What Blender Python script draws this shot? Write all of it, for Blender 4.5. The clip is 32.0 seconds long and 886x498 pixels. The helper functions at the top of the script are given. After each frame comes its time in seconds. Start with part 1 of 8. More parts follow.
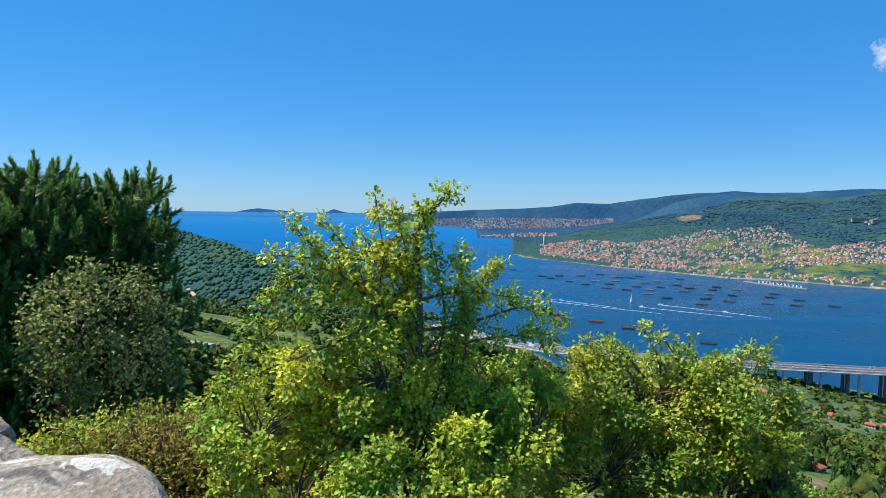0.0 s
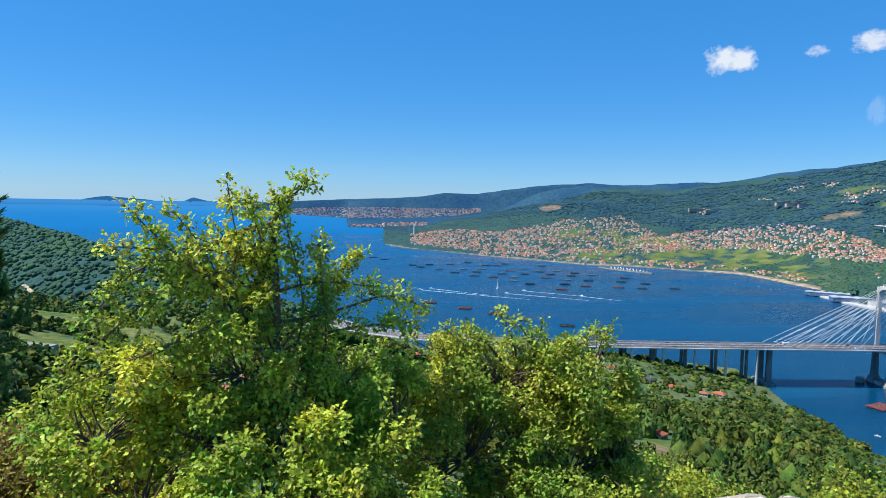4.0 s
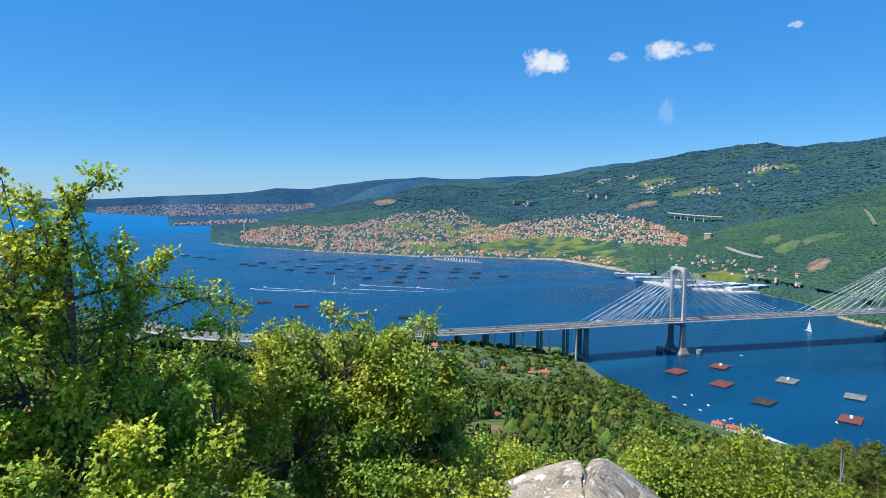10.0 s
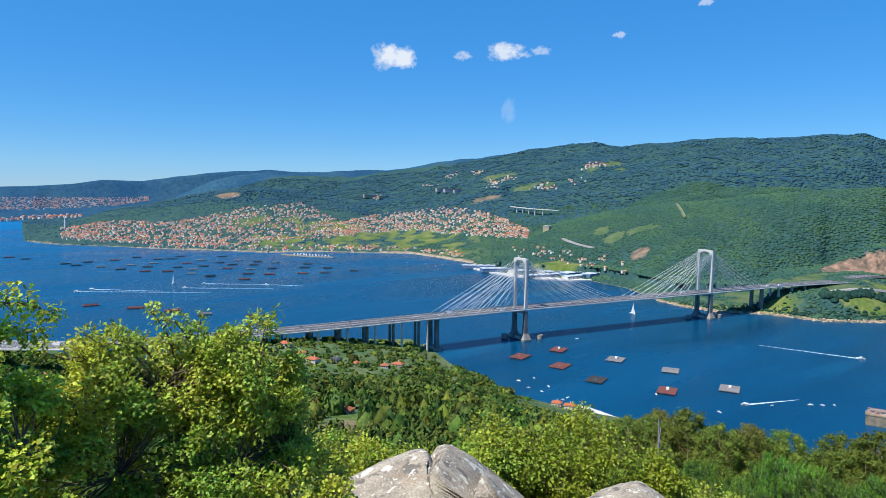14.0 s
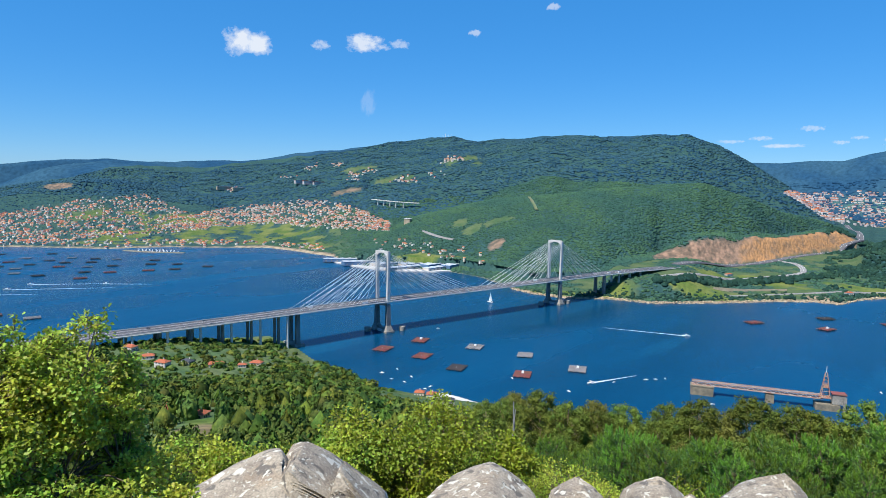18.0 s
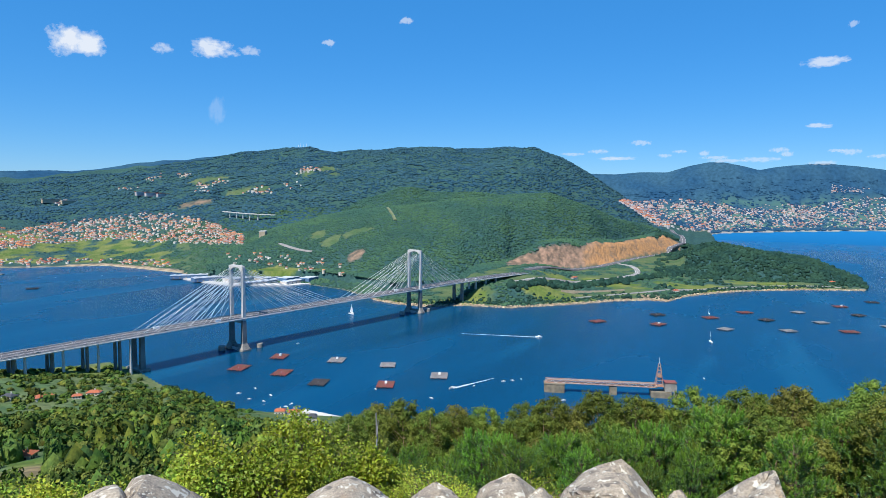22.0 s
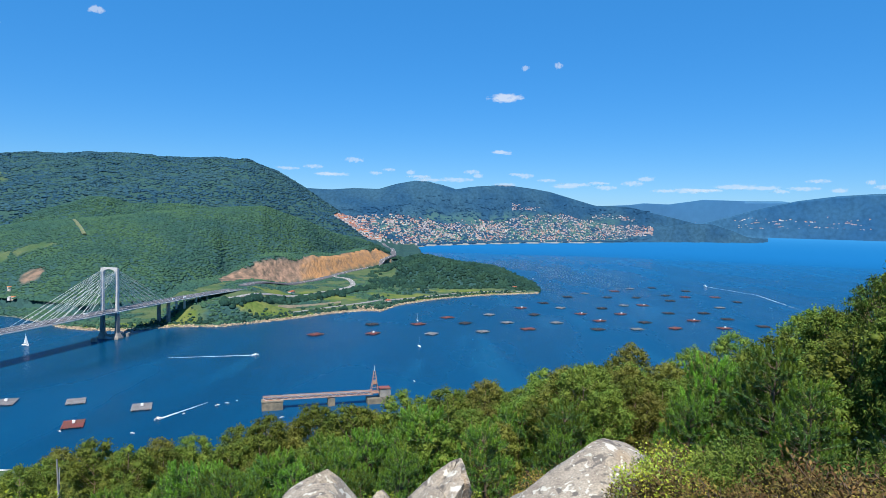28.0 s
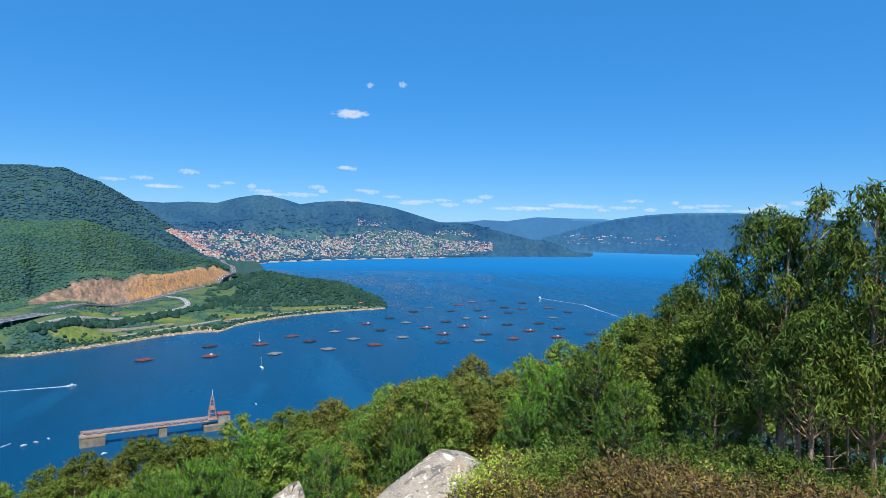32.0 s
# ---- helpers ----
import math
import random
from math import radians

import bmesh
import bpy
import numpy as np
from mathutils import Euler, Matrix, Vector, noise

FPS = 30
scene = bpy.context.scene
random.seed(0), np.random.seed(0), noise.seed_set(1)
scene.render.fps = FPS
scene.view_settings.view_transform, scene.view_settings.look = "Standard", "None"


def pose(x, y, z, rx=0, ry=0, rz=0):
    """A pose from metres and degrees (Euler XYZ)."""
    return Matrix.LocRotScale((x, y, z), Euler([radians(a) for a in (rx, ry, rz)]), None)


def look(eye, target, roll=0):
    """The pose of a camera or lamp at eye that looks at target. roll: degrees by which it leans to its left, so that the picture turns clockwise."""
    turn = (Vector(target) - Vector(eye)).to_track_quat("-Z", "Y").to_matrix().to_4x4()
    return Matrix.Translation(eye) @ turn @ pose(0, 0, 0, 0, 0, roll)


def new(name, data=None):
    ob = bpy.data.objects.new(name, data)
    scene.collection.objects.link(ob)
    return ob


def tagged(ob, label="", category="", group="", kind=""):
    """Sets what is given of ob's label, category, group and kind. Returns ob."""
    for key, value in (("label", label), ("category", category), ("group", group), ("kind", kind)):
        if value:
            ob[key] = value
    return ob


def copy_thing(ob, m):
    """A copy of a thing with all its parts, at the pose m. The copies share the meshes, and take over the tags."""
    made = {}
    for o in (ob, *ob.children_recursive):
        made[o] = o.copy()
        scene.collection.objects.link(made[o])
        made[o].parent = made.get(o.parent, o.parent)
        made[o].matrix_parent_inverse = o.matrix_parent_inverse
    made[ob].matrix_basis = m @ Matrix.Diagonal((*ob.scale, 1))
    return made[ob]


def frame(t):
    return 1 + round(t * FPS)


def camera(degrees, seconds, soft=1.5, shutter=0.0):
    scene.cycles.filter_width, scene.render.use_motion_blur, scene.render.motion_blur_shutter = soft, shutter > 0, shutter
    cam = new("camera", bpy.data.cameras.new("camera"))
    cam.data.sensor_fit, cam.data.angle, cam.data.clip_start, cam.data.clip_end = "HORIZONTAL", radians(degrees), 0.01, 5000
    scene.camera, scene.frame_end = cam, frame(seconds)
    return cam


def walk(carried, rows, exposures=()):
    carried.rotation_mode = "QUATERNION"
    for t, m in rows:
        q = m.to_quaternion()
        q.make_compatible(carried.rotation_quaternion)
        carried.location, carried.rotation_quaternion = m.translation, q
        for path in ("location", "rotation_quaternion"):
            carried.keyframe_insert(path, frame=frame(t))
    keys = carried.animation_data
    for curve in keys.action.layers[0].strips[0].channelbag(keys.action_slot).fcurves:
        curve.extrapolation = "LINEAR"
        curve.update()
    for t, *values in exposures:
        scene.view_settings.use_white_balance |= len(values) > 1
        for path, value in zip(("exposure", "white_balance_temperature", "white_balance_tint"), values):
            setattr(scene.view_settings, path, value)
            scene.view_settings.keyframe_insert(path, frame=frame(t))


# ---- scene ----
# ---- camera: it turns at arm's length on a viewpoint 219 m over the sea ----
cam = camera(69.75, 32.0, soft=0.55)
ZC, ARM = 218.85, 0.5
ROWS = [  # seconds, yaw, pitch, roll
    (0.0, 0.00, -3.54, -0.78),
    (0.5, -1.61, -3.83, -0.53),
    (1.0, -3.40, -4.04, -0.53),
    (1.5, -4.71, -4.20, -0.71),
    (2.0, -6.21, -4.27, -0.83),
    (2.5, -7.73, -4.28, -0.78),
    (3.0, -9.11, -4.29, -0.72),
    (3.5, -10.36, -4.31, -0.99),
    (5.5, -14.97, -4.12, -1.00),
    (6.0, -15.78, -4.07, -1.10),
    (6.5, -16.65, -4.03, -1.00),
    (7.0, -17.99, -3.89, -0.87),
    (7.5, -19.47, -3.77, -0.92),
    (8.0, -20.90, -3.67, -0.57),
    (8.5, -22.59, -3.83, -0.51),
    (9.0, -23.87, -4.23, -0.38),
    (9.5, -24.98, -4.53, -0.45),
    (10.0, -26.40, -4.60, -0.35),
    (10.5, -27.57, -4.66, -0.38),
    (11.0, -28.98, -4.72, -0.57),
    (11.5, -30.50, -4.71, -0.64),
    (12.0, -32.28, -4.75, -0.44),
    (12.5, -33.69, -4.84, -0.56),
    (13.0, -35.81, -4.95, -0.55),
    (13.5, -37.95, -4.98, -0.50),
    (14.0, -39.78, -5.03, -0.63),
    (14.5, -41.10, -5.18, -0.63),
    (16.5, -47.33, -5.56, -0.77),
    (17.0, -48.87, -5.58, -0.85),
    (17.5, -50.90, -5.54, -0.92),
    (18.0, -52.22, -5.51, -1.01),
    (18.5, -53.78, -5.46, -0.95),
    (19.0, -55.45, -5.46, -1.06),
    (19.5, -56.83, -5.46, -1.10),
    (20.0, -57.93, -5.49, -1.19),
    (20.5, -59.85, -5.50, -1.05),
    (21.0, -61.17, -5.53, -0.52),
    (21.5, -62.46, -4.37, -1.05),
    (22.0, -64.89, -4.38, -0.58),
    (22.5, -66.32, -4.47, -0.68),
    (23.0, -67.38, -4.64, -0.80),
    (23.5, -69.27, -4.63, -0.79),
    (24.0, -71.69, -4.53, -1.12),
    (24.5, -74.06, -4.39, -1.25),
    (25.0, -75.92, -4.35, -1.35),
    (25.5, -78.31, -4.23, -1.29),
    (27.5, -87.40, -3.09, -1.27),
    (28.0, -90.02, -2.72, -1.26),
    (28.5, -91.72, -2.38, -1.62),
    (29.0, -93.56, -2.08, -1.36),
    (29.5, -95.17, -1.86, -1.36),
    (30.0, -97.21, -1.65, -1.24),
    (30.5, -98.62, -1.50, -1.22),
    (31.0, -100.52, -1.29, -1.41),
    (31.5, -102.12, -1.14, -1.33),
    (32.0, -103.84, -0.99, -1.31),
]
walk(cam, [(t, pose(-ARM * math.sin(radians(yaw)), ARM * math.cos(radians(yaw)), ZC, 90 + pitch, roll, yaw)) for t, yaw, pitch, roll in ROWS])

# ---- world, sun, exposure ----
SUN_AZ, SUN_EL = -84.0, 58.0
world = bpy.data.worlds.new("world")
scene.world = world
world.use_nodes = True
wn = world.node_tree.nodes
sky = wn.new("ShaderNodeTexSky")
sky.sky_type, sky.sun_disc = "NISHITA", False
sky.sun_elevation, sky.sun_rotation = radians(SUN_EL), radians(SUN_AZ)
sky.altitude, sky.air_density, sky.dust_density, sky.ozone_density = 220, 1.0, 0.0, 6.0
way_out, level = wn.new("ShaderNodeTexCoord"), wn.new("ShaderNodeVectorMath")  # the sea's edge dips below the level line; the sky reaches down to it
level.operation, level.inputs[1].default_value = "MAXIMUM", (-1, -1, 0.006)
world.node_tree.links.new(way_out.outputs["Generated"], level.inputs[0])
world.node_tree.links.new(level.outputs[0], sky.inputs["Vector"])
tone = wn.new("ShaderNodeHueSaturation")
tone.inputs["Saturation"].default_value, tone.inputs["Value"].default_value = 1.32, 1.0
world.node_tree.links.new(sky.outputs[0], tone.inputs["Color"])
deep = wn.new("ShaderNodeMix")
deep.data_type, deep.blend_type = "RGBA", "MULTIPLY"
deep.inputs["Factor"].default_value, deep.inputs["B"].default_value = 1.0, (0.80, 0.98, 1.15, 1)
world.node_tree.links.new(tone.outputs[0], deep.inputs["A"])
even = wn.new("ShaderNodeMix")  # evens the bright band at the horizon
even.data_type = "RGBA"
even.inputs["Factor"].default_value, even.inputs["B"].default_value = 0.5, (0.56, 2.8, 6.6, 1)
world.node_tree.links.new(deep.outputs["Result"], even.inputs["A"])
world.node_tree.links.new(even.outputs["Result"], wn["Background"].inputs["Color"])
wn["Background"].inputs["Strength"].default_value = 0.09
sun = new("sun", bpy.data.lights.new("sun", "SUN"))
sun.data.energy, sun.data.angle, sun.data.color = 4.8, radians(0.53), (1.0, 0.94, 0.84)
sun_way = Vector((math.sin(radians(SUN_AZ)) * math.cos(radians(SUN_EL)), math.cos(radians(SUN_AZ)) * math.cos(radians(SUN_EL)), math.sin(radians(SUN_EL))))
sun.matrix_world = look(sun_way * 50 + Vector((0, 0, ZC + 100)), (0, 0, ZC + 100))
scene.view_settings.exposure = 0.5

# ---- materials ----
def material(name, base, rough=0.8, metal=0.0, scale=1.0, vary=0.25, fine=None, bump=0.3, bump_dist=0.02, second=None, islands=0.0, objects=0.0, translucent=0.0, spec=0.3):
    """A surface with two scales of variation, fine relief and, where asked, a shade of its own for every island or object."""
    m = bpy.data.materials.new(name)
    m.use_nodes = True
    nt = m.node_tree
    N, L = nt.nodes, nt.links
    b = N["Principled BSDF"]
    b.inputs["Roughness"].default_value, b.inputs["Metallic"].default_value = rough, metal
    b.inputs["Specular IOR Level"].default_value = spec
    tc = N.new("ShaderNodeTexCoord")
    big = N.new("ShaderNodeTexNoise")
    big.inputs["Scale"].default_value, big.inputs["Detail"].default_value = scale, 4
    small = N.new("ShaderNodeTexNoise")
    small.inputs["Scale"].default_value, small.inputs["Detail"].default_value = fine or scale * 9, 5
    for n in (big, small):
        L.new(tc.outputs["Object"], n.inputs["Vector"])
    mix = N.new("ShaderNodeMix")
    mix.data_type = "RGBA"
    other = second or tuple(c * (1 - vary) for c in base)
    mix.inputs["A"].default_value, mix.inputs["B"].default_value = (*base, 1), (*other, 1)
    ramp = N.new("ShaderNodeMapRange")
    ramp.inputs["From Min"].default_value, ramp.inputs["From Max"].default_value = 0.38, 0.62
    L.new(big.outputs["Fac"], ramp.inputs["Value"])
    L.new(ramp.outputs[0], mix.inputs["Factor"])
    hsv = N.new("ShaderNodeHueSaturation")
    val = N.new("ShaderNodeMapRange")
    val.inputs["From Min"].default_value, val.inputs["From Max"].default_value = 0.3, 0.7
    val.inputs["To Min"].default_value, val.inputs["To Max"].default_value = 1 - vary, 1 + vary
    L.new(small.outputs["Fac"], val.inputs["Value"])
    out = val.outputs[0]
    if islands or objects:
        src = (N.new("ShaderNodeNewGeometry").outputs["Random Per Island"] if islands else N.new("ShaderNodeObjectInfo").outputs["Random"])
        k = islands or objects
        own = N.new("ShaderNodeMapRange")
        own.inputs["To Min"].default_value, own.inputs["To Max"].default_value = 1 - k, 1 + k
        L.new(src, own.inputs["Value"])
        mul = N.new("ShaderNodeMath")
        mul.operation = "MULTIPLY"
        L.new(out, mul.inputs[0])
        L.new(own.outputs[0], mul.inputs[1])
        out = mul.outputs[0]
        hue = N.new("ShaderNodeMapRange")
        hue.inputs["To Min"].default_value, hue.inputs["To Max"].default_value = 0.5 - 0.045 * k, 0.5 + 0.045 * k
        L.new(src, hue.inputs["Value"])
        L.new(hue.outputs[0], hsv.inputs["Hue"])
    L.new(out, hsv.inputs["Value"])
    L.new(mix.outputs["Result"], hsv.inputs["Color"])
    L.new(hsv.outputs[0], b.inputs["Base Color"])
    if bump:
        bp = N.new("ShaderNodeBump")
        bp.inputs["Strength"].default_value, bp.inputs["Distance"].default_value = bump, bump_dist
        L.new(small.outputs["Fac"], bp.inputs["Height"])
        L.new(bp.outputs[0], b.inputs["Normal"])
    if translucent:
        tr = N.new("ShaderNodeBsdfTranslucent")
        bright = N.new("ShaderNodeHueSaturation")
        bright.inputs["Value"].default_value, bright.inputs["Hue"].default_value = 1.6, 0.49
        L.new(hsv.outputs[0], bright.inputs["Color"])
        L.new(bright.outputs[0], tr.inputs["Color"])
        ms = N.new("ShaderNodeMixShader")
        ms.inputs[0].default_value = translucent
        L.new(b.outputs[0], ms.inputs[1])
        L.new(tr.outputs[0], ms.inputs[2])
        L.new(ms.outputs[0], N["Material Output"].inputs["Surface"])
    return m


def water_material():
    """Rippled sea; the mesh's own mask fades it into the flat blue of the far sea, aerial haze painted in colour and
    emission.
    """
    m = bpy.data.materials.new("sea_water")
    m.use_nodes = True
    nt = m.node_tree
    N, L = nt.nodes, nt.links
    b = N["Principled BSDF"]
    b.inputs["IOR"].default_value = 1.33
    tc = N.new("ShaderNodeTexCoord")
    far = N.new("ShaderNodeVertexColor")
    far.layer_name = "far"

    def noise_at(scale, detail, turn, sx, sy):
        mp = N.new("ShaderNodeMapping")
        mp.inputs["Scale"].default_value, mp.inputs["Rotation"].default_value = (sx, sy, 1), (0, 0, radians(turn))
        L.new(tc.outputs["Object"], mp.inputs["Vector"])
        n = N.new("ShaderNodeTexNoise")
        n.inputs["Scale"].default_value, n.inputs["Detail"].default_value = scale, detail
        L.new(mp.outputs[0], n.inputs["Vector"])
        return n.outputs["Fac"]

    def ranged(src, lo, hi, a, c):
        r = N.new("ShaderNodeMapRange")
        for k, v in zip(("From Min", "From Max", "To Min", "To Max"), (lo, hi, a, c)):
            r.inputs[k].default_value = v
        L.new(src, r.inputs["Value"])
        return r.outputs[0]

    def mixed(a, c, f):
        x = N.new("ShaderNodeMix")
        x.data_type = "RGBA"
        for sock, v in (("A", a), ("B", c)):
            if isinstance(v, tuple):
                x.inputs[sock].default_value = (*v, 1)
            else:
                L.new(v, x.inputs[sock])
        L.new(f, x.inputs["Factor"])
        return x.outputs["Result"]
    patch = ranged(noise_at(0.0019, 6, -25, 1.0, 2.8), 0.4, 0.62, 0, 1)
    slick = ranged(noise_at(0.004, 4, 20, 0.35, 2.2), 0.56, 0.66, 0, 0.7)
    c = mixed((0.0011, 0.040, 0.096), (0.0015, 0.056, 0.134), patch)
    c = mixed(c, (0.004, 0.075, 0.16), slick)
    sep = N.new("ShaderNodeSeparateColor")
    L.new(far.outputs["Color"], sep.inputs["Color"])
    # haze painted into the base colour, first mid-distance, then the far sea
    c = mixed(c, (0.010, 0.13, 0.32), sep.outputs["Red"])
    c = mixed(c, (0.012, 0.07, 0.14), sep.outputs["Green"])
    b.inputs["Emission Color"].default_value = (0.036, 0.19, 0.43, 1)  # light scattered by the air over the far sea, put in as emission
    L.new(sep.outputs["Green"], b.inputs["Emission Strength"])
    L.new(c, b.inputs["Base Color"])
    L.new(ranged(patch, 0, 1, 0.16, 0.32), b.inputs["Roughness"])
    L.new(ranged(sep.outputs["Red"], 0, 0.8, 0.13, 0.0), b.inputs["Specular IOR Level"])
    bp = N.new("ShaderNodeBump")
    bp.inputs["Strength"].default_value, bp.inputs["Distance"].default_value = 0.5, 0.5
    L.new(noise_at(0.22, 6, -25, 1.0, 2.6), bp.inputs["Height"])
    L.new(bp.outputs[0], b.inputs["Normal"])
    return m


def land_material():
    """Land cover by the mesh's own masks: woods, meadow, bare earth, sand."""
    m = bpy.data.materials.new("land_cover")
    m.use_nodes = True
    nt = m.node_tree
    N, L = nt.nodes, nt.links
    b = N["Principled BSDF"]
    b.inputs["Roughness"].default_value, b.inputs["Specular IOR Level"].default_value = 0.95, 0.1
    tc = N.new("ShaderNodeTexCoord")
    cov = N.new("ShaderNodeVertexColor")
    cov.layer_name = "cover"
    sep = N.new("ShaderNodeSeparateColor")
    L.new(cov.outputs["Color"], sep.inputs["Color"])

    def noisy(scale, c1, c2, lo=0.35, hi=0.65, detail=5):
        n = N.new("ShaderNodeTexNoise")
        n.inputs["Scale"].default_value, n.inputs["Detail"].default_value = scale, detail
        L.new(tc.outputs["Object"], n.inputs["Vector"])
        r = N.new("ShaderNodeMapRange")
        r.inputs["From Min"].default_value, r.inputs["From Max"].default_value = lo, hi
        L.new(n.outputs["Fac"], r.inputs["Value"])
        x = N.new("ShaderNodeMix")
        x.data_type = "RGBA"
        x.inputs["A"].default_value, x.inputs["B"].default_value = (*c1, 1), (*c2, 1)
        L.new(r.outputs[0], x.inputs["Factor"])
        return x.outputs["Result"], n.outputs["Fac"]

    def over(a, c, f):
        x = N.new("ShaderNodeMix")
        x.data_type = "RGBA"
        L.new(a, x.inputs["A"])
        L.new(c, x.inputs["B"])
        L.new(f, x.inputs["Factor"])
        return x.outputs["Result"]

    crowns = N.new("ShaderNodeTexVoronoi")
    crowns.inputs["Scale"].default_value = 0.11
    L.new(tc.outputs["Object"], crowns.inputs["Vector"])
    # wood green leans to blue: haze of the far slopes put into colour
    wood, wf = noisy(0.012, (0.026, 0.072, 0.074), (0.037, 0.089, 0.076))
    own = N.new("ShaderNodeMapRange")
    own.inputs["To Min"].default_value, own.inputs["To Max"].default_value = 0.75, 1.2
    L.new(crowns.outputs["Color"], own.inputs["Value"])
    hs = N.new("ShaderNodeHueSaturation")
    L.new(wood, hs.inputs["Color"])
    L.new(own.outputs[0], hs.inputs["Value"])
    field, _ = noisy(0.022, (0.075, 0.13, 0.028), (0.17, 0.19, 0.06))
    rock, bf = noisy(0.05, (0.31, 0.20, 0.14), (0.13, 0.10, 0.075), 0.38, 0.62, 12)
    ochre, _ = noisy(0.04, (0.44, 0.235, 0.105), (0.26, 0.165, 0.10), 0.42, 0.66, 12)
    bare = over(rock, ochre, cov.outputs["Alpha"])
    sand, _ = noisy(0.05, (0.40, 0.32, 0.22), (0.20, 0.16, 0.11), 0.4, 0.6, 7)
    c = over(hs.outputs[0], field, sep.outputs["Red"])
    c = over(c, bare, sep.outputs["Green"])
    c = over(c, sand, sep.outputs["Blue"])
    L.new(c, b.inputs["Base Color"])
    relief = N.new("ShaderNodeBump")
    relief.inputs["Strength"].default_value, relief.inputs["Distance"].default_value, relief.invert = 0.8, 4.0, True
    L.new(crowns.outputs["Distance"], relief.inputs["Height"])
    L.new(relief.outputs[0], b.inputs["Normal"])
    return m


M_sea, M_land = water_material(), land_material()


def granite_material():
    """Weathered granite: warm grey stone, pale lichen patches, dark crusts and ochre stains."""
    m = material("granite", (0.37, 0.325, 0.26), 0.92, scale=2.2, vary=0.3, fine=30, bump=0.9, bump_dist=0.025, second=(0.25, 0.215, 0.175), spec=0.12)
    N, L = m.node_tree.nodes, m.node_tree.links
    b = N["Principled BSDF"]
    src = b.inputs["Base Color"].links[0].from_socket
    tc = next(n for n in N if n.type == "TEX_COORD")

    def layer(col, scale, lo, hi, colour, detail, warp=0.0):
        n = N.new("ShaderNodeTexNoise")
        n.inputs["Scale"].default_value, n.inputs["Detail"].default_value, n.inputs["Distortion"].default_value = scale, detail, warp
        L.new(tc.outputs["Object"], n.inputs["Vector"])
        r = N.new("ShaderNodeMapRange")
        r.inputs["From Min"].default_value, r.inputs["From Max"].default_value = lo, hi
        L.new(n.outputs["Fac"], r.inputs["Value"])
        x = N.new("ShaderNodeMix")
        x.data_type = "RGBA"
        x.inputs["B"].default_value = (*colour, 1)
        L.new(col, x.inputs["A"])
        L.new(r.outputs[0], x.inputs["Factor"])
        return x.outputs["Result"]
    c = layer(src, 0.9, 0.55, 0.72, (0.33, 0.22, 0.12), 4)
    c = layer(c, 4.0, 0.56, 0.62, (0.15, 0.135, 0.12), 8, 0.6)
    c = layer(c, 5.5, 0.60, 0.63, (0.56, 0.54, 0.47), 5, 0.4)
    c = layer(c, 13.0, 0.65, 0.68, (0.46, 0.45, 0.39), 2, 0.2)
    L.new(c, b.inputs["Base Color"])
    return m


M_granite = granite_material()
M_bracken = material("dry_bracken", (0.17, 0.095, 0.034), 0.85, scale=1.2, vary=0.3, fine=8, bump=0, islands=0.5, translucent=0.12, second=(0.09, 0.085, 0.022))
M_bark = material("bark", (0.16, 0.12, 0.085), 0.9, scale=4, vary=0.35, fine=40, bump=0.8, bump_dist=0.01)
M_bark_red = material("eucalyptus_bark", (0.27, 0.16, 0.10), 0.8, scale=2.5, vary=0.4, fine=25, bump=0.5, second=(0.36, 0.28, 0.21))
M_oakleaf = material("oak_leaf", (0.21, 0.34, 0.04), 0.5, scale=1.6, vary=0.25, fine=6, bump=0, islands=0.55, translucent=0.32, second=(0.52, 0.53, 0.055), spec=0.3)
M_darkleaf = material("dark_oak_leaf", (0.18, 0.29, 0.036), 0.5, scale=1.4, vary=0.2, fine=6, bump=0, islands=0.5, translucent=0.28, second=(0.40, 0.42, 0.045), spec=0.3)
M_yellowleaf = material("yellow_green_leaf", (0.235, 0.275, 0.02), 0.5, scale=0.6, vary=0.2, fine=6, bump=0, islands=0.45, translucent=0.25, second=(0.12, 0.19, 0.02))
M_needle = material("pine_needle", (0.15, 0.29, 0.045), 0.5, scale=0.5, vary=0.2, fine=5, bump=0, objects=0.4, translucent=0.3, second=(0.21, 0.34, 0.045))
# darker needle green, the shade inside the crown put into colour
M_needle_shade = material("shaded_pine_needle", (0.075, 0.155, 0.045), 0.5, scale=0.5, vary=0.2, fine=5, bump=0, islands=0.35, translucent=0.15, second=(0.10, 0.18, 0.035))
M_gumleaf = material("eucalyptus_leaf", (0.09, 0.155, 0.028), 0.55, scale=0.35, vary=0.25, fine=3, bump=0, objects=0.35, translucent=0.25, second=(0.165, 0.20, 0.034), spec=0.12)
M_heath = material("dry_heath", (0.31, 0.21, 0.05), 0.8, scale=1.2, vary=0.3, fine=8, bump=0, islands=0.4, translucent=0.2, second=(0.19, 0.19, 0.035))
# dulled, bluish green carries a little painted haze
M_wood_far = material("wood_crowns", (0.036, 0.092, 0.070), 0.8, scale=0.007, vary=0.1, fine=0.25, bump=0.2, bump_dist=0.6, islands=0.1, second=(0.054, 0.116, 0.064), spec=0.05)
M_wood_dark = material("shore_crowns", (0.015, 0.044, 0.036), 0.8, scale=0.02, vary=0.15, fine=0.25, bump=0.3, bump_dist=0.6, islands=0.22, second=(0.026, 0.064, 0.042), spec=0.05)
M_shore_rock = material("shore_rock", (0.42, 0.335, 0.23), 0.9, scale=0.08, vary=0.2, fine=0.8, bump=0.4, bump_dist=0.2, islands=0.3, second=(0.30, 0.23, 0.16))
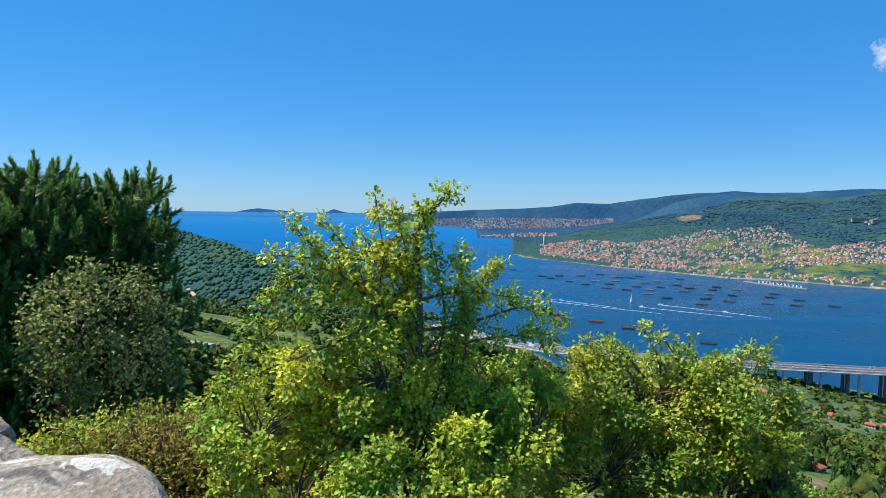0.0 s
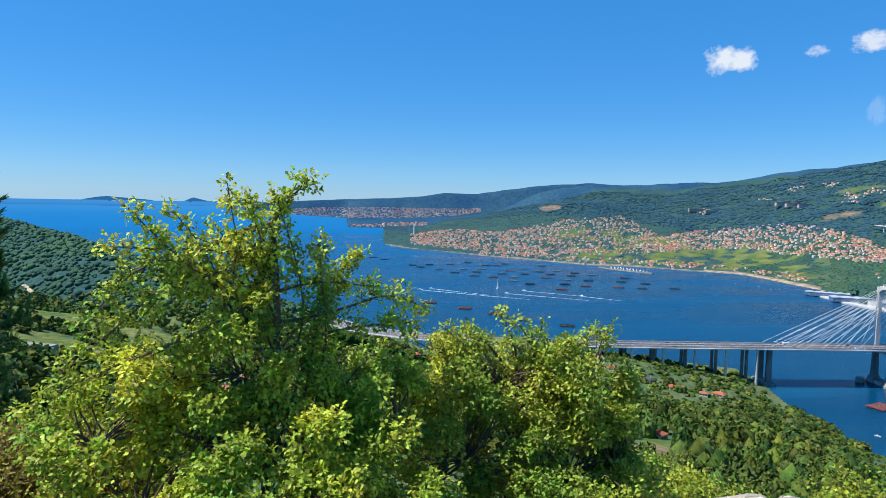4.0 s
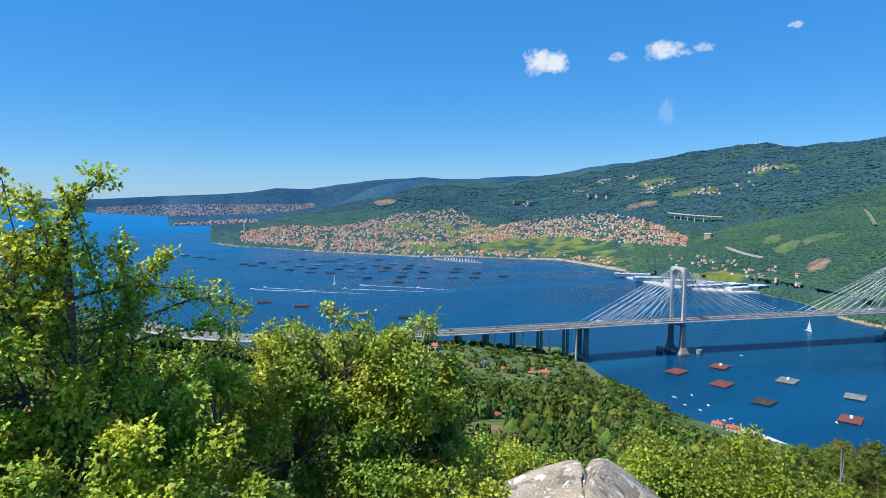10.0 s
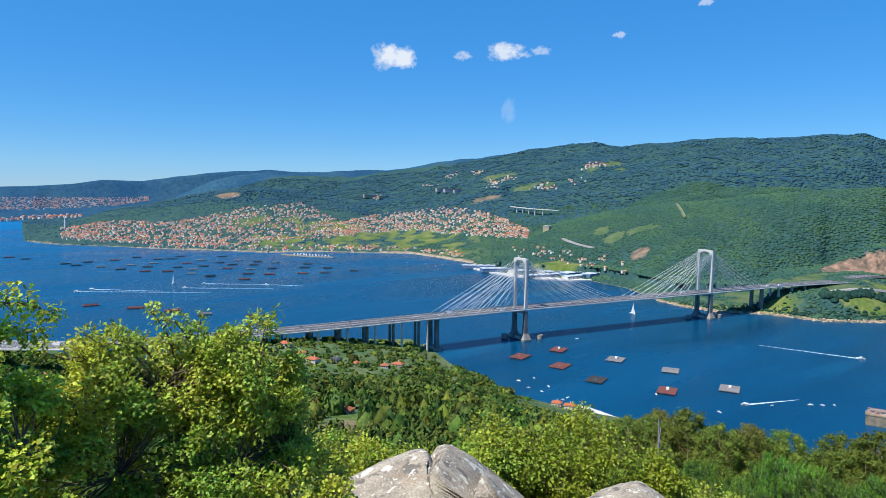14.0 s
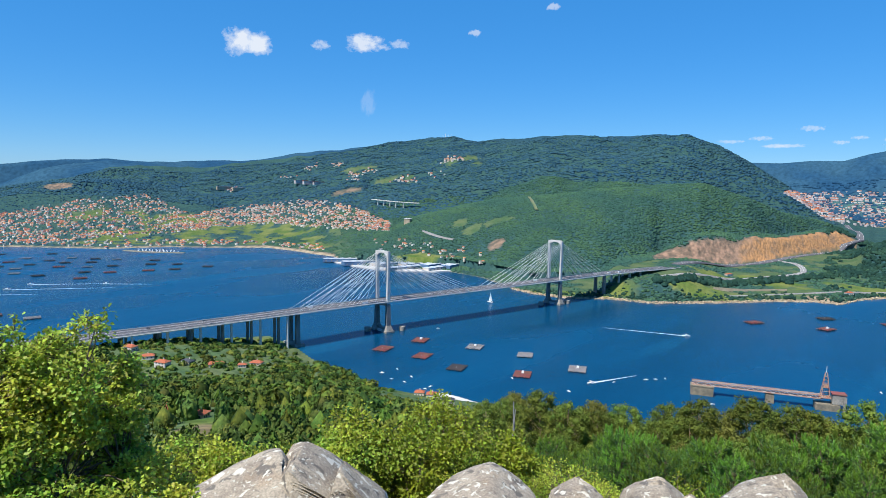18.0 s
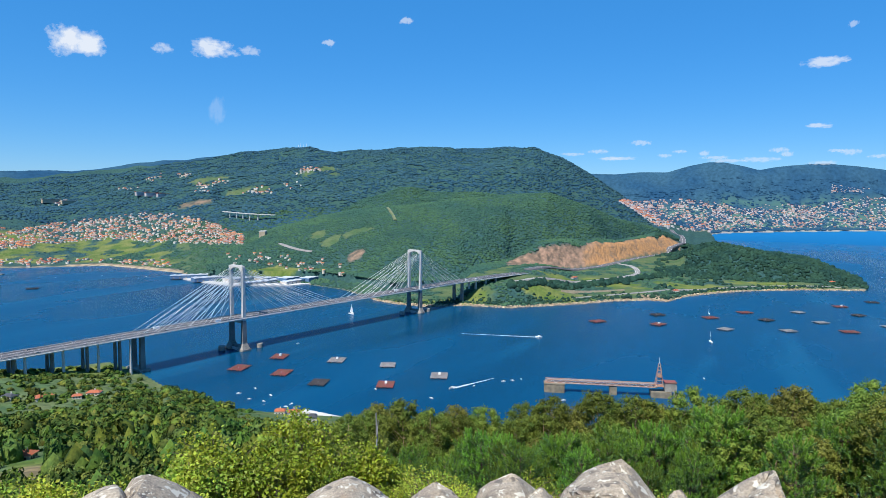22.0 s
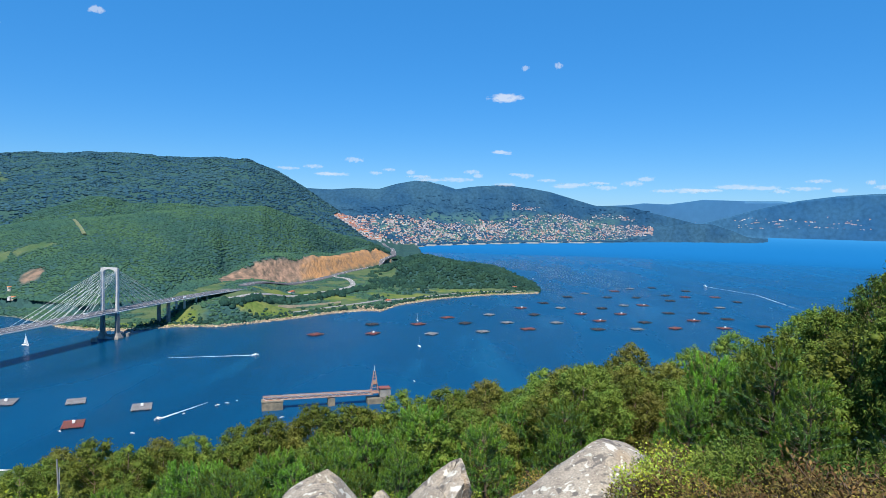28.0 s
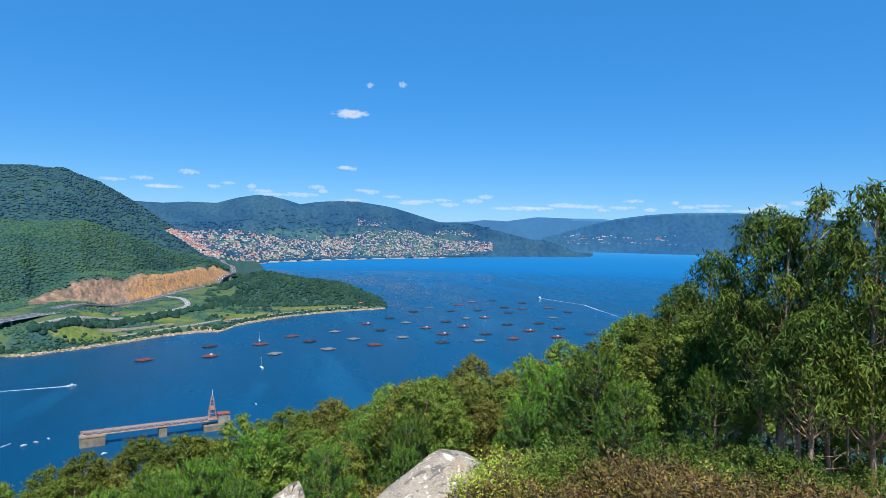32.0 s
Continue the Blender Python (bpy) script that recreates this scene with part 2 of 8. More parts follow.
M_wood_near = material("hillside_crowns", (0.030, 0.072, 0.018), 0.75, scale=0.13, vary=0.3, fine=0.7, bump=1.0, bump_dist=0.5, islands=0.2, second=(0.105, 0.15, 0.028), spec=0.08)
M_concrete = material("concrete", (0.53, 0.525, 0.51), 0.85, scale=0.08, vary=0.12, fine=0.9, bump=0.2, second=(0.48, 0.475, 0.46))
M_concrete_dark = material("dark_concrete", (0.22, 0.22, 0.215), 0.9, scale=0.1, vary=0.25, fine=1.0, bump=0.3)
M_concrete_mid = material("weathered_concrete", (0.30, 0.285, 0.25), 0.9, scale=0.12, vary=0.3, fine=0.9, bump=0.3, second=(0.20, 0.195, 0.18))
M_white = material("white_paint", (0.80, 0.80, 0.78), 0.5, scale=0.3, vary=0.06, fine=3, bump=0.1)
M_asphalt = material("asphalt", (0.13, 0.13, 0.14), 0.9, scale=0.05, vary=0.15, fine=2, bump=0.2, second=(0.10, 0.10, 0.11))
M_cable = material("white_stay", (0.62, 0.63, 0.62), 0.4, scale=0.2, vary=0.05, bump=0)

# forest green turned blue, aerial haze painted into the base colour
M_wood_mt = material("haze_tinted_forest", (0.026, 0.078, 0.120), 0.85, scale=0.004, vary=0.12, fine=0.1, bump=0.3, bump_dist=1.0, islands=0.1, second=(0.036, 0.092, 0.116), spec=0.05)
M_track = material("dirt_track", (0.45, 0.37, 0.27), 0.95, scale=0.1, vary=0.2, fine=1.0, bump=0.2)
M_break = material("firebreak_grass", (0.12, 0.17, 0.08), 0.95, scale=0.05, vary=0.2, fine=0.5, bump=0.2, second=(0.17, 0.17, 0.10))

M_holm = material("holm_oak_leaf", (0.17, 0.22, 0.045), 0.65, scale=1.5, vary=0.25, fine=8, bump=0, islands=0.5, translucent=0.22, second=(0.33, 0.33, 0.12), spec=0.2)

M_wall = material("house_wall", (0.72, 0.70, 0.66), 0.8, scale=0.05, vary=0.08, fine=0.6, bump=0.1, islands=0.25, second=(0.55, 0.47, 0.38))
M_tile = material("roof_tile", (0.43, 0.13, 0.055), 0.8, scale=0.2, vary=0.15, fine=1.8, bump=0.3, islands=0.4, second=(0.37, 0.15, 0.08))
M_farwall = material("far_house_wall", (0.60, 0.58, 0.56), 0.8, scale=0.02, vary=0.1, fine=0.3, bump=0, islands=0.25, second=(0.40, 0.34, 0.35))
M_glass = material("window_glass", (0.03, 0.04, 0.05), 0.12, scale=1, vary=0.1, bump=0, spec=0.6)
M_rust = material("rusty_red_timber", (0.24, 0.068, 0.07), 0.85, scale=0.2, vary=0.25, fine=2, bump=0.3, second=(0.18, 0.085, 0.065))
M_greywood = material("grey_timber", (0.27, 0.265, 0.27), 0.9, scale=0.2, vary=0.25, fine=2, bump=0.3)
M_darkwood = material("dark_timber", (0.07, 0.065, 0.07), 0.85, scale=0.2, vary=0.25, fine=2, bump=0.3)
M_ironred = material("red_oxide_steel", (0.36, 0.16, 0.11), 0.7, scale=0.3, vary=0.25, fine=3, bump=0.2, second=(0.42, 0.30, 0.22))
M_stone = material("weathered_stone", (0.25, 0.215, 0.155), 0.9, scale=0.15, vary=0.25, fine=1.5, bump=0.4, second=(0.15, 0.14, 0.11))
M_shed = material("pale_shed_roof", (0.43, 0.48, 0.54), 0.5, scale=0.05, vary=0.1, fine=0.8, bump=0.1, objects=0.15)
M_blue = material("blue_paint", (0.10, 0.19, 0.32), 0.5, scale=0.2, vary=0.1, bump=0)
M_foam = material("wake_foam", (0.62, 0.74, 0.82), 0.6, scale=0.05, vary=0.15, fine=0.4, bump=0.2)
M_sail = material("white_sail", (0.82, 0.82, 0.80), 0.7, scale=0.5, vary=0.05, bump=0, translucent=0.2)
M_slate = material("dark_slate_roof", (0.06, 0.065, 0.075), 0.6, scale=0.3, vary=0.2, fine=2, bump=0.2)
M_yellowcar = material("dark_car_paint", (0.08, 0.085, 0.1), 0.35, scale=1, vary=0.1, bump=0, objects=0.6, spec=0.5)

# aerial haze is painted into the blue base colours of these hills
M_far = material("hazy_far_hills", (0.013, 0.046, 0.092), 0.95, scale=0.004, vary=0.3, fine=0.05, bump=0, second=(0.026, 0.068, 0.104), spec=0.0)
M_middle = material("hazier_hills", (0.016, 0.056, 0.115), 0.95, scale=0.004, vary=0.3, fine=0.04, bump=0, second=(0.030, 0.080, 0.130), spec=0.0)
M_last = material("haziest_farthest_hills", (0.044, 0.122, 0.205), 0.95, scale=0.002, vary=0.1, fine=0.02, bump=0, second=(0.04, 0.10, 0.18), spec=0.0)

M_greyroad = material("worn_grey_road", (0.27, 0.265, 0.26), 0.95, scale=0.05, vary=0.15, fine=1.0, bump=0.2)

for m, glow in ((M_far, (0.006, 0.024, 0.052, 1)), (M_middle, (0.014, 0.058, 0.125, 1)), (M_last, (0.02, 0.075, 0.16, 1))):  # light scattered by the air in front of the far backdrop, put in as emission
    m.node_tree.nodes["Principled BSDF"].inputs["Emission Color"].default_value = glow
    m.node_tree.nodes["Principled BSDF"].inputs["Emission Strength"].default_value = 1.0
M_tallgum = material("tall_eucalyptus_leaf", (0.045, 0.088, 0.018), 0.65, scale=0.6, vary=0.25, fine=3, bump=0, islands=0.5, translucent=0.16, second=(0.13, 0.17, 0.026), spec=0.1)


M_gumolive = material("olive_eucalyptus_leaf", (0.135, 0.165, 0.028), 0.55, scale=0.3, vary=0.25, fine=3, bump=0, objects=0.3, translucent=0.22, second=(0.16, 0.165, 0.032), spec=0.2)
M_needle_mid = material("blue_green_pine_needle", (0.17, 0.33, 0.09), 0.5, scale=0.6, vary=0.2, fine=5, bump=0, islands=0.35, translucent=0.3, second=(0.17, 0.29, 0.07))


def masked(m, layer, way, colours):
    """Lays the colours over a material by the channels of the mesh's own mask."""
    N, L = m.node_tree.nodes, m.node_tree.links
    b = N["Principled BSDF"]
    src = b.inputs["Base Color"].links[0].from_socket
    at = N.new("ShaderNodeVertexColor")
    at.layer_name = layer
    sep = N.new("ShaderNodeSeparateColor")
    L.new(at.outputs["Color"], sep.inputs["Color"])
    for channel, colour in colours:
        x = N.new("ShaderNodeMix")
        x.data_type, x.blend_type = "RGBA", way
        L.new(src, x.inputs["A"])
        if colour:
            x.inputs["B"].default_value = (*colour, 1)
            L.new(sep.outputs[channel], x.inputs["Factor"])
        else:
            x.inputs["Factor"].default_value = 1.0
            L.new(at.outputs["Color"], x.inputs["B"])
        src = x.outputs["Result"]
    L.new(src, b.inputs["Base Color"])


# the far meadow green is blued to go with the painted haze
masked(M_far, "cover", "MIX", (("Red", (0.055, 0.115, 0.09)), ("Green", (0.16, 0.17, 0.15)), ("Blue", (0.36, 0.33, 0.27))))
masked(M_wood_near, "tone", "MULTIPLY", (("Red", None),))
# ---- helpers of the build ----
def mesh_of(name, verts, faces, mats=(), smooth=False, index=None):
    me = bpy.data.meshes.new(name)
    verts = np.asarray(verts, dtype=np.float32)
    faces = np.asarray(faces, dtype=np.int32)
    k = faces.shape[1]
    me.vertices.add(len(verts))
    me.vertices.foreach_set("co", verts.ravel())
    me.loops.add(faces.size)
    me.loops.foreach_set("vertex_index", faces.ravel())
    me.polygons.add(len(faces))
    me.polygons.foreach_set("loop_start", np.arange(0, faces.size, k, dtype=np.int32))
    me.polygons.foreach_set("loop_total", np.full(len(faces), k, dtype=np.int32))
    for m in mats:
        me.materials.append(m)
    if index is not None:
        me.polygons.foreach_set("material_index", np.asarray(index, dtype=np.int32))
    me.update(calc_edges=True)
    me.validate()
    if smooth:
        me.polygons.foreach_set("use_smooth", np.ones(len(faces), dtype=bool))
    return me


def part(name, geo, mat, parent=None, label="", smooth=False):
    """Links a bmesh, or a mesh, as one mesh object under a thing or under a part."""
    if isinstance(geo, bmesh.types.BMesh):
        me = bpy.data.meshes.new(name)
        geo.to_mesh(me)
        geo.free()
    else:
        me = geo
    if mat and not me.materials:
        me.materials.append(mat)
    if smooth:
        me.polygons.foreach_set("use_smooth", np.ones(len(me.polygons), dtype=bool))
    ob = new(name, me)
    if parent:
        ob.parent = parent
    if label:
        tagged(ob, label)
    return ob


def box(bm, x0, x1, y0, y1, z0, z1, m=None, taper=(1, 1)):
    """A box; taper narrows its top in x and y."""
    cx, cy = (x0 + x1) / 2, (y0 + y1) / 2
    vs = []
    for z, (fx, fy) in ((z0, (1, 1)), (z1, taper)):
        for x, y in ((x0, y0), (x1, y0), (x1, y1), (x0, y1)):
            p = Vector((cx + (x - cx) * fx, cy + (y - cy) * fy, z))
            vs.append(bm.verts.new(m @ p if m else p))
    for f in ((3, 2, 1, 0), (4, 5, 6, 7), (0, 1, 5, 4), (1, 2, 6, 5), (2, 3, 7, 6), (3, 0, 4, 7)):
        bm.faces.new([vs[i] for i in f])
    return bm


def boxes(*dims, m=None):
    bm = bmesh.new()
    for d in dims:
        box(bm, *d, m=m)
    return bm


def tube(bm, a, b, r0, r1=None, n=6, cap=True):
    a, b = Vector(a), Vector(b)
    r1 = r0 if r1 is None else r1
    q = (b - a).to_track_quat("Z", "Y")
    rings = []
    for p, r in ((a, r0), (b, r1)):
        rings.append([bm.verts.new(p + q @ Vector((r * math.cos(k * 2 * math.pi / n), r * math.sin(k * 2 * math.pi / n), 0))) for k in range(n)])
    for k in range(n):
        bm.faces.new((rings[0][k], rings[0][(k + 1) % n], rings[1][(k + 1) % n], rings[1][k]))
    if cap:
        bm.faces.new(rings[0][::-1])
        bm.faces.new(rings[1])
    return bm


def empty(name, loc, rz=0.0, **tags):
    ob = new(name)
    ob.matrix_world = pose(*loc, 0, 0, rz)
    ob.empty_display_size = 0.1
    return tagged(ob, **tags)


def hash2(i, j, seed):
    n = (i.astype(np.int64) * 374761393 + j.astype(np.int64) * 668265263 + seed * 974711) & 0x7FFFFFFF
    n = ((n ^ (n >> 13)) * 1274126177) & 0x7FFFFFFF
    return ((n ^ (n >> 16)) & 0xFFFF) / 65535.0


def vnoise(x, y, seed=0):
    i, j = np.floor(x), np.floor(y)
    u, v = x - i, y - j
    u, v = u * u * (3 - 2 * u), v * v * (3 - 2 * v)
    a, b = hash2(i, j, seed), hash2(i + 1, j, seed)
    c, d = hash2(i, j + 1, seed), hash2(i + 1, j + 1, seed)
    return (a * (1 - u) + b * u) * (1 - v) + (c * (1 - u) + d * u) * v


def fbm(x, y, size, seed=0, octaves=4):
    s, amp, f = 0, 0.5, 1.0 / size
    for o in range(octaves):
        s = s + amp * (vnoise(x * f + 17.3 * o, y * f - 9.1 * o, seed + o) - 0.5)
        amp, f = amp * 0.5, f * 2.1
    return s


def smooth(t):
    t = np.clip(t, 0, 1)
    return t * t * (3 - 2 * t)


def along(az, stops):
    """Interpolates a list of (azimuth, value, ...) stops; one column after the other."""
    s = np.asarray(stops, dtype=float)
    return [np.interp(az, s[:, 0], s[:, k]) for k in range(1, s.shape[1])]


def polar(az, d, z=0.0):
    return (d * math.sin(radians(az)), d * math.cos(radians(az)), z)


NEAR, REACH = 2500.0, 2300.0


def squash(P):
    """Draws everything past 2.5 km in towards the viewpoint, along the line of sight, so that far coasts stay inside the lens's reach."""
    P = np.asarray(P, dtype=float)
    v = P - np.array((0, 0, ZC))
    d = np.linalg.norm(v, axis=-1, keepdims=True)
    g = np.where(d > NEAR, NEAR + REACH * (1 - np.exp(-np.maximum(d - NEAR, 0) / REACH)), d)
    return np.array((0, 0, ZC)) + v * g / np.maximum(d, 1e-6)


# ---- the lie of the land, by azimuth (degrees, clockwise from the y axis) and distance (metres) ----
HOME_SHORE = ((-180, 9000), (-60, 9000), (-40, 6000), (-27, 3300), (-20, 2300), (-16, 1850), (-11, 1450), (-5, 1260), (0, 1190), (5, 1090), (8, 1010), (11, 905), (14, 850), (20, 850), (28, 955), (37, 945), (39, 885),
              (40.3, 822), (42.2, 758), (46.3, 686), (49.3, 664), (53.5, 645), (58, 632), (70, 610), (85, 640), (100, 700), (120, 900), (140, 1600), (160, 5000), (180, 9000))
NEAR_DROP = ((0, 0), (2.5, 0.1), (5, 1.2), (8, 2.7), (12, 4.2), (16, 6.4), (30, 14.5), (60, 29), (120, 53), (200, 82))
STEEP = ((-180, 0.5), (-60, 0.5), (-38, 0.62), (-28, 0.8), (-15, 1.0), (80, 1.0), (92, 0.95), (104, 0.78), (118, 0.66), (134, 0.62), (180, 0.5))
LEFT_RIDGE = ((-60, 1.5, 3600), (-36, 0.3, 3300), (-27.4, -0.95, 2500), (-24.7, -1.6, 2000), (-22, -2.3, 1750), (-18.8, -3.2, 1550), (-16.5, -4.3, 1420), (-13.2, -5.5, 1260),
              (-11.2, -6.9, 1150), (-8, -8.6, 1080), (-4, -9.9, 1020), (-1, -11.5, 960), (2, -14, 900))
OPP_SHORE = ((6.4, 3160), (8.3, 2930), (11.6, 2770), (15.6, 2585), (19.6, 2475), (24.2, 2345), (28.8, 2360), (32.8, 2305), (36.8, 2285), (38.7, 2190), (40.6, 2075), (42.5, 1990), (43.6, 1830),
             (45.5, 1720), (53, 1650), (56, 1550), (58.8, 1385), (60.6, 1332), (63.6, 1298), (67, 1318), (71, 1298), (76, 1362), (80.5, 1452), (83, 1488), (84.6, 1480), (86, 1578), (89.8, 1727),
             (94.7, 1852), (98.8, 1935))
QUARRY_HILL = ((6.2, -4.2, 3250, 3150), (6.9, -3.75, 3300, 3000), (8.8, -2.7, 3450, 2960), (12.6, -1.75, 3650, 2820), (16.6, -0.75, 3800, 2700), (19.6, 0.0, 3900, 2600), (22.6, 0.3, 4000, 2500),
               (27, 0.2, 4100, 2450), (33, -0.6, 4100, 2450), (38, -2, 4000, 2500))
MOUNTAIN = ((16, -1.0, 5800, 3300), (20, 0.9, 5800, 3200), (24.7, 1.75, 5600, 2900), (29.7, 1.75, 5500, 2600), (34.7, 1.95, 5400, 2450), (39.4, 2.7, 5300, 2300), (44, 3.25, 5200, 1900), (48.3, 3.8, 5100, 1800),
            (50.8, 4.2, 5000, 1750), (53.1, 4.45, 4900, 1700), (56, 4.05, 4700, 1650), (58, 4.1, 4500, 1500), (61, 4.5, 4300, 1450), (66, 4.45, 4200, 1500), (71, 4.65, 4100, 1800), (73.2, 4.55, 4050, 1900),
            (75.5, 3.75, 3950, 2100), (77.7, 2.5, 3850, 2200), (80, 1.0, 3750, 2400), (83, -1.2, 3600, 2600), (85, -3.0, 3400, 2800))
GREEN_HILL = ((45, -5.0, 2200, 1800), (47, -4.2, 2200, 1760), (50, -2.6, 2300, 1740), (54, -1.5, 2400, 1720), (57, -0.9, 2350, 1620), (60.3, -0.5, 2300, 1480), (66.3, 0.1, 2300, 1540), (71, 0.45, 2300, 1700),
              (74.3, 0.7, 2300, 1790), (77.9, -0.4, 2350, 1900), (80.1, -1.45, 2450, 2040), (84.2, -2.35, 2750, 2440), (85.6, -3.0, 2800, 2560), (86.2, -4.5, 2800, 2600))
CUT = ((68, 0), (70.4, 6), (71.4, 22), (72.5, 46), (73.2, 60), (74, 68), (75.5, 66), (76.8, 57), (78, 52), (78.5, 54), (80.5, 45), (82.5, 46), (84, 44), (84.8, 26), (85.8, 0))
CUT_BASE = ((66, 26), (72, 34), (80, 42), (84.5, 56), (86.5, 50))
PENINSULA = ((83.5, -6.2, 2150, 1900), (85.2, -4.6, 2200, 1880), (86.5, -3.7, 2200, 1840), (88, -3.3, 2200, 1860), (89.7, -3.6, 2180, 1880), (92.6, -4.1, 2150, 1920), (95.1, -4.9, 2100, 1960),
             (96.7, -5.5, 2050, 1970), (98, -6.1, 2020, 1970), (98.8, -6.4, 2000, 1960))
PEN_BACK = ((86.5, 6000), (87.5, 4800), (88.3, 3300), (92, 2750), (96, 2400), (98.3, 2120), (98.9, 1950))
FAR_SHORE = ((-8, 13000), (-4.5, 11000), (-1.9, 8900), (3.0, 7500), (3.2, 5000), (7, 5100), (8, 6600), (15, 6600))
FAR_COAST = ((-7, -1.2, 13500), (-5.5, -0.6, 12500), (-4, -0.35, 12000), (-1, -0.2, 11500), (2.8, 0.02, 11000), (6.9, 0.2, 10500), (9.7, 0.42, 10500), (11.7, 0.78, 10500), (14.6, 0.72, 10500), (17.1, 1.12, 10000),
             (20.6, 1.6, 9500), (24.7, 1.85, 9000), (30, 1.4, 9000))
INLET_SHORE = ((76, 3900), (87, 4500), (88.8, 5060), (92.6, 5500), (99.6, 6400), (103.3, 6780), (107.6, 7700), (113, 8600), (116.4, 9000), (117.0, 9400), (117.2, 22000), (160, 22000))
HEADLAND = ((104, -1.5), (106.2, -0.65), (108.3, -0.26), (110.9, 0.12), (113, 0.09), (114.6, -0.47), (116.4, -1.3), (117, -1.6))
RIGHT_HILL = ((110, -1.0), (112, 0.0), (114.4, 0.72), (116.4, 1.33), (119, 1.99), (121.7, 2.38), (124.1, 2.55), (128.4, 2.6), (135.5, 2.06), (142, 1.8), (165, 1.5))
EAST_HILLS = ((75, 2.2, 8800), (77.7, 2.45, 8600), (80, 2.4, 8600), (82, 2.58, 8600), (84.2, 2.55, 8600), (85.8, 3.05, 8600), (87.4, 3.38, 8600), (88.7, 3.35, 8600), (91.1, 2.72, 8900), (93.5, 3.05, 9200),
              (96, 3.15, 9500), (99.5, 2.6, 9800), (103.4, 1.48, 9800), (106.1, 1.41, 9900), (109, 0.73, 10200), (111.5, 0.1, 10300), (113.5, -0.5, 10300), (116.4, -1.2, 10300), (117.2, -1.5, 10300))
LAST_HILLS = ((100, 1.0, 26000), (103.1, 1.4, 26000), (106.3, 1.58, 26000), (107.5, 1.75, 26000), (109.5, 1.68, 26000), (112.2, 2.1, 26000), (114.5, 2.05, 26000), (118, 1.98, 25500), (122, 1.4, 25000), (165, 1.0, 25000))
ISLANDS = ((-18.4, -0.6), (-17.8, -0.36), (-17, -0.2), (-16.2, -0.08), (-15.6, -0.16), (-14.6, -0.22), (-12.9, -0.36), (-12.4, -0.6), (-10.9, -0.6), (-10.4, -0.36), (-9.8, -0.06), (-9.3, -0.2), (-8.6, -0.38),
           (-7.6, -0.4), (-6.8, -0.28), (-5.8, -0.2), (-4.6, -0.3), (-3.4, -0.6))


def ridge(d, el, top, foot, back=900.0, power=1.0, step=None):
    """Height of a ridge whose crest is seen at el degrees, top metres off, and whose foot is foot metres off."""
    crest = ZC + top * np.tan(np.radians(el))
    t = (d - foot) / np.maximum(top - foot, 1)
    up = np.where(t < 1, (0.35 * np.clip(t, 0, 1) + 0.65 * np.sin(np.clip(t, 0, 1) * math.pi / 2) ** power), 1.0)
    h = crest * up * np.exp(-(np.maximum(d - top, 0) / back) ** 2)
    return np.where(t < 0, -50.0, h), np.clip(t, 0, 3)


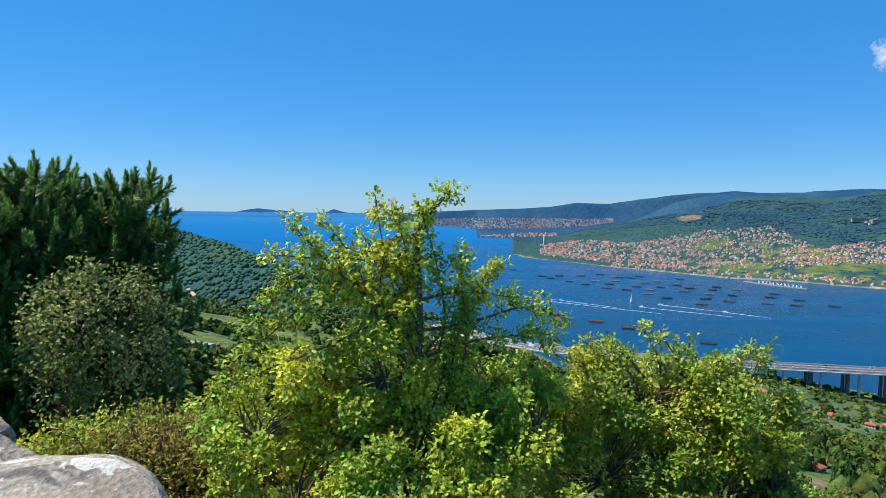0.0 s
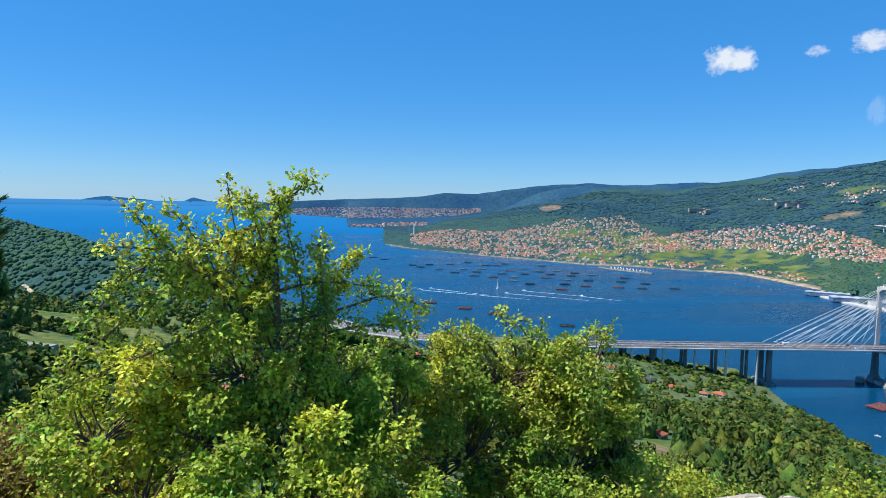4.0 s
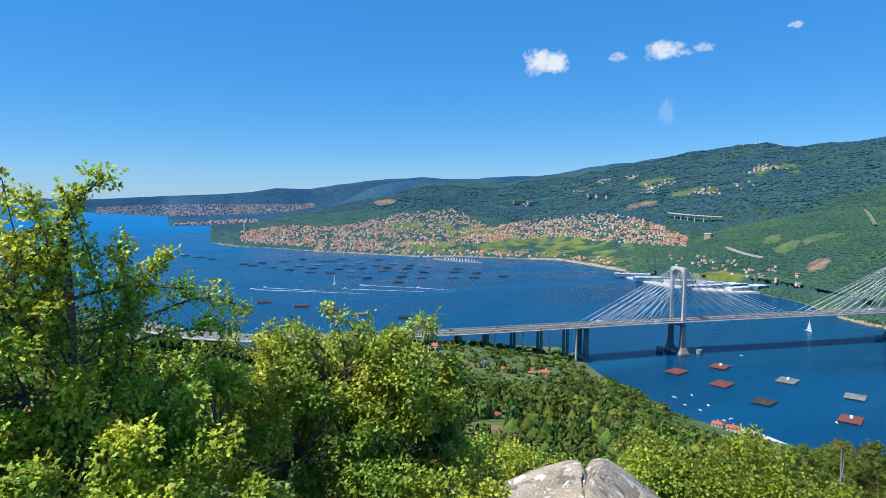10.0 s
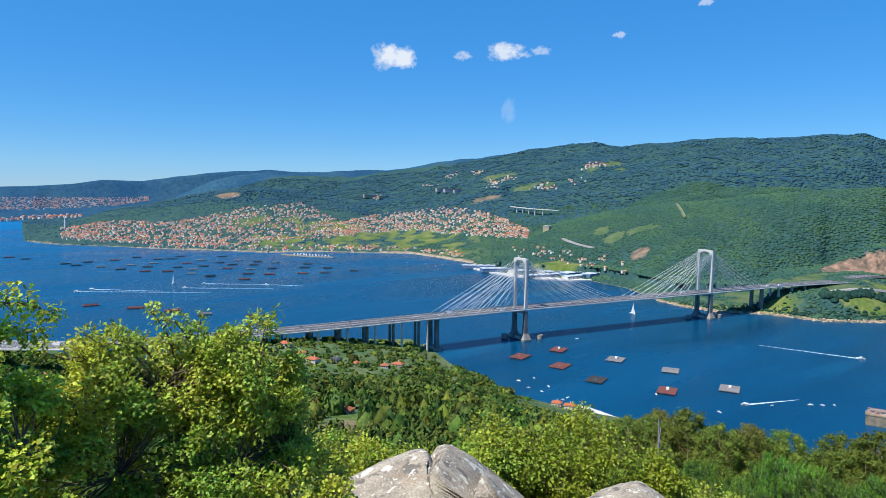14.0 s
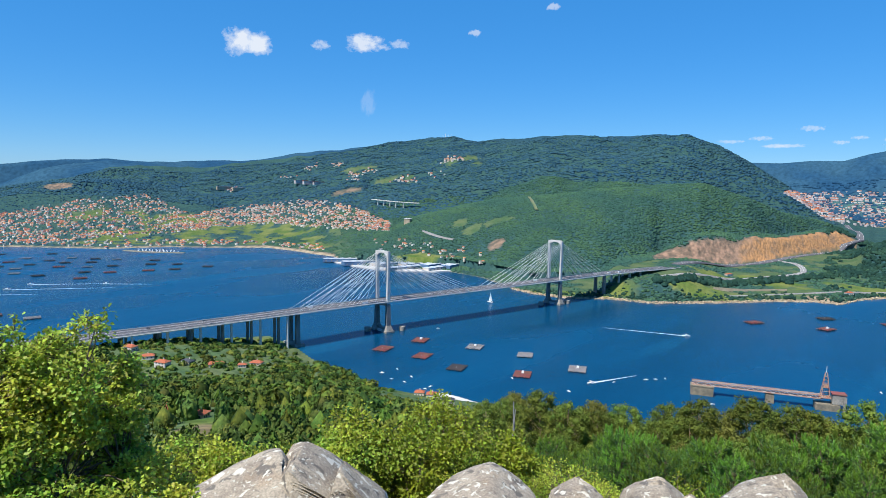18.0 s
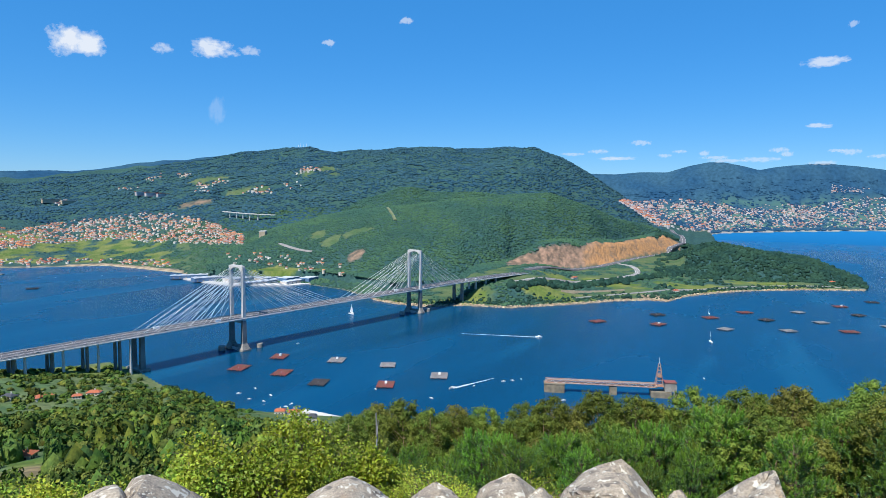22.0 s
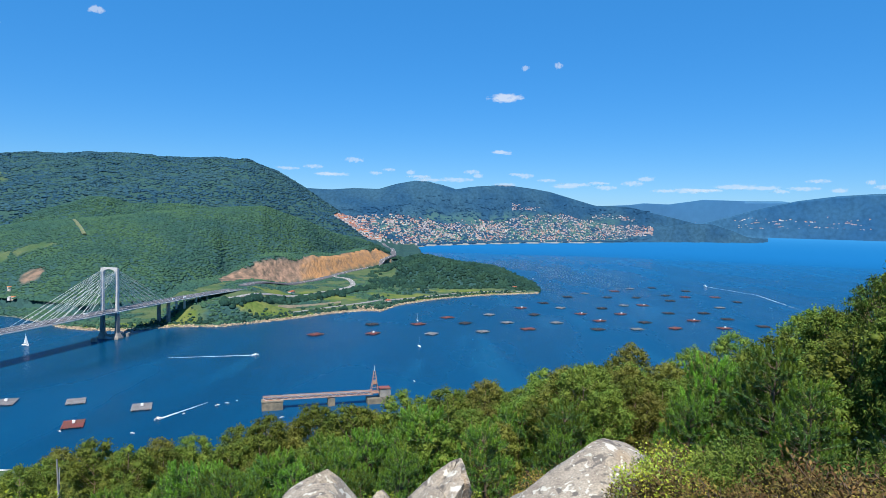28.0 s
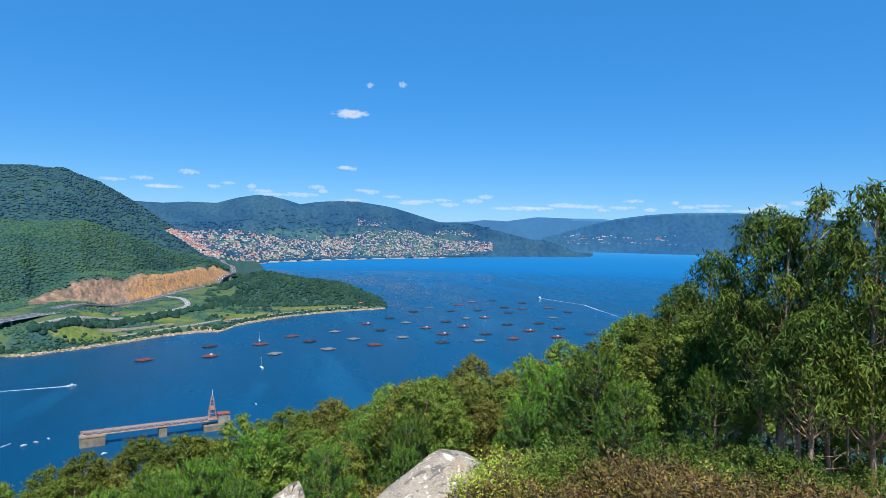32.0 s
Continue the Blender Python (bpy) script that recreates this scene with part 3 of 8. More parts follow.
def terrain(az, d):
    """Height of the land and the masks of meadow, bare earth and sand."""
    x, y = d * np.sin(np.radians(az)), d * np.cos(np.radians(az))
    rough = fbm(x, y, 260, 3) * 2
    # the home hillside
    S = along(az, HOME_SHORE)[0]
    k = along(az, STEEP)[0]
    nd = np.asarray(NEAR_DROP, dtype=float)
    near = 217.2 - np.interp(d, nd[:, 0], nd[:, 1]) * k
    top200 = 217.2 - 82 * k
    u = np.clip((d - 200) / np.maximum(S - 200, 1), 0, 1)
    slope = top200 * (1 - u) ** np.where(S > 800, 1.6, 1.05)
    home = np.where(d < 200, near, slope) + fbm(x, y, 9, 21, 3) * 0.5 * smooth((d - 6) / 10) + fbm(x, y, 70, 5) * 10 * smooth((d - 60) / 150) * smooth((S - d) / 150)
    rise = along(az, ((-48, 0.5), (-32, 0.8), (-14, 0.75), (-7, 0.0)))[0] * (az > -60)
    home = home + rise * smooth((d - 3) / 3.5) * smooth((24 - d) / 12)
    home = home + along(az, ((10, 0), (16, 16), (20, 27), (24, 27), (27, 23), (31, 17), (34, 12), (37, 5), (39, 0)))[0] * smooth((d - 630) / 120) * smooth((S - 12 - d) / 110)
    home = np.where(d > S, np.maximum(-6.0, (S - d) * 0.25), home)
    el, top = along(az, LEFT_RIDGE)
    r, _ = ridge(d, el, top, top * 0.66, 420.0)
    home = np.maximum(home, np.where((az < 2) & (az > -100) & (d < S), r + rough * 12 * smooth((d - top * 0.66) / 200), -6.0))
    # the far bank
    So = along(az, OPP_SHORE)[0]
    back = along(az, PEN_BACK)[0]
    on = (d > So - 40) & (az > 6.3) & (az < 98.9) & ((az < 86.5) | (d < back))
    shelf = np.minimum((d - So) * 0.16, 2.5) + np.minimum(np.maximum(d - So, 0) * 0.05, 32) + rough * 3 * smooth((d - So) / 80)
    shelf = shelf + 24 * smooth((az - 65.5) / 2.5) * smooth((77 - az) / 4) * smooth((d - So - 25) / 70)
    land = shelf
    bare = np.zeros_like(d)
    el, top, foot = along(az, QUARRY_HILL)
    q, tq = ridge(d, el, top, foot, 700.0)
    land = np.maximum(land, np.where(az < 39, q + rough * 22 * smooth(tq * 2), 0))
    el, top, foot = along(az, MOUNTAIN)
    mt, tm = ridge(d, el, top, foot, 1200.0, 1.5)
    land = np.maximum(land, np.where(az > 15, mt * np.where(az < 86, 1, 0) + rough * 45 * smooth(tm * 2) * smooth((1.1 - tm) * 4), 0))
    el, top, foot = along(az, GREEN_HILL)
    cut = along(az, CUT)[0]
    gh, tg = ridge(d, el, top, foot + 70 * smooth(cut / 22), 600.0)
    wall = cut * smooth((d - foot) / 95) * (1 + rough * 0.22 + fbm(x, y, 60, 46, 5) * 0.22) + along(az, CUT_BASE)[0] * smooth((d - foot + 60) / 60)
    gh = np.where(tg > 0, np.maximum(gh, np.where(d > foot, wall, 0)), np.where((d > foot) & (cut > 1), wall, gh))
    land = np.maximum(land, np.where((az > 44.5) & (az < 86.4), gh + rough * 9 * smooth(tg * 3), 0))
    bare = np.where((az > 67) & (az < 86.3), smooth((cut - 6) / 12) * smooth((d - foot + 12) / 10) * smooth((foot + 92 + fbm(x, y, 45, 44, 5) * 110 - d) / 14) * smooth((fbm(x, y, 50, 45, 5) + 0.36) * 7), bare)
    el, top, foot = along(az, PENINSULA)
    ph, tp = ridge(d, el, top, foot, 260.0)
    land = np.maximum(land, np.where((az > 83.5) & (az < 99), np.where(d > top, np.minimum(ph, (back - d) * 0.5), ph), 0))
    far = np.where(on, np.where(d < So, shelf, land), -6.0)
    # coasts beyond
    Sf = along(az, FAR_SHORE)[0]
    el, top = along(az, FAR_COAST)
    fc, tf = ridge(d, el, top, Sf + 500, 2500.0, 1.6)
    far = np.maximum(far, np.where((az > -7) & (az < 30) & (d > Sf), np.maximum(fc, 6), -6.0))
    Si = along(az, INLET_SHORE)[0]
    el, top = along(az, EAST_HILLS)
    eh, te = ridge(d, el, top, Si + 300, 2500.0, 1.9)
    far = np.maximum(far, np.where((az > 75) & (az < 117.2) & (d > Si), np.maximum(eh + rough * 60 * smooth(te * 1.5) * smooth((1 - te) * 3), 8), -6.0))
    el = along(az, HEADLAND)[0]
    hh, th = ridge(d, el, 8900 + 0 * d, np.minimum(Si + 10, 8700), 700.0)
    far = np.maximum(far, np.where((az > 104) & (az < 117) & (d > Si), hh + rough * 14 * smooth(th * 2) * smooth((1.05 - th) * 4), -6.0))
    el = along(az, RIGHT_HILL)[0]
    rh, tr = ridge(d, el, 16500 + 0 * d, 13200.0, 3000.0, 1.4)
    far = np.maximum(far, np.where((az > 110) & (d > 13200), np.maximum(rh + rough * 110 * smooth(tr * 2) * smooth((1 - tr) * 3), 6), -6.0))
    el, top = along(az, LAST_HILLS)
    lh, _ = ridge(d, el, top, 21500.0, 5000.0)
    far = np.maximum(far, np.where((az > 100) & (d > 21500), lh, -6.0))
    isl = along(az, ISLANDS)[0]
    ih, _ = ridge(d, isl, 27000.0, 24500.0, 3000.0)
    far = np.maximum(far, np.where((az > -18.4) & (az < -3.4) & (d > 24500), ih, -6.0))
    h = np.maximum(home, far)
    # meadow, sand
    patchy = fbm(x, y, 120, 31) * 2
    hedges = fbm(x, y, 46, 71, 3) * 2
    meadow = np.zeros_like(d)

    def spot(a0, d0, wa, wd, soft=0.35):
        e = 1 - np.sqrt(((az - a0) / wa) ** 2 + ((d - d0) / wd) ** 2) + patchy * 0.6 + hedges * 0.8 + fbm(x, y, 17, 72, 2) * 1.6
        return smooth(e / soft)
    for a0, d0, wa, wd in ((32, 850, 6, 90), (37, 800, 3, 60), (-18, 830, 8, 110), (-21, 560, 6, 90), (-9, 640, 6, 120), (29, 440, 2.5, 50), (31.5, 330, 2.0, 40), (13, 700, 5, 90), (66, 1350, 5, 36),
                           (74, 1420, 5, 50), (79, 1640, 4, 60), (75.5, 1640, 3.6, 40), (87, 1700, 3, 60), (92, 1870, 4, 45), (53.8, 2080, 0.8, 55), (54.8, 1980, 0.9, 40), (57.4, 1985, 1.2, 30), (51, 1780, 2.5, 50), (95.5, 1920, 3, 40), (54.2, 3380, 1.2, 70), (55.3, 3300, 0.8, 40), (53, 3300, 0.7, 50), (44.2, 3600, 1.3, 60), (45.7, 3600, 1.1, 60), (47.5, 3240, 1.3, 50), (49, 3210, 0.9, 40), (76.7, 1620, 3.6, 40)):
        meadow = np.maximum(meadow, spot(a0, d0, wa, wd) * (0.55 if d0 > 3000 or 1900 < d0 < 2100 else 1.0))
    strip = smooth((az - 19) / 6) * smooth((46 - az) / 6) * smooth((d - So - 40) / 60) * smooth((So + 760 - d) / 200) * smooth((hedges + 0.12) * 5) * 0.9
    meadow = np.maximum(meadow, strip)
    meadow = np.maximum(meadow, smooth((d - Si - 100) / 200) * smooth((Si + 1900 - d) / 500) * smooth((patchy + 0.3) * 3) * smooth((az - 78) / 2) * smooth((108 - az) / 5))
    bank = (az > 61) & (az < 98.5) & (d > So + 8) & (d < np.where(az < 86, along(az, GREEN_HILL)[2] - 15, along(az, PENINSULA)[2] - 5))
    meadow = np.maximum(meadow, bank * smooth((hedges + 0.2) * 2.5) * 0.55)
    shore_far = np.abs(d - Si - 60)
    meadow = np.maximum(meadow, (d < 60) * (0.15 + 0.6 * smooth((104 - az) / 16)))
    bare = np.maximum(bare, (d < 60) * smooth((hedges + 0.3) * 3) * 0.55)
    sand = 0.85 * smooth((So + np.where(az > 45, 9, 20) + patchy * 22 - d) / 9) * (d > So - 30) * (az > 6.4) * (az < 98.8)
    sand = np.maximum(sand, smooth((So + 55 + patchy * 20 - d) / 20) * (d > So - 30) * (((az > 34) & (az < 42.6)) | ((az > 82.3) & (az < 85))))
    bare = np.maximum(bare, smooth((0.9 - np.hypot((az - 21.2) / 1.3, (d - 3560) / 130)) * 3) * 0.8)
    bare = np.maximum(bare, smooth((1 - np.hypot((az - 57.2) / 1.1, (d - 1810) / 45) + patchy * 0.5) * 3) * 0.8)
    bare = np.maximum(bare, smooth((1 - np.hypot((az - 43.7) / 1.5, (d - 3110) / 40)) * 3) * 0.8)
    bare = np.maximum(bare, smooth((1 - np.hypot((az - 30.5) / 2.2, (d - 300) / 34)) * 3) * 0.7)
    sand = np.maximum(sand, smooth((110 - shore_far) / 60) * (d > 3500) * (az > 86) * (az < 104.5) * 0.8)
    return h, meadow, bare, sand


def ground_at(x, y):
    az, d = np.degrees(np.arctan2(x, y)), np.hypot(x, y)
    return terrain(np.atleast_1d(az).astype(float), np.atleast_1d(d).astype(float))[0]


def build_ground():
    az = np.concatenate((np.arange(-180, -45, 5.0), np.arange(-45, 150, 0.25), np.arange(150, 180.1, 5.0)))
    d = [0.0]
    r = 1.5
    while r < 30000:
        d.append(r)
        r *= 1.0075 if 1250 < r < 2750 else 1.015 if 2750 < r < 4600 else 1.012 if 560 < r < 1000 else 1.034
    d = np.array(d)
    A, D = np.meshgrid(az, d, indexing="ij")
    h, meadow, bare, sand = terrain(A, D)
    meadow = np.maximum(meadow, 0.6 * (D < 1100) * (D > 55) * (A < 66))
    P0 = D * np.sin(np.radians(A)), D * np.cos(np.radians(A))
    P = np.stack((*P0, h), -1)
    P = squash(P).reshape(-1, 3)
    na, nd = len(az), len(d)
    i, j = np.meshgrid(np.arange(na - 1), np.arange(nd - 1), indexing="ij")
    q = np.stack((i * nd + j, (i + 1) * nd + j, (i + 1) * nd + j + 1, i * nd + j + 1), -1).reshape(-1, 4)
    keep = (h.reshape(-1)[q] > -5.5).any(1)
    ring = d[np.clip(q[:, 0] % nd, 0, nd - 1)]
    # each ring of hills wears its own strength of painted haze
    for lo, hi, mat, label in ((4700, 11500, M_far, "hazy blue far hills behind the bay"), (11500, 19000, M_middle, "hills beyond the headland in painted pale blue haze"), (19000, 1e6, M_last, "farthest hills and islands on the horizon in painted pale blue haze")):
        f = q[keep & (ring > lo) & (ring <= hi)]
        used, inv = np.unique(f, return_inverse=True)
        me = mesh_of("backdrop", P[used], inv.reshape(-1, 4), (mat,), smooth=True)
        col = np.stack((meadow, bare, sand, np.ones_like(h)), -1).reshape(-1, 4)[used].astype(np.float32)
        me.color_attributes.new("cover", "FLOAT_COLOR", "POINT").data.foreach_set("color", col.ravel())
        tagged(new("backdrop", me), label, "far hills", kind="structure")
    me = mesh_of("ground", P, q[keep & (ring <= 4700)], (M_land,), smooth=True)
    cover = me.color_attributes.new("cover", "FLOAT_COLOR", "POINT")
    ochre = np.where(D > 200, smooth((A - 77.6 + fbm(P0[0], P0[1], 60, 81) * 3) / 0.8), 0.3)
    col = np.stack((meadow, bare, sand, ochre), -1).reshape(-1, 4).astype(np.float32)
    cover.data.foreach_set("color", col.ravel())
    tagged(new("ground", me), "wooded green hills, meadows and coast round the bay", "ground", kind="structure")


def build_sea():
    az = np.arange(-180, 180.1, 2.0)
    d = np.concatenate((np.array((300, 600, 850, 1000, 1200, 1400, 1600, 1800, 2000, 2200, 2400)), 2500 * 1.06 ** np.arange(0, 44)))
    A, D = np.meshgrid(az, d, indexing="ij")
    P = squash(np.stack((D * np.sin(np.radians(A)), D * np.cos(np.radians(A)), 0 * D), -1)).reshape(-1, 3)
    na, nd = len(az), len(d)
    i, j = np.meshgrid(np.arange(na - 1), np.arange(nd - 1), indexing="ij")
    q = np.stack((i * nd + j, (i + 1) * nd + j, (i + 1) * nd + j + 1, i * nd + j + 1), -1).reshape(-1, 4)
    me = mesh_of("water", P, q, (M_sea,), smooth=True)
    # two distance masks for the haze painted on the sea
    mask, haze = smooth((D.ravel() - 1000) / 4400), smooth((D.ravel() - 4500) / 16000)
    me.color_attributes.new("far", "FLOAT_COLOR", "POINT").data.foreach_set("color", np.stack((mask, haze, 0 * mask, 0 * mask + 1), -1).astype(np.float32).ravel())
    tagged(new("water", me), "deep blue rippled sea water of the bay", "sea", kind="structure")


build_ground()
build_sea()

# ---- the cable-stayed bridge ----
DECK_Z, TOP_Z = 47.5, 122.0
T1, T2 = Vector((700, 655, 0)), Vector((1090, 570, 0))
SPINE = [Vector(p) for p in ((0, 962, 45), (58, 861, 45.5), (107, 813, 46), (149, 781, 46.8), (230, 752, 47.2), (342, 722, 47.5), (435, 703, 47.5), (561, 681, 47.5), (700, 655, 47.5), (1090, 570, 47.5), (1290, 531, 46), (1435, 503, 43), (1560, 474, 40))]


def curve_points(points, step):
    """Points along a smooth line through the given ones, about step metres apart."""
    pts = [points[0] * 2 - points[1], *points, points[-1] * 2 - points[-2]]
    out = []
    for a, b, c, d in zip(pts, pts[1:], pts[2:], pts[3:]):
        n = max(1, int((c - b).length / step))
        for i in range(n):
            t = i / n
            out.append(0.5 * ((2 * b) + (c - a) * t + (2 * a - 5 * b + 4 * c - d) * t * t + (3 * b - a - 3 * c + d) * t ** 3))
    out.append(points[-1].copy())
    return out


def ribbon(pts, offsets, closed=True):
    """Sweeps a cross-section of (side, up) offsets along a line of points; side is to the right of the way."""
    bm = bmesh.new()
    rows = []
    for i, p in enumerate(pts):
        a, b = pts[max(i - 1, 0)], pts[min(i + 1, len(pts) - 1)]
        w = (b - a)
        w.z = 0
        w.normalize()
        r = Vector((w.y, -w.x, 0))
        rows.append([bm.verts.new(p + r * s + Vector((0, 0, u))) for s, u in offsets])
    n = len(offsets)
    for r0, r1 in zip(rows, rows[1:]):
        for k in range(n if closed else n - 1):
            bm.faces.new((r0[k], r0[(k + 1) % n], r1[(k + 1) % n], r1[k]))
    if closed:
        bm.faces.new(rows[0][::-1])
        bm.faces.new(rows[-1])
    bmesh.ops.recalc_face_normals(bm, faces=bm.faces)
    return bm


def build_bridge():
    b = empty("cable_stayed_bridge", (0, 0, 0), label="long white concrete cable-stayed motorway bridge with two portal towers", category="bridge")
    line = curve_points(SPINE, 12)
    part("deck", ribbon(line, ((-16.5, 0.0), (16.5, 0.0), (17.2, -0.6), (17.0, -1.8), (10, -3.2), (-10, -3.2), (-17.0, -1.8), (-17.2, -0.6))), M_concrete, b, "pale grey concrete box deck")
    for s0, s1 in ((-16.0, -12.6), (-11.4, -0.9), (0.9, 11.4), (12.6, 16.0)):
        part("carriageway", ribbon(line, ((s0, 0.02), (s1, 0.02), (s1, 0.2), (s0, 0.2))), M_asphalt, b, "grey asphalt carriageway")
    for s in (-16.6, -12.0, 0.0, 12.0, 16.6):
        edge = abs(s) > 16
        part("barrier", ribbon(line, ((s - 0.12, 0.0), (s + 0.12, 0.0), (s + 0.08, 0.9), (s - 0.08, 0.9))), M_concrete if edge else M_greywood, b, "concrete road barrier" if edge else "")
    for s in (-7.8, -4.4, 4.4, 7.8):
        part("lane_line", ribbon(line, ((s - 0.12, 0.203), (s + 0.12, 0.203), (s + 0.12, 0.215), (s - 0.12, 0.215))), M_white, b)
    u = (T2 - T1).normalized()
    v = Vector((u.y, -u.x, 0))
    rz = math.degrees(math.atan2(u.y, u.x))
    rnd = random.Random(3)
    for base, sign in ((T1, 1), (T2, -1)):
        tw = part("tower", boxes((-4.6, 4.6, -17, 17, -6, 3.5)), M_concrete, b, "pale concrete portal tower on a water footing")
        tw.matrix_world = Matrix.Translation(base) @ pose(0, 0, 0, 0, 0, rz)
        for side in (-1, 1):
            bm = bmesh.new()
            y = side * 14.5
            box(bm, -7.5, 7.5, y - 7, y + 7, -6, 2.5)
            box(bm, -6.6, 6.6, y - 6, y + 6, 2.504, 10.5, taper=(0.55, 0.5))
            part("footing", bm, M_concrete_mid, tw, "broad concrete footing at the waterline")
            bm = bmesh.new()
            box(bm, -3.9, 3.9, y - 2.6, y + 2.6, 6.5, DECK_Z - 4, taper=(0.75, 0.85))
            # darker concrete here stands in for shade on the legs below the deck
            part("lower_leg", bm, M_concrete_dark, tw)
            bm = bmesh.new()
            box(bm, -2.7, 2.7, y - 2.1, y + 2.1, DECK_Z - 4, TOP_Z, taper=(0.9, 0.92))
            box(bm, -1.6, 1.6, y - 2.25, y + 2.25, DECK_Z + 34, TOP_Z - 2)
            part("upper_leg", bm, M_concrete, tw)
        bm = bmesh.new()
        ring = []
        for k in range(13):
            t = k / 12 * 2 - 1
            ring.append((t * 12.4, TOP_Z - 2.2 - 5.0 * abs(t) ** 3))
        prev = None
        for yy, zz in ring:
            cur = [bm.verts.new(p) for p in ((-2.3, yy, zz), (2.3, yy, zz), (2.3, yy, TOP_Z + 0.9), (-2.3, yy, TOP_Z + 0.9))]
            if prev:
                for k in range(4):
                    bm.faces.new((prev[k], prev[(k + 1) % 4], cur[(k + 1) % 4], cur[k]))
            else:
                bm.faces.new(cur[::-1])
            prev = cur
        bm.faces.new(prev)
        bmesh.ops.recalc_face_normals(bm, faces=bm.faces)
        part("crossbeam", bm, M_concrete, tw, "arched top crossbeam")
        part("deck_beam", boxes((-3, 3, -12, 12, DECK_Z - 7.5, DECK_Z - 3.3)), M_concrete, tw)
        part("tie_beam", boxes((-2.4, 2.4, -10, 10, 3.5, 7.0)), M_concrete_dark, tw)
        # stays in two planes, fanning out to both sides
        for side in (-1, 1):
            for way, span in ((-sign, 146.0), (sign, 188.0)):
                for i in range(9):
                    f = (i + 1.4) / 9.4
                    along_deck = base + u * (way * span * f) + v * (side * 12.0)
                    head = base + u * (way * 1.2) + v * (side * 14.0)
                    lo = Vector((along_deck.x, along_deck.y, DECK_Z + 0.8))
                    hi = Vector((head.x, head.y, TOP_Z - 34 + 31 * f))
                    part("stay_cable", tube(bmesh.new(), lo, hi, 0.27, n=5, cap=False), M_cable, b)
            for way, span in ((-sign, 150.0), (sign, 192.0)):
                for i in range(4):
                    f = (i + 3.0) / 7.0
                    lo = base + u * (way * span * f) + v * (side * 16.8)
                    hi = base + u * (way * 1.4) + v * (side * 14.4)
                    part("stay_cable", tube(bmesh.new(), (lo.x, lo.y, DECK_Z + 0.5), (hi.x, hi.y, TOP_Z - 14 + 11 * f), 0.24, n=5, cap=False), M_cable, b)
        # ship fenders beside the footing
        for a, c in (((27, 14), (-19, -12)) if sign > 0 else ((25, 13), (-32, -4))):
            p = base + u * a + v * c
            fe = part("fender", tube(bmesh.new(), (0, 0, -5), (0, 0, 6.2), 5.2, 4.9, n=18), M_concrete_mid, b, "round concrete ship fender")
            fe.location = (p.x, p.y, 0)
    # anchor piers and approach piers
    def pier(q, width, thick, z0, mats, count=2, spread=9.0, name="pier"):
        for k in range(count):
            off = (k - (count - 1) / 2) * 2 * spread / max(count - 1, 1)
            p = q + v * off
            bm = bmesh.new()
            m = Matrix.Translation((p.x, p.y, 0)) @ pose(0, 0, 0, 0, 0, rz)
            box(bm, -thick / 2, thick / 2, -width / 2, width / 2, z0, DECK_Z - 3.0, m=m, taper=(0.82, 0.86))
            part(name, bm, mats, b)
    for base, way in ((T1, -1), (T2, 1)):
        q = base + u * (way * 147)
        if way > 0:
            q = SPINE[-4].lerp(SPINE[-3], 0.73)
            q.z = 0
        pier(q, 5.2, 6.5, -6, M_concrete_dark, 2, 10.5, "anchor_pier")
        if way < 0:
            m = Matrix.Translation((q.x, q.y, 0)) @ pose(0, 0, 0, 0, 0, rz)
            part("anchor_footing", boxes((-7, 7, -18, 18, -6, 3.2), m=m), M_concrete_mid, b)
    for q in (Vector((527, 686, 0)), Vector((490, 694, 0)), Vector((452, 701, 0)), Vector((414, 708, 0)), Vector((376, 715, 0)), Vector((338, 722, 0)), Vector((300, 731, 0)), Vector((262, 742, 0)), Vector((226, 755, 0)), Vector((192, 771, 0))):
        g = float(ground_at(q.x, q.y)[0]) - 3
        pier(q, 4.6, 2.6, g, M_concrete_dark, 2, 6.0)
        q2 = q + u * 9
        for side in (-1, 1):
            p = q2 + v * side * 14.2
            bm = tube(bmesh.new(), (p.x, p.y, g), (p.x, p.y, DECK_Z - 2), 1.7, 1.35, n=10)
            part("side_pier", bm, M_concrete, b, "slim white side pier")
    for q in (Vector((1290, 531, 0)), Vector((1330, 523, 0)), Vector((1372, 515, 0))):
        g = float(ground_at(q.x, q.y)[0]) - 3
        pier(q, 4.0, 2.4, g, M_concrete, 2, 9.0)


build_bridge()

# ---- roads ----
def draped(points, step=8.0, lift=0.6, base=None):
    """A line over the land through places given as (azimuth, distance)."""
    pts = curve_points([Vector(polar(a, d)) for a, d in points], step)
    g = ground_at(np.array([p.x for p in pts]), np.array([p.y for p in pts]))
    n = len(pts)
    z = np.array([g[max(0, i - 2):i + 3].max() for i in range(n)])
    for _ in range(4):
        z = np.maximum(np.convolve(np.pad(z, 2, mode="edge"), np.ones(5) / 5, "valid"), g)
    for p, h in zip(pts, z):
        p.z = float(h) + lift
    return pts


WAYS = []


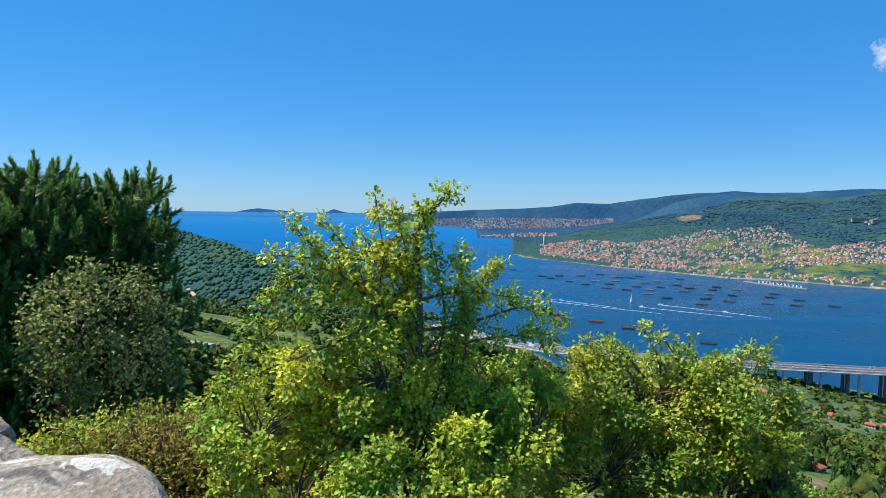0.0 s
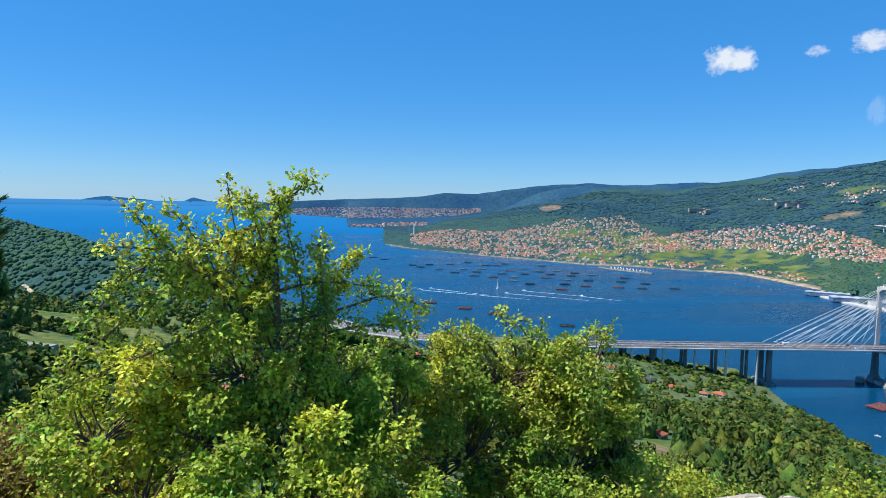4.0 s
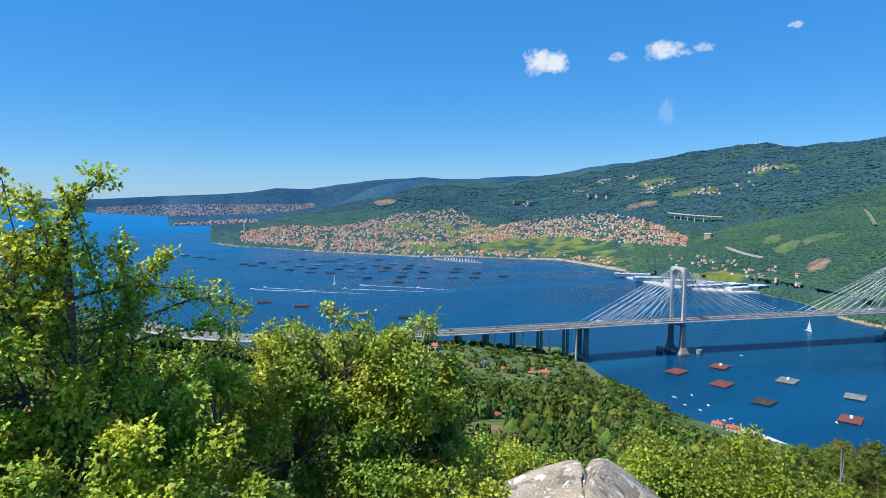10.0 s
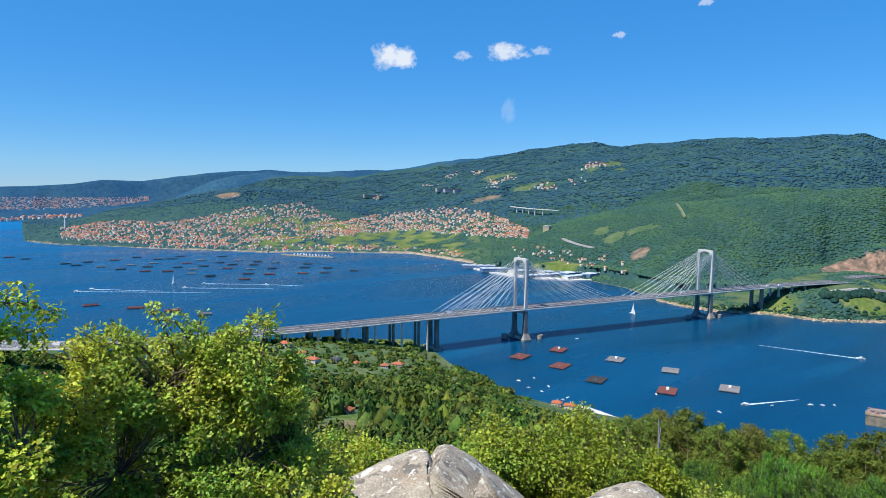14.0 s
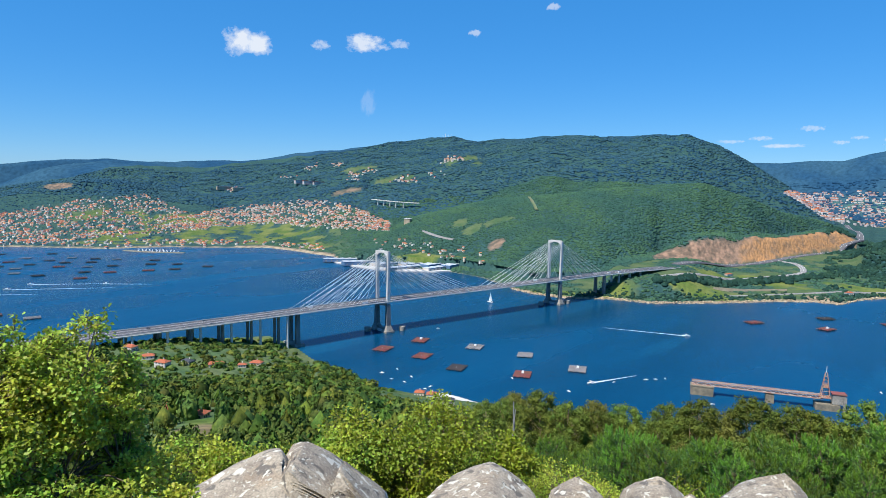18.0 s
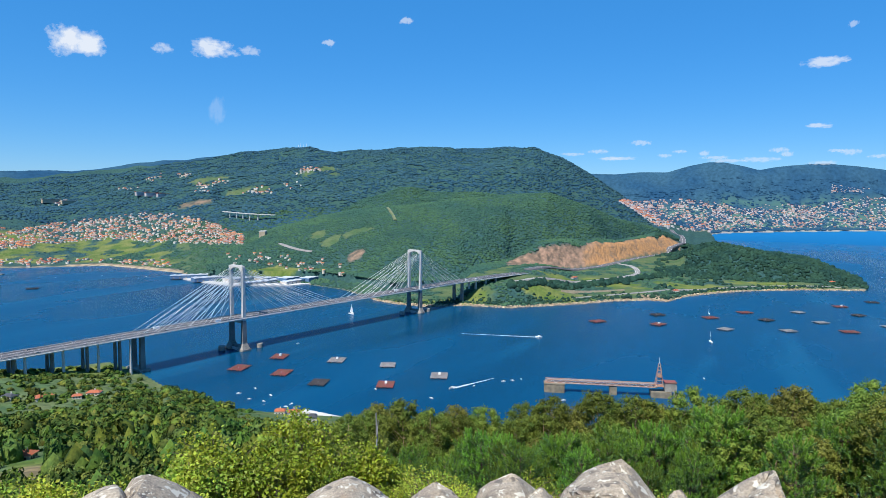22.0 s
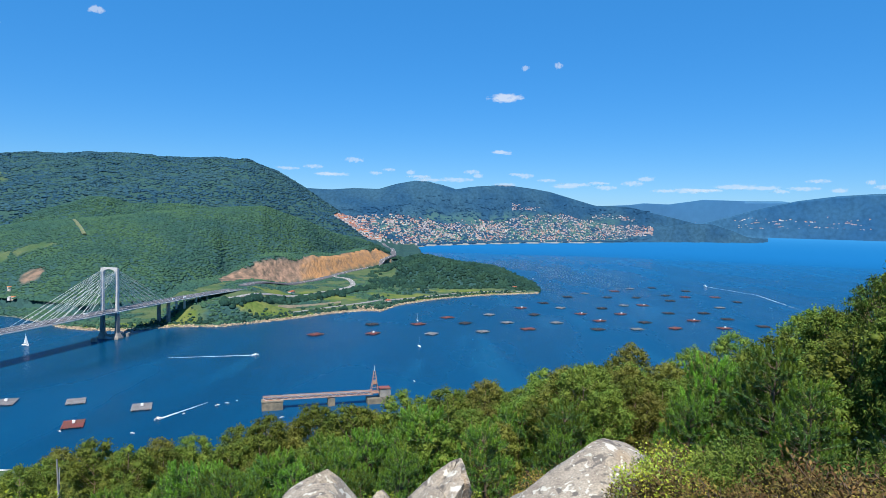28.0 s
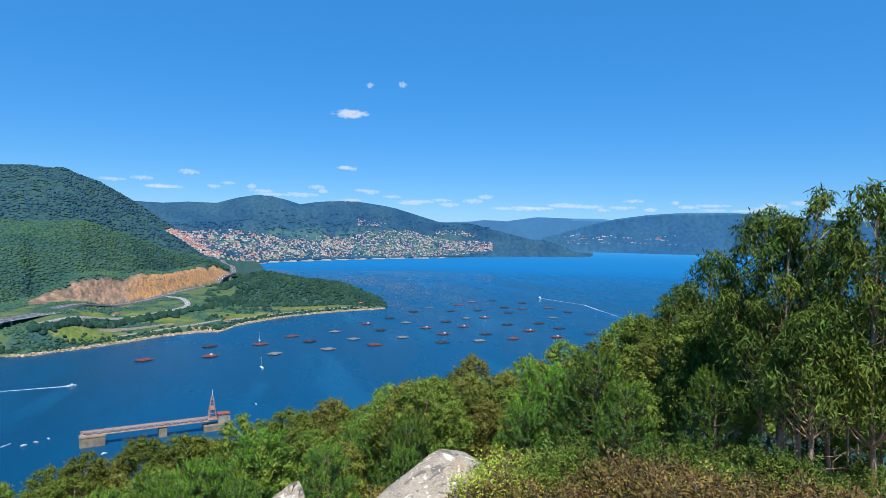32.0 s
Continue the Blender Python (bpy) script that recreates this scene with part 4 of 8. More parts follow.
def road(points, half, label, lift=1.2, step=8.0, kind_mat=None, lines=True):
    pts = draped(points, step, lift)
    WAYS.append((pts, half))
    far = max(math.hypot(p.x, p.y) for p in pts)
    ob = part("road", ribbon(pts, ((-half, 0), (half, 0), (half + 2.0, -4.0), (-half - 2.0, -4.0))), kind_mat or M_asphalt, None)
    tagged(ob, label, "road", kind="structure")
    if lines:
        for s in (-half + 0.5, 0, half - 0.5):
            part("lane_line", ribbon(pts, ((s - 0.15, 0.02), (s + 0.15, 0.02), (s + 0.15, 0.04), (s - 0.15, 0.04))), M_white, ob)
    if far > NEAR:
        for o in (ob, *ob.children):
            co = np.empty(len(o.data.vertices) * 3, dtype=np.float32)
            o.data.vertices.foreach_get("co", co)
            o.data.vertices.foreach_set("co", squash(co.reshape(-1, 3)).astype(np.float32).ravel())
            o.data.update()
    return pts


road(((72.6, 1630), (74.5, 1745), (77, 1845), (79.3, 1960), (81.6, 2150), (83.4, 2340), (84.9, 2520), (85.6, 2700), (85.2, 2950), (84.6, 3300)), 12, "grey dual carriageway curving past the orange road cut", 1.4)
road(((71.4, 1460), (74.5, 1560), (77.5, 1640), (80.2, 1730), (82, 1830), (81.6, 1960), (80.3, 2010)), 6.5, "pale grey slip road looping up from the shore", 1.0, kind_mat=M_greyroad)
road(((76.5, 1425), (79, 1475), (81.5, 1530), (84, 1590), (86.5, 1660), (89.5, 1760), (92.5, 1850), (95, 1905), (97.4, 1935)), 3.2, "narrow pale shore road along the peninsula", 0.8, kind_mat=M_greyroad, lines=False)
road(((0.3, 962), (-0.4, 1000), (-0.5, 1060), (0.1, 1120), (0.9, 1160)), 24, "wide grey toll motorway on the near bank", 1.2)
road(((50.5, 2035), (51.2, 1990), (52.2, 1950), (53.3, 1925)), 4.5, "pale concrete road emerging from a tunnel mouth", 1.0, kind_mat=M_greyroad, lines=False)
road(((-21.8, 1320), (-21.4, 1240), (-21.6, 1160)), 4.5, "pale dirt track climbing the wooded ridge", 0.8, kind_mat=M_track, lines=False)
road(((-24.5, 560), (-22.5, 520), (-20, 500)), 3.5, "short stretch of pale farm road", 0.6, kind_mat=M_greyroad, lines=False)
road(((60.65, 1995), (60.4, 2080), (60.1, 2180), (59.9, 2270)), 3.0, "bare grassy firebreak strip on the green hill", 0.3, kind_mat=M_break, lines=False)

# ---- woods on the slopes ----
def lump_shapes(level, count, seed, squat=1.0):
    """Uneven crown shapes from a displaced icosphere, sharing one set of faces."""
    bm = bmesh.new()
    bmesh.ops.create_icosphere(bm, subdivisions=level, radius=1.0)
    base = np.array([v.co[:] for v in bm.verts])
    faces = np.array([[v.index for v in f.verts] for f in bm.faces])
    bm.free()
    shapes = []
    for k in range(count):
        r = np.random.RandomState(seed + k)
        ph, fr = r.rand(5, 3) * 6.28, r.randn(5, 3) * 2.6
        w = sum(np.sin(base @ fr[i] + ph[i, 0]) for i in range(5)) * 0.13 + r.randn(len(base)) * 0.09
        p = base * (1 + w)[:, None]
        p[:, 2] = np.where(p[:, 2] < -0.4, -0.4 + (p[:, 2] + 0.4) * 0.4, p[:, 2]) * squat
        shapes.append(p)
    return shapes, faces


def card_crowns(cards, count, seed, squat=1.0, tall_cone=0.0, size=1.0):
    """Crowns of many small leaf-clump faces round a dark core."""
    core, cf = lump_shapes(1, count, seed + 500)
    shapes = []
    for k in range(count):
        r = np.random.RandomState(seed + k)
        v = r.randn(cards, 3)
        v /= np.linalg.norm(v, axis=1)[:, None]
        v[:, 2] = np.abs(v[:, 2]) * 1.1 - 0.35
        bumps = sum(np.sin(v @ (r.randn(3) * 3.2) + r.rand() * 6.28) for _ in range(4)) * 0.13
        rad = (0.92 + bumps) * r.uniform(0.72, 1.08, cards)
        c = v * rad[:, None]
        if tall_cone:
            c[:, :2] *= np.clip(1.15 - tall_cone * (c[:, 2:3] + 0.3), 0.25, 1.2)
        n = v + r.randn(cards, 3) * 0.45 + np.array((0, 0, 0.3))
        n /= np.linalg.norm(n, axis=1)[:, None]
        a = np.cross(n, r.randn(cards, 3))
        a /= np.linalg.norm(a, axis=1)[:, None]
        b = np.cross(n, a)
        s = r.uniform(0.20, 0.40, cards)[:, None] * 1.5 * size / math.sqrt(cards / 40)
        quad = np.stack((c - a * s, c - b * s * 0.7, c + a * s, c + b * s * 0.8), 1).reshape(-1, 3)
        p = np.concatenate((core[k] * 0.74, quad))
        p[:, 2] *= squat
        shapes.append(p)
    q = np.arange(cards)[:, None] * 4 + len(core[0])
    f = np.concatenate((cf, q + np.array((0, 1, 2)), q + np.array((0, 2, 3))))
    return shapes, f


def scatter(name, xy, size, tall, shapes, faces, mat, label, category, sink=0.15):
    """One joined mesh of crowns that stand on the ground at the places given."""
    n = len(xy)
    z = ground_at(xy[:, 0], xy[:, 1])
    r = np.random.RandomState(len(name) + n)
    pick, turn = r.randint(0, len(shapes), n), r.rand(n) * 6.283
    S = np.array(shapes)[pick]
    c, s = np.cos(turn)[:, None], np.sin(turn)[:, None]
    x = (S[:, :, 0] * c - S[:, :, 1] * s) * size[:, None]
    y = (S[:, :, 0] * s + S[:, :, 1] * c) * size[:, None]
    zz = (S[:, :, 2] + 0.45 - sink) * tall[:, None]
    V = np.stack((x + xy[:, 0:1], y + xy[:, 1:2], zz + z[:, None]), -1)
    V = squash(V).reshape(-1, 3)
    nv = len(shapes[0])
    F = (faces[None] + (np.arange(n) * nv)[:, None, None]).reshape(-1, 3)
    me = mesh_of(name, V, F, (mat,), smooth=True)
    light, warm = r.uniform(0.6, 1.35, n), r.uniform(0.8, 1.35, n)
    tone = np.stack((light * warm, light, light * r.uniform(0.7, 1.2, n), np.ones(n)), -1)
    me.color_attributes.new("tone", "FLOAT_COLOR", "POINT").data.foreach_set("color", np.repeat(tone, nv, 0).astype(np.float32).ravel())
    return tagged(new(name, me), label, category, kind="stuff")


def spread(n, a0, a1, d0, d1, seed):
    r = np.random.RandomState(seed)
    az = r.uniform(a0, a1, n)
    d = np.sqrt(r.uniform(d0 * d0, d1 * d1, n))
    return az, d, r


def hedges_at(az, d):
    return fbm(d * np.sin(np.radians(az)), d * np.cos(np.radians(az)), 46, 71, 3)


def build_woods():
    far_shapes, far_faces = lump_shapes(1, 6, 40)
    near_shapes, near_faces = card_crowns(110, 8, 80, size=0.66)
    mid_shapes, mid_faces = card_crowns(44, 8, 120, size=0.85)
    close_shapes, close_faces = card_crowns(300, 8, 180, 1.1, size=0.66)

    def clear(az, d, low=0.4):
        h, meadow, bare, sand = terrain(az, d)
        x, y = d * np.sin(np.radians(az)), d * np.cos(np.radians(az))
        keep = (h > 2.0) & (meadow < low) & (bare < 0.3) & (sand < 0.3)
        for pts, half in WAYS:
            px, py = [p.x for p in pts], [p.y for p in pts]
            near = np.nonzero((x > min(px) - 30) & (x < max(px) + 30) & (y > min(py) - 30) & (y < max(py) + 30))[0]
            xs, ys, free = x[near], y[near], np.ones(len(near), dtype=bool)
            for p, q in zip(pts[::2], pts[2::2]):
                vx, vy = q.x - p.x, q.y - p.y
                t = np.clip(((xs - p.x) * vx + (ys - p.y) * vy) / (vx * vx + vy * vy + 1e-6), 0, 1)
                free &= np.hypot(xs - p.x - t * vx, ys - p.y - t * vy) > half + 4
            keep[near] &= free
        return keep, x, y
    # green hill, peninsula and mountain foot across the water
    az, d, r = spread(62000, 36, 86.5, 1290, 2700, 11)
    keep, x, y = clear(az, d)
    town = ((az < 57) & (d < 1900) | (az < 46)) & (fbm(d * np.sin(np.radians(az)), d * np.cos(np.radians(az)), 90, 91) < 0.06)
    shelf = (az > 62) & (d < along(az, GREEN_HILL)[2] - 30)
    keep &= ~(town & (r.rand(len(az)) < 0.5)) & ~(shelf & (r.rand(len(az)) < 0.45 + 0.5 * (hedges_at(az, d) > 0.0)))
    x, y = x[keep], y[keep]
    sz = r.uniform(3.3, 5.8, keep.sum())
    scatter("green_hill_wood", np.stack((x, y), -1), sz, sz * r.uniform(0.42, 0.68, len(sz)), far_shapes, far_faces, M_wood_far, "dense green pine and eucalyptus wood covering the hill", "wood", 0.5)
    # the wooded back of the peninsula
    az, d, r = spread(9000, 83.5, 99, 1560, 2700, 17)
    keep, x, y = clear(az, d)
    front = d < along(az, PENINSULA)[2] - 5
    keep &= ~(front & (r.rand(len(az)) < 0.8))
    x, y = x[keep], y[keep]
    sz = r.uniform(3.5, 6.5, keep.sum())
    scatter("peninsula_wood", np.stack((x, y), -1), sz, sz * r.uniform(0.8, 1.15, len(sz)), lump_shapes(2, 6, 44)[0], lump_shapes(2, 1, 44)[1], M_wood_dark, "dark green rounded wood on the low peninsula", "wood", 0.3)
    # belt of trees along the shore road, shrubs nearer the water
    r = np.random.RandomState(18)
    az = r.uniform(70.8, 85.6, 520)
    d = np.interp(az, (71.7, 74.6, 77.2, 81.3, 84.8), (1415, 1490, 1572, 1700, 1860)) + r.randn(520) * 16
    x, y = d * np.sin(np.radians(az)), d * np.cos(np.radians(az))
    sz = r.uniform(3.5, 6.8, 520)
    crowns, cf = lump_shapes(2, 6, 46)
    scatter("shore_trees", np.stack((x, y), -1), sz, sz * r.uniform(0.9, 1.3, 520), crowns, cf, M_wood_dark, "belt of dark rounded trees above the shore road", "trees", 0.2)
    az = r.uniform(60.5, 97.5, 900)
    d = along(az, OPP_SHORE)[0] + 14 + np.abs(r.randn(900)) * 24
    x, y = d * np.sin(np.radians(az)), d * np.cos(np.radians(az))
    sz = 1.2 + 3.2 * r.rand(900) ** 2
    scatter("shore_shrubs", np.stack((x, y), -1), sz, sz * 0.9, crowns, cf, M_wood_dark, "dark shrubs on the grassy bank above the rocks", "bushes", 0.2)
    az = r.uniform(58.6, 98.7, 2200)
    d = along(az, OPP_SHORE)[0] + r.uniform(-5, 9, 2200)
    x, y = d * np.sin(np.radians(az)), d * np.cos(np.radians(az))
    sz = 0.7 + 2.6 * r.rand(2200) ** 2
    scatter("shore_rocks", np.stack((x, y), -1), sz, sz * r.uniform(0.4, 0.8, 2200), far_shapes, far_faces, M_shore_rock, "ochre rocks along the water's edge", "rocks", 0.2)
    # quarry hill and mountain farther off
    az, d, r = spread(50000, 6.5, 84, 2450, 4600, 12)
    keep, x, y = clear(az, d)
    So = along(az, OPP_SHORE)[0]
    near_town = (az < 46) & (d < So + 900)
    keep &= ~(near_town & (r.rand(len(az)) < 0.5)) & ~((az > 56) & (d < 2700))
    sz = np.where(near_town, r.uniform(2.6, 6.0, len(az)), r.uniform(6.0, 10.5, len(az)))[keep]
    x, y = x[keep], y[keep]
    scatter("mountain_wood", np.stack((x, y), -1), sz, sz * r.uniform(0.36, 0.6, len(sz)), far_shapes, far_faces, M_wood_mt, "dark green forest on the mountain, tinted blue with painted haze", "wood", 0.52)
    # home hillside and the left-hand ridge
    az, d, r = spread(5200, 20, 67, 120, 760, 13)
    keep, x, y = clear(az, d)
    keep &= ~((az > 25.5) & (az < 33) & (d < 480) & (d > 250) & (r.rand(len(az)) < 0.75))
    keep &= ~((az > 46.5) & (az < 60) & (d > 520) & (r.rand(len(az)) < 0.9))
    keep &= ~((az > 22) & (az < 38) & (d > 630) & (r.rand(len(az)) < 0.9))
    x, y = x[keep], y[keep]
    dd = np.hypot(x, y)
    sz = (1.9 + 4.4 * r.rand(keep.sum()) ** 1.5) * np.clip(dd / 260, 0.8, 1.2)
    tall = sz * r.uniform(0.8, 1.9, len(sz))
    low = (np.degrees(np.arctan2(x, y)) > 46) & (np.degrees(np.arctan2(x, y)) < 60) & (dd > 380)
    sz, tall = np.where(low, sz * 0.7, sz), np.where(low, tall * 0.6, tall)
    sight = np.interp(np.degrees(np.arctan2(x, y)), (20, 24, 28, 37, 41.6, 45.7, 50, 55, 60), (-14.4, -14.8, -15.6, -15.9, -16.5, -17.4, -18.6, -19.8, -20.5)) - np.abs(r.randn(len(x))) * 0.5
    room = ZC + dd * np.tan(np.radians(sight)) - ground_at(x, y)
    tall = np.where(dd < 640, np.minimum(tall, np.maximum(room / 1.5, 0.8)), tall * 0.6)
    sz = np.minimum(sz, tall * 1.6)
    xy = np.stack((x, y), -1)
    n = dd < 330
    scatter("upper_hillside_wood", xy[n], sz[n], tall[n], close_shapes, close_faces, M_wood_near, "mixed pine and eucalyptus wood on the upper slope", "wood")
    n = ~n
    scatter("hillside_wood", xy[n], sz[n], tall[n], near_shapes, near_faces, M_wood_near, "mixed green wood on the slope down to the shore", "wood")
    az, d, r = spread(5600, -27, 24, 130, 1180, 14)
    keep, x, y = clear(az, d)
    x, y = x[keep], y[keep]
    sz = r.uniform(3.2, 7.0, keep.sum())
    scatter("valley_wood", np.stack((x, y), -1), sz, sz * r.uniform(0.8, 1.3, len(sz)), mid_shapes, mid_faces, M_wood_near, "green woods and hedges in the side valley", "wood")
    az, d, r = spread(14000, -28, 3, 1000, 2200, 15)
    keep, x, y = clear(az, d)
    x, y = x[keep], y[keep]
    sz = 3.6 + 4.2 * r.rand(keep.sum()) ** 2
    scatter("ridge_wood", np.stack((x, y), -1), sz, sz * r.uniform(0.8, 1.2, len(sz)), far_shapes, far_faces, M_wood_far, "dark green wooded ridge running down to the sea", "wood", 0.35)
    r = np.random.RandomState(19)
    az = r.uniform(80.5, 108, 2600)
    d = along(az, INLET_SHORE)[0] + 60 + r.rand(2600) ** 1.3 * 2300
    x, y = d * np.sin(np.radians(az)), d * np.cos(np.radians(az))
    sz = r.uniform(9, 20, 2600)
    # these trees share the far hills' colour with its painted haze
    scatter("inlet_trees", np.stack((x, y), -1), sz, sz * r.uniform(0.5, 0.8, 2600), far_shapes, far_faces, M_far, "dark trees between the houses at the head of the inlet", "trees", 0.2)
    # bushes by the shore under the approach viaduct
    az, d, r = spread(1100, 22, 48, 640, 955, 16)
    keep, x, y = clear(az, d, 2.0)
    x, y = x[keep], y[keep]
    sz = r.uniform(1.3, 4.6, keep.sum())
    scatter("shore_bushes", np.stack((x, y), -1), sz, sz * 0.9, mid_shapes, mid_faces, M_wood_near, "round green bushes on the meadow by the shore", "bushes")


build_woods()

# ---- trees, bushes and rocks close by ----
def unit(v):
    return v / np.maximum(np.linalg.norm(v, axis=-1, keepdims=True), 1e-9)


def leaves_mesh(name, C, out, per, radius, length, width, mat, seed, droop=0.0, up=0.5, lobes=False):
    """Leaves in clusters: C the cluster centres, out their outward way."""
    r = np.random.RandomState(seed)
    n = len(C) * per
    v = unit(r.randn(n, 3))
    base = np.repeat(C, per, 0) + v * (radius * r.uniform(0.5, 1.7, n))[:, None]
    o = np.repeat(out, per, 0)
    a = unit(v * 0.6 + o * 0.3 + r.randn(n, 3) * 0.6 + np.array((0, 0, -droop)))
    nrm = unit(v * 0.75 + o * 0.3 + r.randn(n, 3) * 0.35 + np.array((0, 0, up)))
    b = unit(np.cross(nrm, a))
    nn = np.cross(a, b)
    L = (length * r.uniform(0.65, 1.25, n))[:, None]
    W = (width * r.uniform(0.75, 1.2, n))[:, None]
    if lobes:
        fold = nn * W * 0.25
        rows = [base, base + a * L * 0.3 + b * W * 0.36 + fold, base + a * L * 0.42 + b * W * 0.2 + fold * 0.5, base + a * L * 0.66 + b * W * 0.5 + fold, base + a * L,
                base + a * L * 0.66 - b * W * 0.5 + fold, base + a * L * 0.42 - b * W * 0.2 + fold * 0.5, base + a * L * 0.3 - b * W * 0.36 + fold]
        V = np.stack(rows, 1).reshape(-1, 3)
        k = np.arange(n)[:, None] * 8
        tri = np.concatenate([k + np.array(t) for t in ((0, 1, 7), (7, 1, 2), (7, 2, 6), (6, 2, 3), (6, 3, 4), (6, 4, 5))])
        return mesh_of(name, V, tri, (mat,))
    fold = nn * W * 0.22
    V = np.stack((base, base + a * L * 0.45 + b * W * 0.5 + fold, base + a * L, base + a * L * 0.45 - b * W * 0.5 + fold), 1).reshape(-1, 3)
    k = np.arange(n)[:, None] * 4
    return mesh_of(name, V, np.concatenate((k + np.array((0, 1, 2)), k + np.array((0, 2, 3)))), (mat,))


def tubes_mesh(name, lines, mat, sides=5):
    """One mesh of tapered branches; each line is (points, r0, r1)."""
    V, F, base = [], [], 0
    ang = np.arange(sides) * 2 * math.pi / sides
    for P, r0, r1 in lines:
        P = np.asarray(P, dtype=float)
        m = len(P)
        t = unit(np.gradient(P, axis=0))
        s = unit(np.cross(t, np.array((0.31, 0.87, 0.38))))
        u = np.cross(t, s)
        R = np.linspace(r0, r1, m)[:, None, None]
        ring = P[:, None] + R * (s[:, None] * np.cos(ang)[None, :, None] + u[:, None] * np.sin(ang)[None, :, None])
        V.append(ring.reshape(-1, 3))
        i, j = np.meshgrid(np.arange(m - 1), np.arange(sides), indexing="ij")
        jn = (j + 1) % sides
        F.append(np.stack((i * sides + j, i * sides + jn, (i + 1) * sides + jn, (i + 1) * sides + j), -1).reshape(-1, 4) + base)
        base += m * sides
    return mesh_of(name, np.concatenate(V), np.concatenate(F), (mat,), smooth=True)


def bend(a, b, r, n=7, sag=0.12, rise=0.0):
    """A crooked line from a to b."""
    a, b = np.asarray(a, dtype=float), np.asarray(b, dtype=float)
    t = np.linspace(0, 1, n)[:, None]
    L = np.linalg.norm(b - a)
    w = np.sin(t * math.pi) * (r.randn(3) * sag * L) + np.sin(t * 2 * math.pi) * (r.randn(3) * sag * 0.4 * L)
    w[:, 2] += rise * L * np.sin(t[:, 0] * math.pi)
    return a + (b - a) * t + w


def limb_tree(name, base, trunk_top, tips, seed, trunk_r, leaf, bark, label, per=16, spacing=0.16, reach=0.32, length=0.06, width=0.04, droop=0.1, up=0.5, clumps=(), lobes=True, category="tree", inner=0.35, twig_r=0.004, spread_r=0.07, fork=0.35, tuft=0.0):
    """A tree with a crooked trunk, one limb to every tip, side twigs along the limbs, and clusters of leaves; clumps add denser leafy masses (centre, radii, clusters)."""
    r = np.random.RandomState(seed)
    base, trunk_top = np.asarray(base, dtype=float), np.asarray(trunk_top, dtype=float)
    trunk = bend(base, trunk_top, r, 10, 0.05)
    lines = [(trunk, trunk_r, trunk_r * 0.45)]
    C, O = [], []
    for tip in tips:
        tip = np.asarray(tip, dtype=float)
        s = trunk[r.randint(int(len(trunk) * fork), len(trunk))]
        limb = bend(s, tip, r, 10, 0.07, 0.05)
        L = np.linalg.norm(tip - s)
        lines.append((limb, max(trunk_r * 0.35, twig_r * 2), twig_r))
        m = max(3, int(L / spacing))
        for q in range(m):
            f = inner + (1 - inner) * (q + r.rand()) / m
            k = f * (len(limb) - 1)
            i = min(int(k), len(limb) - 2)
            p = limb[i] + (limb[i + 1] - limb[i]) * (k - i)
            way = unit((tip - s) / max(L, 1e-6) * 0.5 + r.randn(3) * 0.8 + np.array((0, 0, 0.15)))
            e = p + way * reach * r.uniform(0.35, 1.0) * (1.25 - 0.75 * f)
            lines.append((np.stack((p, (p + e) / 2 + r.randn(3) * 0.02, e)), twig_r * 1.4, twig_r * 0.6))
            C.append(e)
            O.append(way)
            if r.rand() < 0.6:
                C.append((p + e) / 2)
                O.append(way)
        C.append(tip)
        O.append(unit(tip - s))
    for c, rad, k in clumps:
        c, rad = np.asarray(c, dtype=float), np.asarray(rad, dtype=float)
        v = unit(r.randn(k, 3))
        lump = sum(np.sin(v @ (r.randn(3) * 3) + r.rand() * 6) for _ in range(4)) * 0.09
        q = c + v * rad * ((r.uniform(0.55, 1.0, k) ** 0.5) + lump)[:, None]
        if tuft:  # gather the clusters into separate tufts
            m = max(6, k // 22)
            pick = r.randint(0, m, k)
            v = unit(r.randn(k, 3) + np.array((0, 0, 0.3)))
            q = q[:m][pick] + v * (tuft * r.uniform(0.7, 1.25, m)[pick] * r.uniform(0.6, 1.0, k))[:, None]
        C.extend(q)
        O.extend(v)
        for e, w in zip(q[::7], v[::7]):
            lines.append((bend(c + (e - c) * 0.1 - np.array((0, 0, rad[2] * 0.3)), e, r, 5, 0.08), twig_r * 2.5, twig_r))
    ob = empty(name, tuple(base), label=label, category=category)
    inv = Matrix.Translation(-Vector(base))
    for nm, me in (("trunk" if category == "tree" else "brushwood", tubes_mesh("trunk", lines, bark)), ("crown", leaves_mesh("crown", np.array(C), np.array(O), per, spread_r, length, width, leaf, seed + 1, droop, up, lobes))):
        me.transform(inv)
        o = part(nm, me, None, ob)
        if nm == "brushwood":
            tagged(o, kind="stuff")
    return ob


def spot_at(az, el, d):
    """The place d metres out (over the ground) in the direction az, el from the eye."""
    return np.array((d * math.sin(radians(az)), d * math.cos(radians(az)), ZC + d * math.tan(radians(el))))


def from_start(az, el, d):
    """Turns a direction and distance taken at the start of the walk, half a metre ahead of the turning point, into the plan's."""
    x, y, z = d * math.sin(radians(az)), ARM + d * math.cos(radians(az)), d * math.tan(radians(el))
    return math.degrees(math.atan2(x, y)), math.degrees(math.atan2(z, math.hypot(x, y))), math.hypot(x, y)


def foot(az, d, lower=0.15):
    x, y, _ = polar(az, d)
    return np.array((x, y, float(ground_at(x, y)[0]) - lower))


